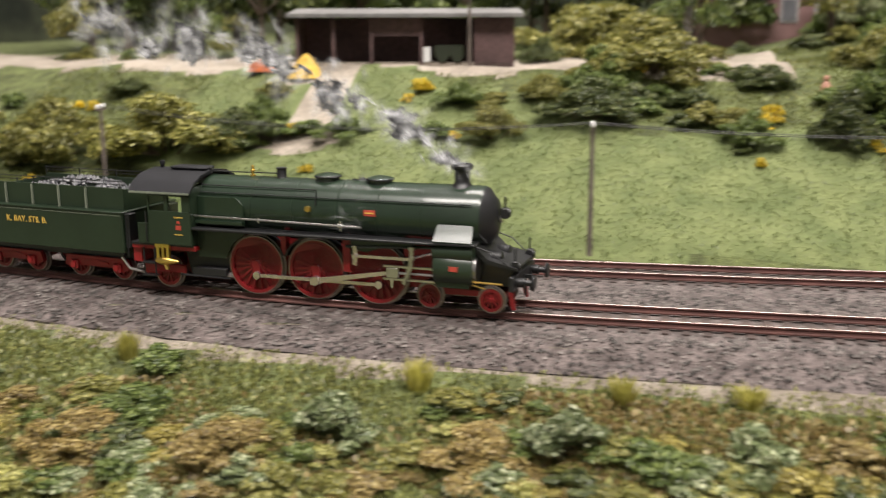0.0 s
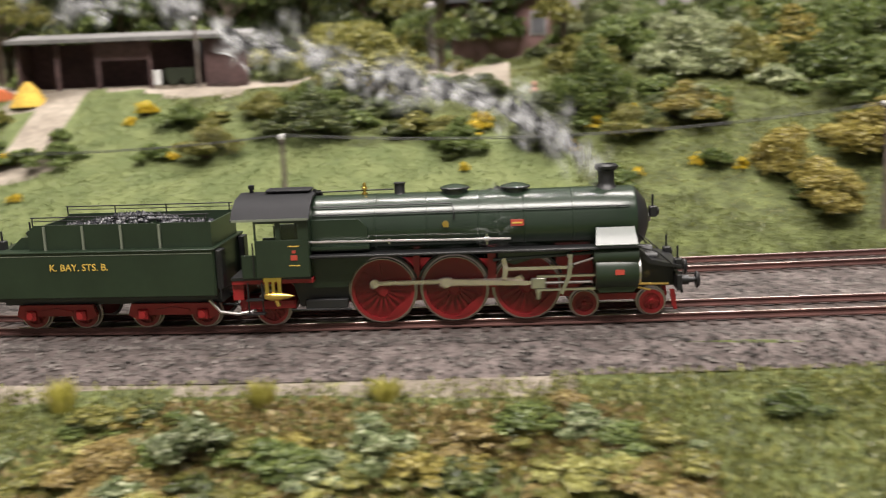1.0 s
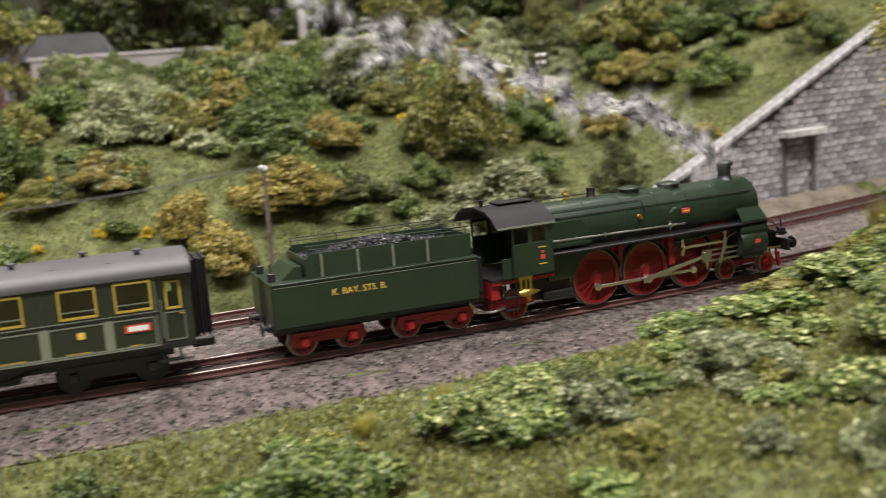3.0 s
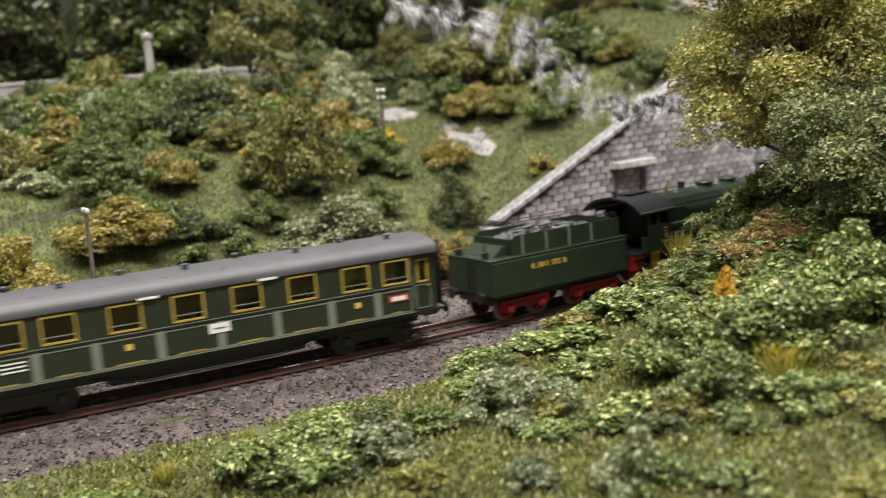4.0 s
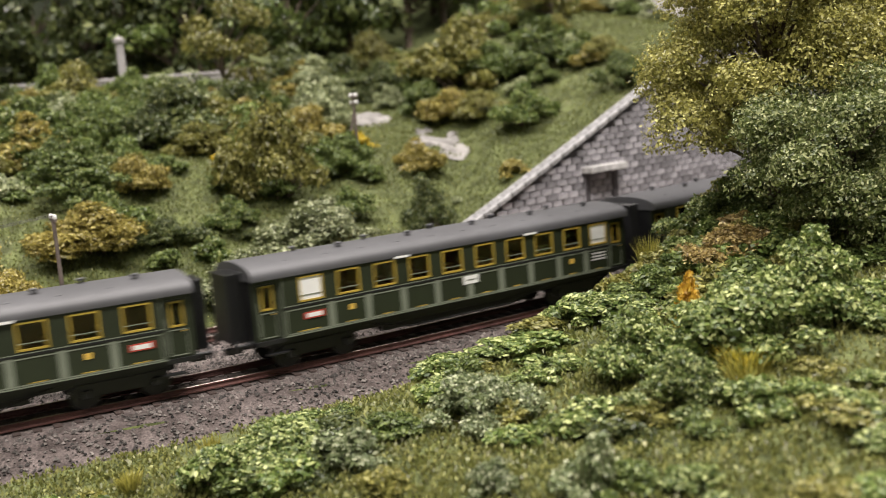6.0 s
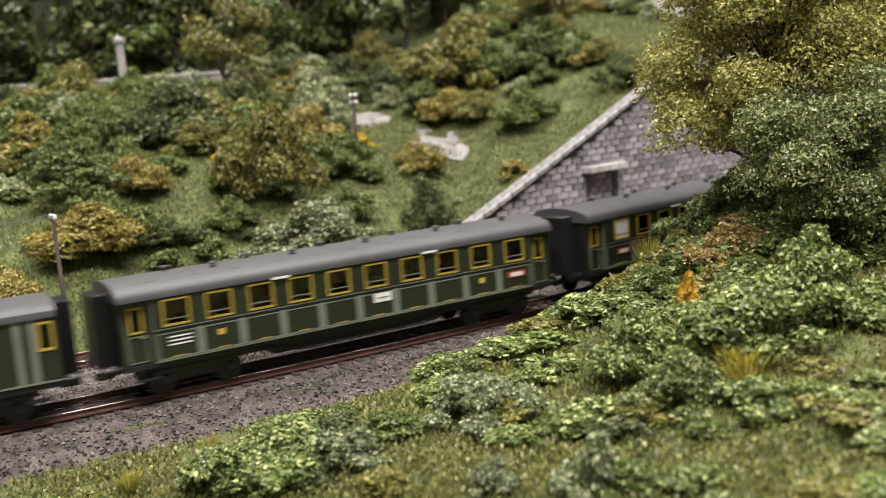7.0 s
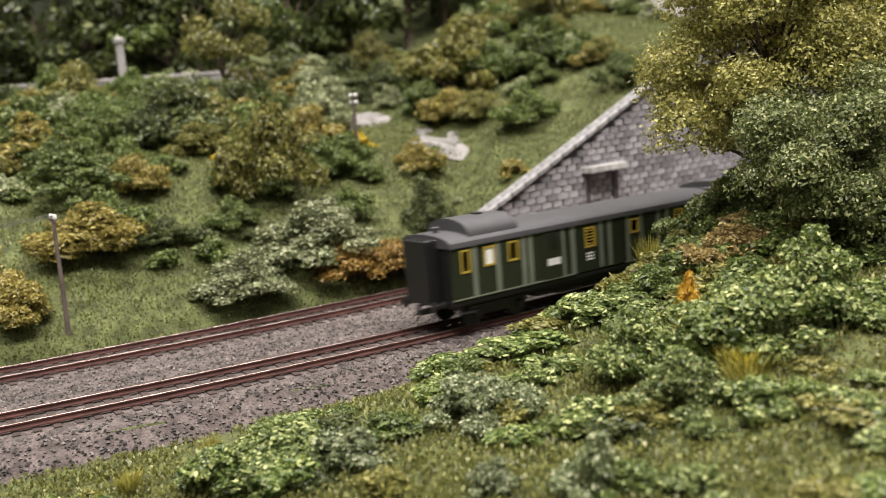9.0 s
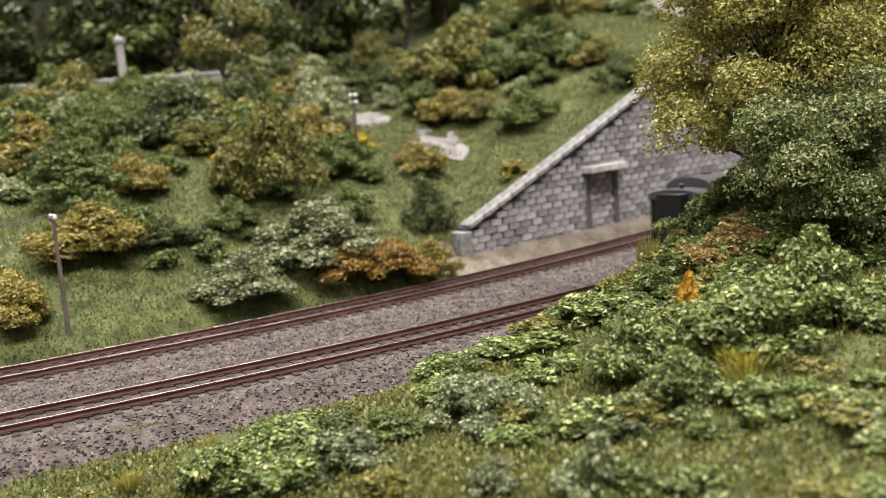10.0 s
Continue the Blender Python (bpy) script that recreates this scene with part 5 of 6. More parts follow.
def thicket(name, label, rows):
    """Undergrowth too close-set to count: many bushes joined, one object for each kind."""
    by = {}
    for kind, x, y, w, h in rows:
        by.setdefault(kind, []).append((x, y, w, h))
    for kind, spots in sorted(by.items()):
        cos = []
        for k, (x, y, w, h) in enumerate(spots):
            big = max(w, h) > 30
            leaves, _, tw, th = bush_template(kind, big, k % 3)
            n = len(leaves.vertices)
            co = np.empty(n * 3)
            leaves.vertices.foreach_get("co", co)
            co = co.reshape(-1, 3)
            a = k * 2.4
            q = np.array(((math.cos(a), -math.sin(a), 0), (math.sin(a), math.cos(a), 0), (0, 0, 1)))
            cos.append((co @ q.T) * np.array((w / tw, w / tw, h / th)) + np.array((x, y, land(x, y) - 0.5)) * MM)
        allco = np.concatenate(cos)
        n = len(allco)
        me = bpy.data.meshes.new(name)
        me.vertices.add(n)
        me.vertices.foreach_set("co", allco.ravel())
        me.loops.add(n)
        me.loops.foreach_set("vertex_index", np.arange(n))
        me.polygons.add(n // 4)
        me.polygons.foreach_set("loop_start", np.arange(0, n, 4))
        me.update(calc_edges=True)
        me.materials.append(LEAF[kind])
        tagged(new(name, me), label, "undergrowth", kind="stuff")


# where they stand: x, y, breadth, height (mm)
for row in ((308, 210, 66, 72), (497, 308, 50, 29), (525, 388, 102, 70), (491, 501, 67, 67), (-133, 178, 35, 23), (-310, 169, 92, 37), (-382, 174, 64, 45), (-103, 437, 126, 55), (-55, 259, 79, 38),):
    plant("olive", *row)
for row in ((230, 223, 41, 28), (200, 168, 65, 31), (161, 122, 40, 27), (368, 132, 34, 31), (109, 191, 44, 25), (145, 144, 41, 33), (199, 169, 58, 26),):
    plant("yellow", *row)
for row in ((198, 243, 51, 35), (269, 311, 29, 22), (477, 361, 49, 40), (571, 338, 81, 49), (190, 352, 59, 37), (572, 234, 40, 36), (63, 203, 44, 47), (194, 223, 63, 28),):
    plant("green", *row)
for row in ((262, 124, 52, 27), (316, 156, 55, 37), (311, 148, 72, 43),):
    plant("pale", *row)
for row in ((388, 175, 33, 37), (408, 475, 86, 53), (284, 329, 84, 57), (-86, 192, 55, 23), (-273, 176, 46, 24), (35, 172, 34, 37), (270, 323, 75, 45),):
    plant("dark", *row)
for row in ((322, 132, 50, 25), (346, 134, 46, 24),):
    plant("orange", *row)
for row in ((385, 278, 30, 15), (-182, 225, 19, 10), (1, 192, 17, 10), (-59, 322, 21, 9), (-392, 184, 20, 10), (-345, 169, 9, 9), (5, 199, 14, 12), (64, 185, 14, 9), (70, 134, 13, 8),):
    plant("flower", *row)
for row in ((506, 255, 51, 34), (321, 313, 60, 33), (156, -96, 62, 27),):
    plant("vivid", *row)
for row in ((-134, -73, 28, 18), (-66, -78, 24, 17), (-18, -78, 23, 16), (152, -67, 16, 10), (230, -107, 24, 12), (231, -113, 21, 12), (270, -113, 34, 19), (247, -158, 15, 11), (265, -177, 19, 17),):
    plant("sage", *row)
for row in ((-208, -83, 33, 15), (-161, -87, 32, 14), (-89, -82, 34, 14), (396, -75, 42, 23),):
    plant("brown", *row)
for row in ((200, -83, 29, 16), (220, -80, 26, 13), (215, -88, 39, 18), (315, -125, 35, 23), (305, -158, 31, 19), (341, -144, 49, 32), (366, -145, 42, 33),):
    plant("leafy", *row)
TUFTS = ((-215, -44, 11, 9), (-114, -53, 12, 10), (-53, -56, 11, 8), (-18, -50, 13, 6), (324, -161, 18, 9), (177, -60, 10, 7), (201, -64, 9, 9))

# filler growth between them
_rng = np.random.default_rng(21)
_far = []
for _ in range(270):
    x, y = _rng.uniform(60, 720), _rng.uniform(110, 520)
    d = off_track(x, y)
    v = d - spacing(x) - 17
    if v < 12 or (x > 370 and d < 135) or x > 370 and d < 190 and _rng.random() < 0.75:
        continue
    if math.hypot(x - 456, y - 262) < 46 or math.hypot(x - 434, y - 350) < 40:
        continue
    w = _rng.uniform(14, 40) * (1.0 if v < 150 else 1.6)
    kd = ("green", "olive", "dark", "pale", "green", "vivid", "yellow")[int(_rng.integers(0, 7))]
    if v < 60:
        w *= 0.75
    _far.append((kd, x, y, w, w * _rng.uniform(0.5, 0.8)))
for _ in range(110):
    x = _rng.uniform(-520, 60)
    y = _rng.uniform(165, 250) if _rng.random() < 0.6 else _rng.uniform(330, 520)
    w = _rng.uniform(14, 36)
    v = off_track(x, y) - spacing(x) - 17
    if -300 < x < -100 and 130 < v < 200 or -230 < x < 30 and v < 80:
        continue
    _far.append((("green", "olive", "dark", "olive", "green")[int(_rng.integers(0, 5))], x, y, w, w * _rng.uniform(0.4, 0.65)))
thicket("undergrowth", "mixed green undergrowth on the slope", _far)
for _ in range(26):
    x, y = _rng.uniform(-420, 420), _rng.uniform(140, 300)
    plant("flower", x, y, _rng.uniform(6, 12), _rng.uniform(5, 9))
for _ in range(60):
    x, y = _rng.uniform(-330, 600), _rng.uniform(-290, -45)
    if off_track(x, y) > -44:
        continue
    w = _rng.uniform(9, 22)
    kinds = ("brown", "olive", "sage", "green") if x < 60 else ("leafy", "olive", "vivid", "green")
    plant(kinds[int(_rng.integers(0, 4))], x, y, w, w * _rng.uniform(0.35, 0.6), "herbs of the near bank")
# crest of the near hill, hiding the line to the tunnel
_crest = []
for _ in range(200):
    x = _rng.uniform(285, 580)
    y = track_y(x)[0] + _rng.uniform(-140, -38) - max(0, 335 - x) * 0.5
    w = _rng.uniform(15, 30)
    h = w * _rng.uniform(0.45, 0.7) * (0.5 + 0.7 * step01(300, 420, x))
    _crest.append((("leafy", "green", "leafy", "olive", "vivid", "leafy", "olive")[int(_rng.integers(0, 7))], x, y, w, h))
for _ in range(70):
    x, y = _rng.uniform(290, 520), _rng.uniform(-260, -120)
    w = _rng.uniform(12, 26)
    _crest.append((("leafy", "green", "vivid", "olive", "leafy")[int(_rng.integers(0, 5))], x, y, w, w * _rng.uniform(0.3, 0.5)))
for k in range(9):
    x = 436 + k * 11
    _crest.append((("leafy", "green", "olive")[k % 3], x, track_y(x)[0] - 54 - (k % 2) * 12, 38, 25 + 3 * (k % 3)))
for _ in range(46):
    x = _rng.uniform(130, 300)
    y = track_y(x)[0] + _rng.uniform(-230, -66)
    w = _rng.uniform(12, 26)
    _crest.append((("leafy", "dark", "leafy", "green", "vivid")[int(_rng.integers(0, 5))], x, y, w, w * _rng.uniform(0.3, 0.5)))
for _ in range(430):
    x = _rng.uniform(-330, 70)
    y = -64 - 120 * _rng.random() ** 1.3 + 8 * math.sin(x * 0.05)
    w = _rng.uniform(12, 26)
    _crest.append((("brown", "olive", "sunlit", "green", "dark", "brown", "olive", "sage", "green", "yellow")[int(_rng.integers(0, 10))], x, y, w, w * _rng.uniform(0.22, 0.40)))
_crest = [r for r in _crest if math.hypot(r[1] - 334, r[2] + 129) > 17 and math.hypot(r[1] - 328, r[2] + 158) > 15 and math.hypot((r[1] - 299) / 1.3, r[2] + 124) > 14]
thicket("undergrowth", "dense small-leaved green undergrowth on the near hill", _crest)
for _ in range(16):
    x = _rng.uniform(330, 600)
    y = track_y(x)[0] + _rng.uniform(-150, -60)
    w = _rng.uniform(16, 30)
    plant(("leafy", "green", "brown", "sage")[int(_rng.integers(0, 4))], x, y, w, w * _rng.uniform(0.5, 0.7), "herbs of the near bank")


def spray(name, label, x, y, count, reach, tall, mat, seed):
    """A tuft of thin blades."""
    rng = np.random.default_rng(seed)
    v, f = [], []
    for _ in range(count):
        a = rng.uniform(0, 6.28)
        r = reach * math.sqrt(rng.random())
        bx, by = r * 0.45 * math.cos(a), r * 0.45 * math.sin(a)
        tx, ty, tz = r * math.cos(a + rng.uniform(-0.5, 0.5)), r * math.sin(a + rng.uniform(-0.5, 0.5)), tall * rng.uniform(0.5, 1.0)
        wx, wy = -math.sin(a) * 0.22, math.cos(a) * 0.22
        n = len(v)
        v += [(bx - wx, by - wy, -1.0), (bx + wx, by + wy, -1.0), ((bx + tx) / 2 + wx, (by + ty) / 2 + wy, tz * 0.65), (tx, ty, tz), ((bx + tx) / 2 - wx, (by + ty) / 2 - wy, tz * 0.65)]
        f += [(n, n + 1, n + 2, n + 4), (n + 4, n + 2, n + 3)]
    me = bpy.data.meshes.new(name)
    me.from_pydata([(p * MM, q * MM, r * MM) for p, q, r in v], [], f)
    me.materials.append(mat)
    ob = new(name, me)
    ob.matrix_basis = mmpose(x, y, land(x, y))
    return tagged(ob, label, "grass tuft", "grass tufts")


straw = leafy("straw_blades", (0.24, 0.23, 0.05), (0.44, 0.41, 0.09), (0.62, 0.56, 0.18))
amber_green = leafy("amber_blades", (0.42, 0.38, 0.05), (0.66, 0.56, 0.08), (0.80, 0.68, 0.16))
for k, (x, y, w, h) in enumerate(TUFTS):
    spray("grass_tuft", "yellow-green tuft of fine model grass", x, y, 160, w * 0.55, h, straw, 40 + k)
for k, (x, y, w, h) in enumerate(((306, -40, 12, 9), (333, -33, 13, 11), (362, -29, 14, 14), (398, -22, 12, 17), (346, -36, 12, 9))):
    spray("fern_tuft", "yellow-green feathery fern on the crest", x, y, 150, w * 0.6, h, straw, 60 + k)
plant("amber", 342, -117, 15, 24, "herbs of the near bank")
spray("yellow_plant", "bright yellow feathery plant", 329, -155, 320, 10, 10, amber_green, 78)


GX, GY = np.arange(-480.0, 761.0, 5.0), np.arange(-330.0, 561.0, 5.0)
HEIGHT = np.array([[land(x, y) for x in GX] for y in GY])
OFF = np.array([[off_track(x, y) for x in GX] for y in GY])
PATCH = [np.array([[noise.noise(Vector((x / 38.0, y / 38.0, k))) for x in GX[::2]] for y in GY[::2]]) for k in (1.0, 2.0, 3.0, 4.0)]


def sample(grid, x, y, step=5.0):
    """Heights or other values of a regular grid, between its points."""
    u, v = (x - GX[0]) / step, (y - GY[0]) / step
    i, j = np.clip(u.astype(int), 0, grid.shape[1] - 2), np.clip(v.astype(int), 0, grid.shape[0] - 2)
    a, b = u - i, v - j
    return grid[j, i] * (1 - a) * (1 - b) + grid[j, i + 1] * a * (1 - b) + grid[j + 1, i] * (1 - a) * b + grid[j + 1, i + 1] * a * b


def cover(name, label, mat, seed, count, region, blade, keep, broad=0.45):
    """Countless short blades and leaf flakes over a region (x0, x1, y0, y1)."""
    rng = np.random.default_rng(seed)
    x0, x1, y0, y1 = region
    x, y = rng.uniform(x0, x1, count), rng.uniform(y0, y1, count)
    ok = keep(x, y, rng)
    x, y = x[ok], y[ok]
    n = len(x)
    z = sample(HEIGHT, x, y)
    a = rng.uniform(0, 6.283, n)
    h = blade * rng.uniform(0.4, 1.35, n)
    lean = blade * rng.uniform(0.2, 1.3, n)
    w = blade * rng.uniform(0.5, 1.2, n) * broad
    ca, sa = np.cos(a), np.sin(a)
    z = z + np.abs(rng.normal(size=n)) * blade * 0.5
    v = np.empty((n, 4, 3))
    v[:, 0] = np.stack([x, y, z - 0.4], 1)
    v[:, 1] = np.stack([x + ca * lean * 0.5 - sa * w, y + sa * lean * 0.5 + ca * w, z + h * 0.6], 1)
    v[:, 2] = np.stack([x + ca * lean, y + sa * lean, z + h], 1)
    v[:, 3] = np.stack([x + ca * lean * 0.5 + sa * w, y + sa * lean * 0.5 - ca * w, z + h * 0.6], 1)
    me = bpy.data.meshes.new(name)
    me.vertices.add(n * 4)
    me.vertices.foreach_set("co", (v * MM).ravel())
    me.loops.add(n * 4)
    me.loops.foreach_set("vertex_index", np.arange(n * 4))
    me.polygons.add(n)
    me.polygons.foreach_set("loop_start", np.arange(0, n * 4, 4))
    me.update(calc_edges=True)
    me.materials.append(mat)
    return tagged(new(name, me), label, "grass", kind="stuff")


def near_bank(lo, hi, k):
    def keep(x, y, rng):
        p = sample(PATCH[k], x, y, 10.0) + rng.normal(size=len(x)) * 0.14
        return (sample(OFF, x, y) < -36.5 - rng.uniform(0, 11, len(x)) - 4.0 * (x < 30)) & (p > lo) & (p < hi)
    return keep


def slope(lo, hi, k, meadow):
    def keep(x, y, rng):
        d = sample(OFF, x, y)
        gap = 71.4 + 9.1 * (np.clip(x, -200, 600) - 100) / 300.0 + 17
        v = d - gap
        inside = (x > -330) & (x < 48) & (v < 105 + np.maximum(0, (-60 - x) * 0.4))
        p = sample(PATCH[k], x, y, 10.0) + rng.normal(size=len(x)) * 0.14
        bare = (x < 20) & (v > 158) | (((x + 244) / 42.0) ** 2 + ((y - 177) / 10.0) ** 2 < 1.0) | ((y > 190) & (y < 265) & (np.abs(x + 236 + (y - 200) * 0.15) < 19))
        return (v > 2) & ~((x > 385) & (d < 123)) & (inside == meadow) & (p > lo) & (p < hi) & ~bare
    return keep


cover_green = leafy("cover_green", (0.07, 0.082, 0.022), (0.165, 0.178, 0.048), (0.34, 0.345, 0.12))
cover_olive = leafy("cover_olive", (0.09, 0.09, 0.026), (0.195, 0.20, 0.058), (0.38, 0.37, 0.14))
cover_brown = leafy("cover_brown", (0.11, 0.075, 0.028), (0.24, 0.175, 0.065), (0.48, 0.40, 0.20))
cover_meadow = leafy("cover_meadow", (0.085, 0.108, 0.034), (0.120, 0.145, 0.048), (0.165, 0.19, 0.072))
cover("grass", "short green model grass on the near bank", cover_green, 1, 250000, (-340, 620, -310, 10), 1.3, near_bank(-0.35, 9, 0))
cover("grass", "dry olive herbs on the near bank", cover_olive, 2, 170000, (-340, 620, -310, 10), 1.3, near_bank(-9, 0.12, 1))
cover("grass", "brown withered herbs on the near bank", cover_brown, 3, 90000, (-340, 70, -200, -55), 1.5, near_bank(0.06, 9, 2), 0.6)
cover_slope = leafy("cover_slope", (0.066, 0.080, 0.018), (0.145, 0.168, 0.040), (0.25, 0.27, 0.080))
cover("grass", "short green model grass on the slope behind the track", cover_slope, 4, 300000, (-450, 720, 80, 420), 1.0, slope(-0.25, 9, 3, False))
cover("grass", "dry olive grass on the slope behind the track", cover_olive, 5, 70000, (-450, 720, 80, 420), 1.0, slope(-9, -0.05, 3, False))
cover("grass", "pale green short meadow grass", cover_meadow, 6, 45000, (-340, 60, 78, 330), 0.9, slope(-9, 9, 0, True))


def build_tree(name, label, x, y, base, trunk, crown, kind, leaf, count, seed):
    """Tapered trunk, limbs, and a crown of leaf clumps; crown: (dx, dy, z, r) blobs above the ground."""
    tr = thing(name, None, None, label, "tree", group="trees")
    tr.matrix_basis = mmpose(x, y, base)
    sh = Shape()
    top = max(c[2] for c in crown)
    pts = [(0, 0, -3), (1.0, 0.5, top * 0.3), (-0.8, 0.6, top * 0.6), (0.5, -0.4, top * 0.85)]
    for k in range(3):
        sh.rod(pts[k], pts[k + 1], trunk * (1 - k * 0.28), 8, trunk * (1 - (k + 1) * 0.28))
    part("trunk", sh, bark, tr, scale=MM)
    for c in crown:
        lim = Shape().rod((0, 0, min(c[2] * 0.6, top * 0.55)), (c[0] * 0.85, c[1] * 0.85, c[2]), trunk * 0.35, 6, trunk * 0.1)
        part("limb", lim, bark, tr, scale=MM)
    blobs = [(c[0], c[1], c[2], c[3], c[3], c[3] * 0.85) for c in crown]
    part("crown", leaf_mesh("crown", LEAF[kind], blobs, count, leaf, seed), None, tr)
    return tr


def crown_blobs(rng, w, h, z0, n):
    out = []
    for _ in range(n):
        a, q = rng.uniform(0, 6.28), math.sqrt(rng.random())
        z = rng.uniform(0.15, 0.95)
        r = w * 0.5 * q * (1.1 - 0.6 * abs(z - 0.45))
        out.append((r * math.cos(a), r * math.sin(a), z0 + h * z, w * rng.uniform(0.13, 0.22)))
    return out


_rt = np.random.default_rng(9)
build_tree("tree", "tall olive-leaved tree on the near hill", 446, -44, land(446, -44), 3.0, crown_blobs(_rt, 84, 118, 10, 70), "crown", 0.95, 92000, 5)
build_tree("tree", "green bushy tree on the near hill, glints painted as pale leaves", 428, -100, land(428, -100), 2.0, crown_blobs(_rt, 66, 62, -6, 64), "glint", 0.85, 62000, 6)
build_tree("tree", "bushy olive tree on the near hill, leaves painted sunlit", 512, -66, land(512, -66), 2.0, crown_blobs(_rt, 84, 124, 2, 54), "sunlit", 1.4, 44000, 7)
# far wood behind the slope
for k in range(72):
    x = -620 + k * 23 + _rt.uniform(-16, 16)
    y = _rt.uniform(540, 720)
    hh = _rt.uniform(110, 190)
    build_tree("tree", "dark leafy tree of the wood behind the slope", x, y, land(x, y), 4.0, crown_blobs(_rt, hh * 0.65, hh * 0.8, hh * 0.04, 16), ("dark", "green", "dark", "dark")[k % 4], 4.2, 2200, 100 + k)
for k in range(9):
    x = (-500, -420, -340, -60, -20, 60, 330, 560, 640)[k] + _rt.uniform(-10, 10)
    y = _rt.uniform(390, 460)
    hh = _rt.uniform(60, 95)
    build_tree("tree", "olive leafy tree on the upper slope", x, y, land(x, y), 2.5, crown_blobs(_rt, hh * 0.8, hh * 0.8, hh * 0.1, 12), ("olive", "green", "olive")[k % 3], 2.0, 2600, 200 + k)

# ---- retaining wall, tunnel mouth, poles, shed and other built things ----
wall_stone = material("wall_stone", (0.30, 0.285, 0.31), 0.9, 0, 0.25, 0.3, 500, bump=0.0005, color2=(0.40, 0.385, 0.40), rand=0.40)
wall_core = material("wall_mortar", (0.10, 0.092, 0.098), 0.95, 0, 0.2, 0.2, 500)
coping_stone = material("coping_stone", (0.20, 0.195, 0.20), 0.95, 0, 0.3, 0.35, 420, bump=0.0008, color2=(0.38, 0.375, 0.375), rand=0.08)
hood_stone = material("hood_stone", (0.48, 0.47, 0.46), 0.9, 0, 0.2, 0.2, 420, bump=0.0004)
pole_wood = material("pole_wood", (0.13, 0.105, 0.09), 0.85, 0, 0.25, 0.2, 600)
shed_wood = material("shed_wood", (0.085, 0.050, 0.048), 0.85, 0, 0.25, 0.25, 400)
shed_roof = material("shed_roof", (0.17, 0.165, 0.16), 0.8, 0, 0.2, 0.2, 200)
rock_grey = material("rock_grey", (0.19, 0.18, 0.17), 0.95, 0, 0.25, 0.2, 200, bump=0.001, color2=(0.30, 0.285, 0.27))
bore_black = material("tunnel_black", (0.03, 0.028, 0.028), 0.95, 0, 0.2, 0.2, 200)

WALL_D = 118.0


def wall_at(x):
    """Point on the wall's face whose own x is x, and the wall's direction."""
    s = float(np.interp(x, ARC_X, ARC_S))
    px, py, a = on_track(s, WALL_D)
    for _ in range(4):
        s += (x - px)
        px, py, a = on_track(s, WALL_D)
    return px, py, a


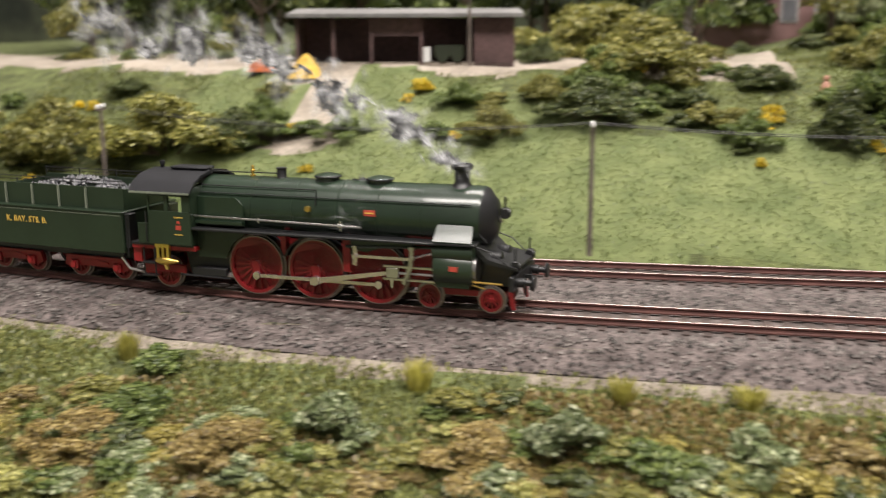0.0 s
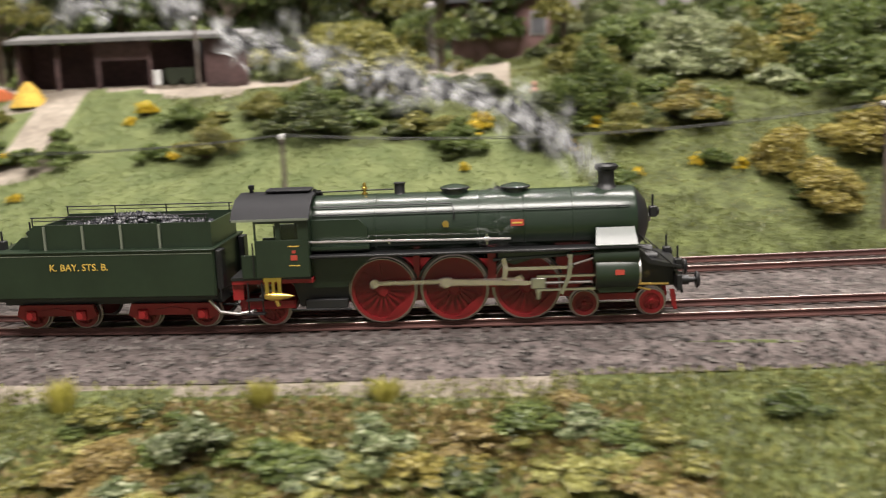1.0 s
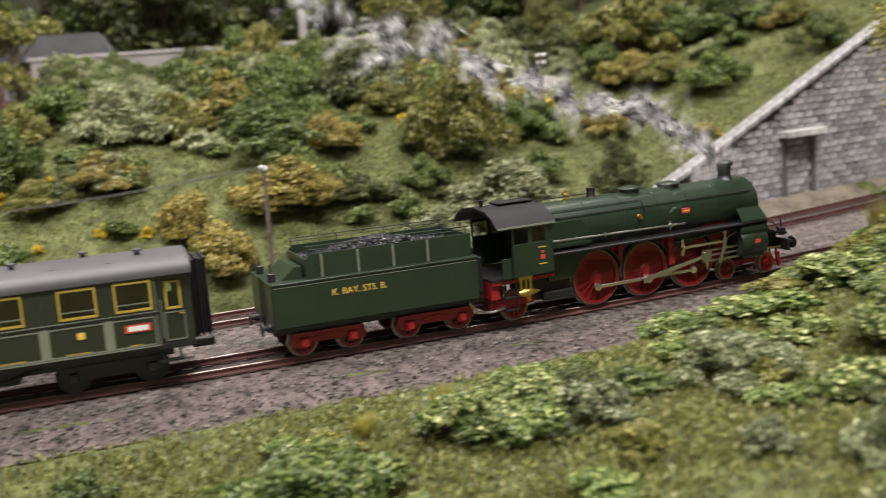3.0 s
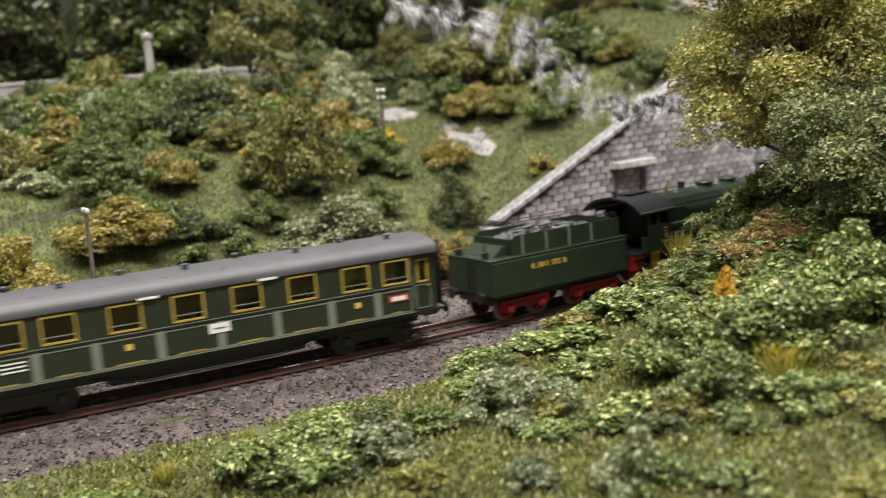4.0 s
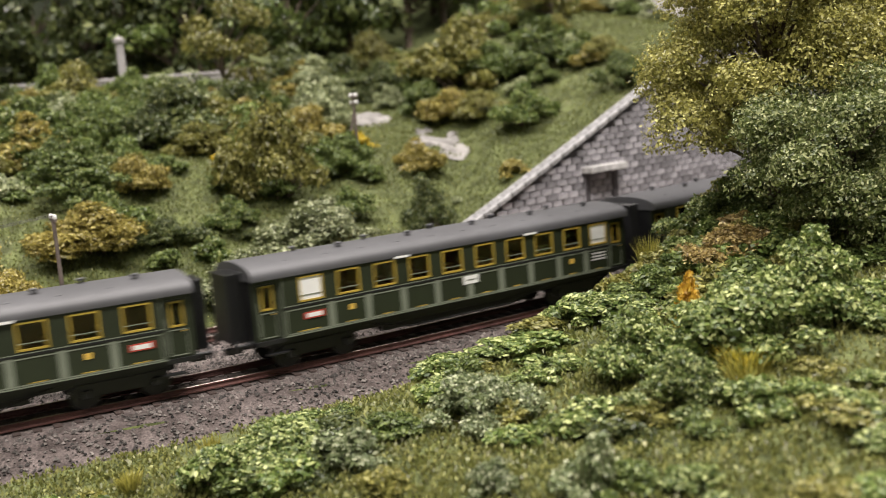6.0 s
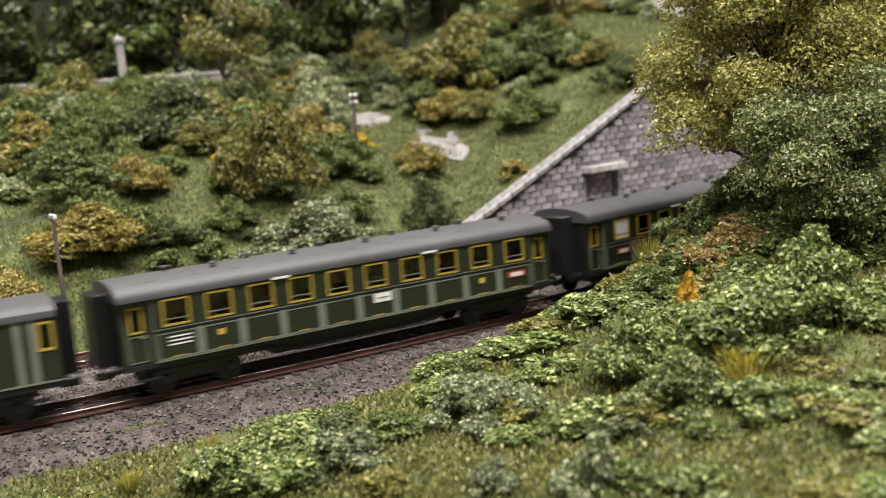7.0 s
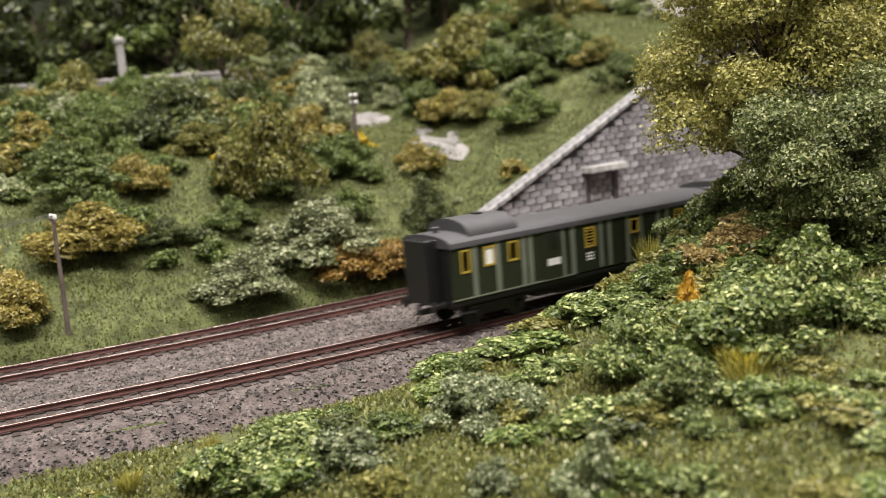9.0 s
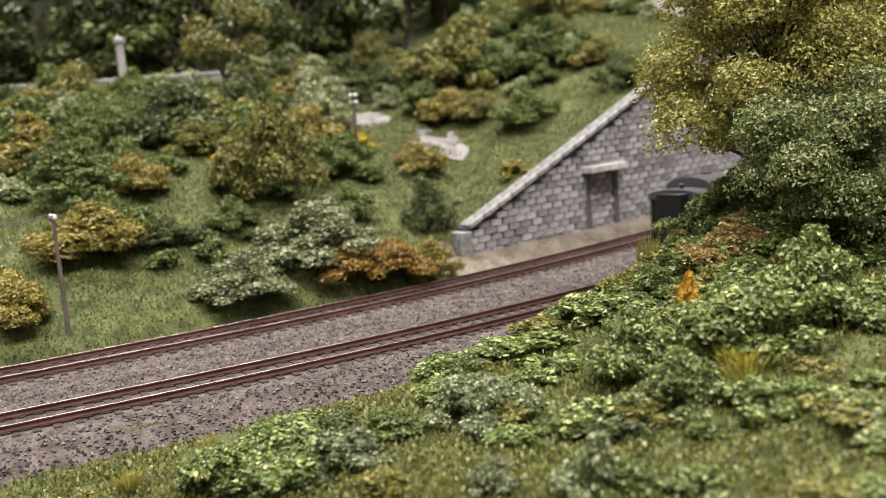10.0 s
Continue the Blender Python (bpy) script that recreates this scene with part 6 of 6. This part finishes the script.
def build_wall():
    wall = thing("wall_north", None, None, "grey block-stone retaining wall with pale sloping coping", "retaining wall", kind="structure")
    core = Shape()
    xs = [402 + k * 6.0 for k in range(42)]
    v = []
    for x in xs:
        px, py, a = wall_at(x)
        n = (-math.sin(radians(a)), math.cos(radians(a)))
        z = min(coping_z(x), 116.0)
        v += [(px + n[0] * 1.2, py + n[1] * 1.2, -8), (px + n[0] * 9, py + n[1] * 9, -8), (px + n[0] * 9, py + n[1] * 9, z), (px + n[0] * 1.2, py + n[1] * 1.2, z)]
    f = [(k * 4 + i, k * 4 + 4 + i, k * 4 + 4 + (i + 1) % 4, k * 4 + (i + 1) % 4) for k in range(len(xs) - 1) for i in range(4)]
    f += [(0, 1, 2, 3), tuple(range(len(v) - 1, len(v) - 5, -1))]
    core.add(v, f)
    part("wall_core", core, wall_core, wall, scale=MM)
    blocks = []
    for k in range(3):
        w = 9.0 - k * 0.4
        blocks.append(Shape().box(-w / 2, w / 2, -0.3, 2.5, -1.85, 1.85, 0.4).mesh("stone", wall_stone, MM))
    rng = np.random.default_rng(11)
    row = 0
    z = 3.6
    while z < 112:
        x = 406 + (4.7 if row % 2 else 0.0)
        while x < 715:
            if z + 2.2 < coping_z(x - 5) and not (499 < x < 541 and abs(z - 42) < 2.5):
                px, py, a = wall_at(x)
                deep = 0.5 if (506 < x < 530 and z < 40) else 0.0
                n = (-math.sin(radians(a)), math.cos(radians(a)))
                j = rng.uniform(-0.45, 0.35) + deep
                part("stone", blocks[int(rng.integers(0, 3))], None, wall, at=mmpose(px + n[0] * j, py + n[1] * j, z, 0, 0, a))
            x += 9.5
        z += 4.15
        row += 1
    # hood of the shallow niche; dark strips paint the shade at its jambs
    for x in (504.5, 532.0):
        px, py, a = wall_at(x)
        part("niche_shade_strip", Shape().box(-2.6, 2.6, -1.0, 3, 2, 40, 0.5), wall_core, wall, scale=MM, at=mmpose(px, py, 0, 0, 0, a))
    px, py, a = wall_at(520)
    part("niche_hood", Shape().box(-21, 16, -9, 3, 0, 4.2, 0.8), hood_stone, wall, "pale stone hood over a shallow niche", MM, mmpose(px, py, 40.5, 0, 0, a))
    for k in range(20):
        x = 403 + k * 11.2
        px, py, a = wall_at(x + 5.6)
        tilt = math.degrees(math.atan(0.422))
        part("coping", Shape().box(-6.05, 6.05, -2.6 - rng.uniform(0, 0.4), 6.5, -0.8, 1.8, 0.35), coping_stone, wall, scale=MM, at=mmpose(px, py, coping_z(x + 5.6), 0, 0, a) @ pose(0, 0, 0, 0, -tilt + rng.uniform(-0.5, 0.5), 0))
    px, py, a = wall_at(401)
    part("end_post", Shape().box(-4, 4, -2.5, 9, -9, 18, 0.8), coping_stone, wall, scale=MM, at=mmpose(px, py, 0, 0, 0, a))
    part("plinth", Shape().box(0, 208, -4, 0, -8, 1.6, 0.5), wall_core, wall, scale=MM, at=mmpose(*wall_at(396)[:2], 0, 0, 0, wall_at(500)[2]))
    return wall


build_wall()


def build_portal():
    """Tunnel mouth across both tracks, and the dark bore behind it."""
    s0 = float(np.interp(715, ARC_X, ARC_S))
    x, y, a = on_track(s0)
    far = spacing(715)
    c, r = far / 2, far / 2 + 27
    th = thing("tunnel_portal", None, None, "grey stone tunnel portal with a dark arched opening", "tunnel portal")
    th.matrix_basis = mmpose(x, y, 0, 0, 0, a)
    hole = [(c + r * math.cos(radians(q)), 14 + r * 0.78 * math.sin(radians(q))) for q in range(0, 181, 12)]
    left, right = -36.0, WALL_D + 6
    sh = Shape()
    # ring of quads from the arch to the outer edge
    outer = []
    for px, pz in hole:
        k = (px - c) / r
        outer.append((c + k * (right - c if k > 0 else c - left), 118.0))
    v, f = [], []
    n = len(hole)
    for dx in (0.0, 7.0):
        for (px, pz), (ox, oz) in zip(hole, outer):
            v += [(dx, px, pz), (dx, ox, oz)]
    m = 2 * n
    for k in range(n - 1):
        f += [(2 * k, 2 * k + 1, 2 * k + 3, 2 * k + 2), (m + 2 * k + 2, m + 2 * k + 3, m + 2 * k + 1, m + 2 * k), (2 * k, 2 * k + 2, m + 2 * k + 2, m + 2 * k)]
    sh.add(v, f)
    sh.box(0, 7, right, c + r, -8, 118) if right < c + r else sh.box(0, 7, c + r, right, -8, 118)
    sh.box(0, 7, left, c - r, -8, 118) if left < c - r else sh.box(0, 7, c - r - 8, c - r, -8, 30)
    part("portal_wall", sh, wall_stone, th, scale=MM)
    for k in range(n - 1):
        (p0, q0), (p1, q1) = hole[k], hole[k + 1]
        g = 1.12
        o0, o1 = (c + (p0 - c) * g, 14 + (q0 - 14) * g), (c + (p1 - c) * g, 14 + (q1 - 14) * g)
        vs = Shape().add([(-1.2, p0, q0), (-1.2, p1, q1), (-1.2, *o1), (-1.2, *o0), (4, p0, q0), (4, p1, q1), (4, *o1), (4, *o0)], [(0, 1, 2, 3), (7, 6, 5, 4), (0, 4, 5, 1), (1, 5, 6, 2), (2, 6, 7, 3), (3, 7, 4, 0)])
        part("arch_stone", vs, coping_stone, th, scale=MM)
    part("cornice", Shape().box(-3, 9, left, right, 116, 121, 0.8), coping_stone, th, scale=MM)
    bore = Shape()
    v = [(dx, c + (r + 1) * math.cos(radians(q)), 14 + (r * 0.78 + 1) * math.sin(radians(q))) for dx in (7.0, 620.0) for q in range(-24, 205, 12)]
    n = len(v) // 2
    bore.add(v, [(k, k + 1, n + k + 1, n + k) for k in range(n - 1)] + [tuple(range(n, 2 * n))])
    part("bore", bore, bore_black, th, "near-black tunnel bore", MM)
    return th


build_portal()

# ---- telegraph poles and their wires ----
def build_pole(x, y, z, h, arms=1, stay=False):
    po = thing("telegraph_pole", None, None, "weathered wooden telegraph pole with white insulators", "telegraph pole", group="telegraph poles")
    po.matrix_basis = mmpose(x, y, z, 0, 0, 8)
    part("pole", Shape().rod((0, 0, -4), (0, 0, h), 1.15, 10, 0.85), pole_wood, po, scale=MM)
    for k in range(arms):
        za = h - 2 - k * 4.5
        arm = part("cross_arm", Shape().box(-0.5, 0.5, -5, 5, za - 0.6, za + 0.6, 0.15), pole_wood, po, scale=MM)
        for q in (-4.2, -1.6, 1.6, 4.2):
            part("insulator", Shape().lathe([(0.3, za), (0.75, za + 0.6), (0.8, za + 1.6), (0.45, za + 2.4), (0, za + 2.6)], 10, (0, q, 0)), white_paint, arm, "white porcelain insulator", MM)
    if stay:
        part("stay_strut", Shape().rod((-11, 0, -4), (-0.5, 0, h * 0.75), 0.9, 8, 0.75), pole_wood, po, scale=MM)
    return po


POLES = ((-318, 118, land(-318, 118), 52), (-75, 87, land(-75, 87), 55), (178, 109, land(178, 109), 53))
for p in POLES:
    build_pole(*p)
build_pole(372, 240, land(372, 240), 46, 2, True)
build_pole(-162, 262, land(-162, 262), 40)
wire_mat = material("wire", (0.05, 0.05, 0.05), 0.6, 0.3)
wires = thing("telegraph_wire", None, None, "thin dark sagging telegraph wires between the poles", "wire")
for a, b in zip(POLES[:-1], POLES[1:]):
    for q in (-4.2, 4.2):
        pts = []
        for k in range(13):
            t = k / 12
            pts.append((a[0] + (b[0] - a[0]) * t, a[1] + q + (b[1] - a[1]) * t, (a[2] + a[3]) * (1 - t) + (b[2] + b[3]) * t - 26 * t * (1 - t)))
        part("wire", Shape().pipe(pts, 0.16, 5), wire_mat, wires, scale=MM)

# ---- the open shed in the yard ----
def build_shed():
    sh = thing("open_shed", None, None, "long dark wooden open-fronted shed with a flat grey roof", "shed")
    gx, gy = -203, 268
    sh.matrix_basis = mmpose(gx, gy, land(gx, gy) + 1, 0, 0, 12)
    L, H, Dp = 66, 27, 34
    part("back_wall", Shape().box(-L, L, Dp - 2, Dp, -6, H), shed_wood, sh, scale=MM)
    part("side_wall", Shape().box(-L, -L + 2, 0, Dp - 2, -6, H), shed_wood, sh, scale=MM)
    part("side_wall", Shape().box(L - 2, L, 0, Dp - 2, -6, H), shed_wood, sh, scale=MM)
    part("front_panel", Shape().box(L - 22, L - 2, 0, 1.5, -6, H), shed_wood, sh, "closed plank bay", MM)
    part("front_panel", Shape().box(-20, 10, 0, 1.5, 16, H), shed_wood, sh, scale=MM)
    part("floor", Shape().box(-L, L, 0, Dp, -7, 0.3), yard_dirt, sh, scale=MM)
    for x in (-L + 1, -43, -20, 10, 43, L - 1):
        part("post", Shape().box(x - 1, x + 1, -1, 1, -6, H), shed_wood, sh, scale=MM)
    part("roof", Shape().add([(-L - 4, -7, H), (L + 5, -7, H), (L + 5, Dp + 3, H + 4), (-L - 4, Dp + 3, H + 4), (-L - 4, -7, H + 2.2), (L + 5, -7, H + 2.2), (L + 5, Dp + 3, H + 6.2), (-L - 4, Dp + 3, H + 6.2)], [(3, 2, 1, 0), (4, 5, 6, 7), (0, 1, 5, 4), (1, 2, 6, 5), (2, 3, 7, 6), (3, 0, 4, 7)]), shed_roof, sh, "flat grey felt roof", MM)
    return sh


build_shed()
yard_z = land(-203, 268)
thing("handcart", Shape().box(-9, 9, -6, 6, 3, 10, 1.0).lathe([(0, -6.5), (3.4, -6.5), (3.4, -5.6), (0, -5.6)], 14, (-4, 0, 3.4), "y").lathe([(0, -6.5), (3.4, -6.5), (3.4, -5.6), (0, -5.6)], 14, (5, 0, 3.4), "y"), coach_green, "small green and white machine parked in the shed", "machine", at=mmpose(-178, 279, yard_z + 1.5, 0, 0, 12))
thing("machine_cab", Shape().box(-3, 3, -4, 4, 0, 9, 0.8), white_paint, "pale machine part in the shed", "machine", at=mmpose(-192, 276, yard_z + 1.5, 0, 0, 12))
thing("sand_cone", Shape().lathe([(11, -2), (8, 4), (4.5, 9), (1.5, 12), (0, 12.5)], 18), material("yellow_sand", (0.55, 0.36, 0.06), 0.95, 0, 0.2, 0.3, 900, bump=0.0004), "heap of yellow sand beside the shed", "heap", at=mmpose(-258, 246, land(-258, 246)))
thing("tarpaulin", Shape().prism([(-13, 0), (-10, 5), (-3, 8), (5, 7), (11, 4), (14, 0)], -6, 6), material("orange_tarp", (0.60, 0.16, 0.06), 0.6, 0, 0.2, 0.1, 300), "orange tarpaulin over a stack in the yard", "tarpaulin", at=mmpose(-288, 262, land(-288, 262) - 0.5, 0, 0, 12))
thing("garden_figure", Shape().lathe([(2.6, -1), (2.4, 3), (1.5, 5.5), (0.9, 6), (1.5, 7.2), (1.2, 8.6), (0, 9.2)], 12), material("garden_ornament", (0.50, 0.25, 0.18), 0.6, 0, 0.4, 0.1, 300), "small reddish garden ornament on bare ground", "ornament", at=mmpose(33, 226, land(33, 226)))

# ---- rocks on the slope ----
def build_rock(x, y, w, h, seed):
    rng = np.random.default_rng(seed)
    sh = Shape()
    n, m = 9, 16
    v = []
    for j in range(n):
        t = j / (n - 1) * 1.5
        for i in range(m):
            a = 6.283 * i / m
            q = 1 + 0.6 * noise.noise(Vector((math.cos(a) * 1.6 + seed, math.sin(a) * 1.6, t * 1.5)))
            r = math.cos(t) * q
            v.append((r * math.cos(a) * w / 2, r * math.sin(a) * w / 3, math.sin(t) * h * q - 3))
    sh.add(v, [(j * m + i, j * m + (i + 1) % m, (j + 1) * m + (i + 1) % m, (j + 1) * m + i) for j in range(n - 1) for i in range(m)] + [tuple(range((n - 1) * m, n * m))])
    return thing("rock", sh, rock_grey, "pale grey weathered rock outcrop in the grass", "rock", at=mmpose(x, y, land(x, y), 18, 0, 30), group="rocks", smooth=25)


for k, r in enumerate(((458, 276, 66, 5), (437, 366, 50, 6), (455, 322, 18, 6), (470, 300, 14, 5), (535, 290, 26, 5), (752, 440, 120, 16), (820, 500, 110, 20))):
    build_rock(*r, 30 + k)

# ---- far road with its kerb wall, building and posts above the slope ----
far_grey = material("far_render", (0.36, 0.34, 0.34), 0.9, 0, 0.15, 0.1, 60)
far_red = material("far_red_wall", (0.20, 0.115, 0.11), 0.9, 0, 0.2, 0.1, 60)
slate = material("slate", (0.10, 0.10, 0.11), 0.7, 0, 0.2, 0.1, 80)
thing("road_wall", Shape().box(-190, 190, -5, 5, -20, 14, 1.0).box(-192, 192, -6, 6, 14, 17, 0.8), far_grey, "long grey rendered road wall at the wood's edge", "wall", at=mmpose(250, 505, land(250, 505) + 8, 0, 0, -8))
house = thing("far_building", None, None, "low red-brown building with a dark roof among trees", "building")
house.matrix_basis = mmpose(48, 585, land(48, 585), 0, 0, -6)
part("wall", Shape().box(-75, 75, -28, 28, -10, 44), far_red, house, scale=MM)
part("roof", Shape().prism([(-82, 42), (82, 42), (70, 62), (-70, 62)], -34, 34), slate, house, scale=MM)
for x in (-52, -26, 0, 26, 52):
    wn = part("window", Shape().box(x - 7, x + 7, -29, -27.5, 12, 32), far_grey, house, scale=MM)
    part("pane", Shape().box(x - 5.5, x + 5.5, -29.6, -29.1, 13.5, 30.5), slate, wn, scale=MM)
for x, y, h in ((268, 462, 48), (-36, 420, 42)):
    thing("white_post", Shape().lathe([(4.5, -6), (4.2, 8), (3.4, 10), (3.1, h), (4.4, h + 1), (4.4, h + 4), (0, h + 6)], 14), far_grey, "pale grey stone gate post beside the road", "post", at=mmpose(x, y, land(x, y)), group="posts")

# ---- the room round the layout ----
plaster = material("room_plaster", (0.30, 0.30, 0.29), 0.9, 0, 0.08, 0.05, 8)
painted_back = material("painted_backdrop", (0.030, 0.040, 0.022), 0.95, 0, 0.5, 0.3, 40, color2=(0.075, 0.085, 0.045))
carpet = material("room_floor", (0.12, 0.11, 0.10), 0.9, 0, 0.1, 0.1, 30)
thing("backdrop", Shape().box(-2300, 2600, 0, 20, -300, 900), painted_back, "dark painted woodland backdrop behind the layout", "backdrop", at=mmpose(0, 1500, 0), kind="structure")
for nm, b in (("wall_south", (-2600, 2900, -2200, -2150, -1000, 2000)), ("wall_west", (-2650, -2600, -2200, 1700, -1000, 2000)), ("wall_east", (2900, 2950, -2200, 1700, -1000, 2000)), ("wall_far", (-2600, 2900, 1700, 1750, -1000, 2000))):
    thing(nm, Shape().box(*b), plaster, "plain painted wall of the hall", "wall", kind="structure")
thing("floor", Shape().box(-2650, 2950, -2200, 1750, -1020, -1000), carpet, "plain dark hall floor", "floor", kind="structure")
thing("ceiling", Shape().box(-2650, 2950, -2200, 1750, 2000, 2020), plaster, "plain hall ceiling", "ceiling", kind="structure")

# ---- smoke: thin curled wisps that leave the chimney one after another ----
smoke_mat = bpy.data.materials.new("smoke")
smoke_mat.use_nodes = True
_nt = smoke_mat.node_tree
_df = _nt.nodes["Principled BSDF"]
_df.inputs["Base Color"].default_value = (0.95, 0.96, 0.97, 1)
_df.inputs["Roughness"].default_value = 1.0
_df.inputs["Specular IOR Level"].default_value = 0.0
_tl = _nt.nodes.new("ShaderNodeBsdfTranslucent")
_tl.inputs["Color"].default_value = (0.95, 0.96, 0.97, 1)
_both = _nt.nodes.new("ShaderNodeMixShader")
_both.inputs[0].default_value = 0.45
_tp = _nt.nodes.new("ShaderNodeBsdfTransparent")
_ns = _nt.nodes.new("ShaderNodeTexNoise")
_ns.inputs["Scale"].default_value = 190.0
_ns.inputs["Distortion"].default_value = 1.0
_ns.inputs["Detail"].default_value = 3.0
_tc = _nt.nodes.new("ShaderNodeTexCoord")
_mr = _nt.nodes.new("ShaderNodeMapRange")
_mr.inputs["From Min"].default_value, _mr.inputs["From Max"].default_value = 0.36, 0.72
_mr.inputs["To Min"].default_value, _mr.inputs["To Max"].default_value = 0.02, 0.68
_uv = _nt.nodes.new("ShaderNodeUVMap")
_gr = _nt.nodes.new("ShaderNodeTexGradient")
_gr.gradient_type = "QUADRATIC_SPHERE"
_nt.links.new(_uv.outputs["UV"], _gr.inputs["Vector"])
_mu = _nt.nodes.new("ShaderNodeMath")
_mu.operation = "MULTIPLY"
_nt.links.new(_mr.outputs["Result"], _mu.inputs[0])
_nt.links.new(_gr.outputs["Fac"], _mu.inputs[1])
_mix = _nt.nodes.new("ShaderNodeMixShader")
_nt.links.new(_tc.outputs["Object"], _ns.inputs["Vector"])
_nt.links.new(_ns.outputs["Fac"], _mr.inputs["Value"])
_nt.links.new(_mu.outputs[0], _mix.inputs[0])
_nt.links.new(_df.outputs[0], _both.inputs[1])
_nt.links.new(_tl.outputs[0], _both.inputs[2])
_nt.links.new(_tp.outputs[0], _mix.inputs[1])
_nt.links.new(_both.outputs[0], _mix.inputs[2])
_nt.links.new(_mix.outputs[0], _nt.nodes["Material Output"].inputs["Surface"])


def wisp_mesh(seed, size):
    """A loose puff: curved veils that thin out towards their edges."""
    rng = np.random.default_rng(seed)
    v, f, uv = [], [], []
    for _ in range(8):
        c = rng.normal(size=3) * size * np.array((0.75, 0.35, 0.35))
        m = Matrix.Rotation(rng.uniform(0, 6.28), 3, "X") @ Matrix.Rotation(rng.uniform(-0.5, 0.5), 3, "Y")
        ra, rb = size * rng.uniform(0.9, 1.4), size * rng.uniform(0.6, 1.0)
        bend = rng.uniform(0.15, 0.4) * size
        n = len(v)
        for j in range(5):
            for i in range(5):
                p, q = i / 2.0 - 1, j / 2.0 - 1
                w = m @ Vector((p * ra, q * rb, bend * (p * p + q * q + 0.6 * math.sin(2.5 * p + seed) * q)))
                v.append(((c[0] + w.x) * MM, (c[1] + w.y) * MM, (c[2] + w.z) * MM))
                uv.append((p, q))
        f += [(n + j * 5 + i, n + j * 5 + i + 1, n + j * 5 + i + 6, n + j * 5 + i + 5) for j in range(4) for i in range(4)]
    me = bpy.data.meshes.new("smoke_wisp")
    me.from_pydata(v, [], f)
    lay = me.uv_layers.new(name="UVMap")
    for lp in me.loops:
        lay.data[lp.index].uv = uv[lp.vertex_index]
    for p in me.polygons:
        p.use_smooth = True
    me.materials.append(smoke_mat)
    return me


WISPS = []
_small = [wisp_mesh(300 + k, 4.0) for k in range(4)]
_large = [wisp_mesh(320 + k, 6.0) for k in range(4)]
for k in range(230):
    te = -1.25 + k * 0.023
    ob = new("smoke_wisp", (_large if k % 3 == 0 else _small)[k % 4])
    ob.visible_shadow = False
    tagged(ob, "pale grey curl of smoke drifting from the chimney", "smoke", "smoke wisps")
    WISPS.append((ob, te, k))


def chimney(t):
    m = on_wheels(run(t), 24.0) if t >= 0 else on_wheels(run(0) + 158.5 * t, 24.0)
    return m @ Vector((4.36 * K, 0, 4.1 * K))


def smoke_motions():
    for ob, te, k in WISPS:
        rng = np.random.default_rng(500 + k)
        top = 46.0 * rng.uniform(0.85, 1.15) * (1 + 0.16 * math.sin(te * 9.0 + 0.6))
        side, fwd = rng.uniform(-7, 7), rng.uniform(4, 14)
        spin = rng.uniform(-60, 60, 3)
        s0 = rng.uniform(0, 360, 3)
        drift = rng.normal(size=3) * 9.0
        wob = rng.uniform(1, 4)
        ph = rng.uniform(0, 6.28)
        c = chimney(te)
        rows = []
        for q in range(101):
            t = q * 0.1
            a = t - te
            if a <= 0:
                p = on_wheels(run(t), 24.0) @ Vector((1.2 * K, 0, 2.5 * K))
            else:
                up = top * (1 - math.exp(-a * 120.0 / top)) + 5.0 * a + 70.0 * max(0.0, a - 0.8)
                lag = fwd * (1 - math.exp(-a * 3.0))
                sway = wob * min(a * 2, 1.0)
                late = max(0.0, a - 0.7)
                p = c + Vector(drift * late) * MM + Vector((lag + sway * math.sin(3.1 * a + ph), side * (1 - math.exp(-a * 1.2)) + sway * 0.5 * math.cos(2.3 * a + ph), up + sway * 0.6 * math.sin(4.0 * a + ph) - 2)) * MM
            rows.append((t, Matrix.Translation(p) @ pose(0, 0, 0, *(s0[i] + spin[i] * max(a, 0) for i in range(3)))))
        walk(ob, rows)


motions()
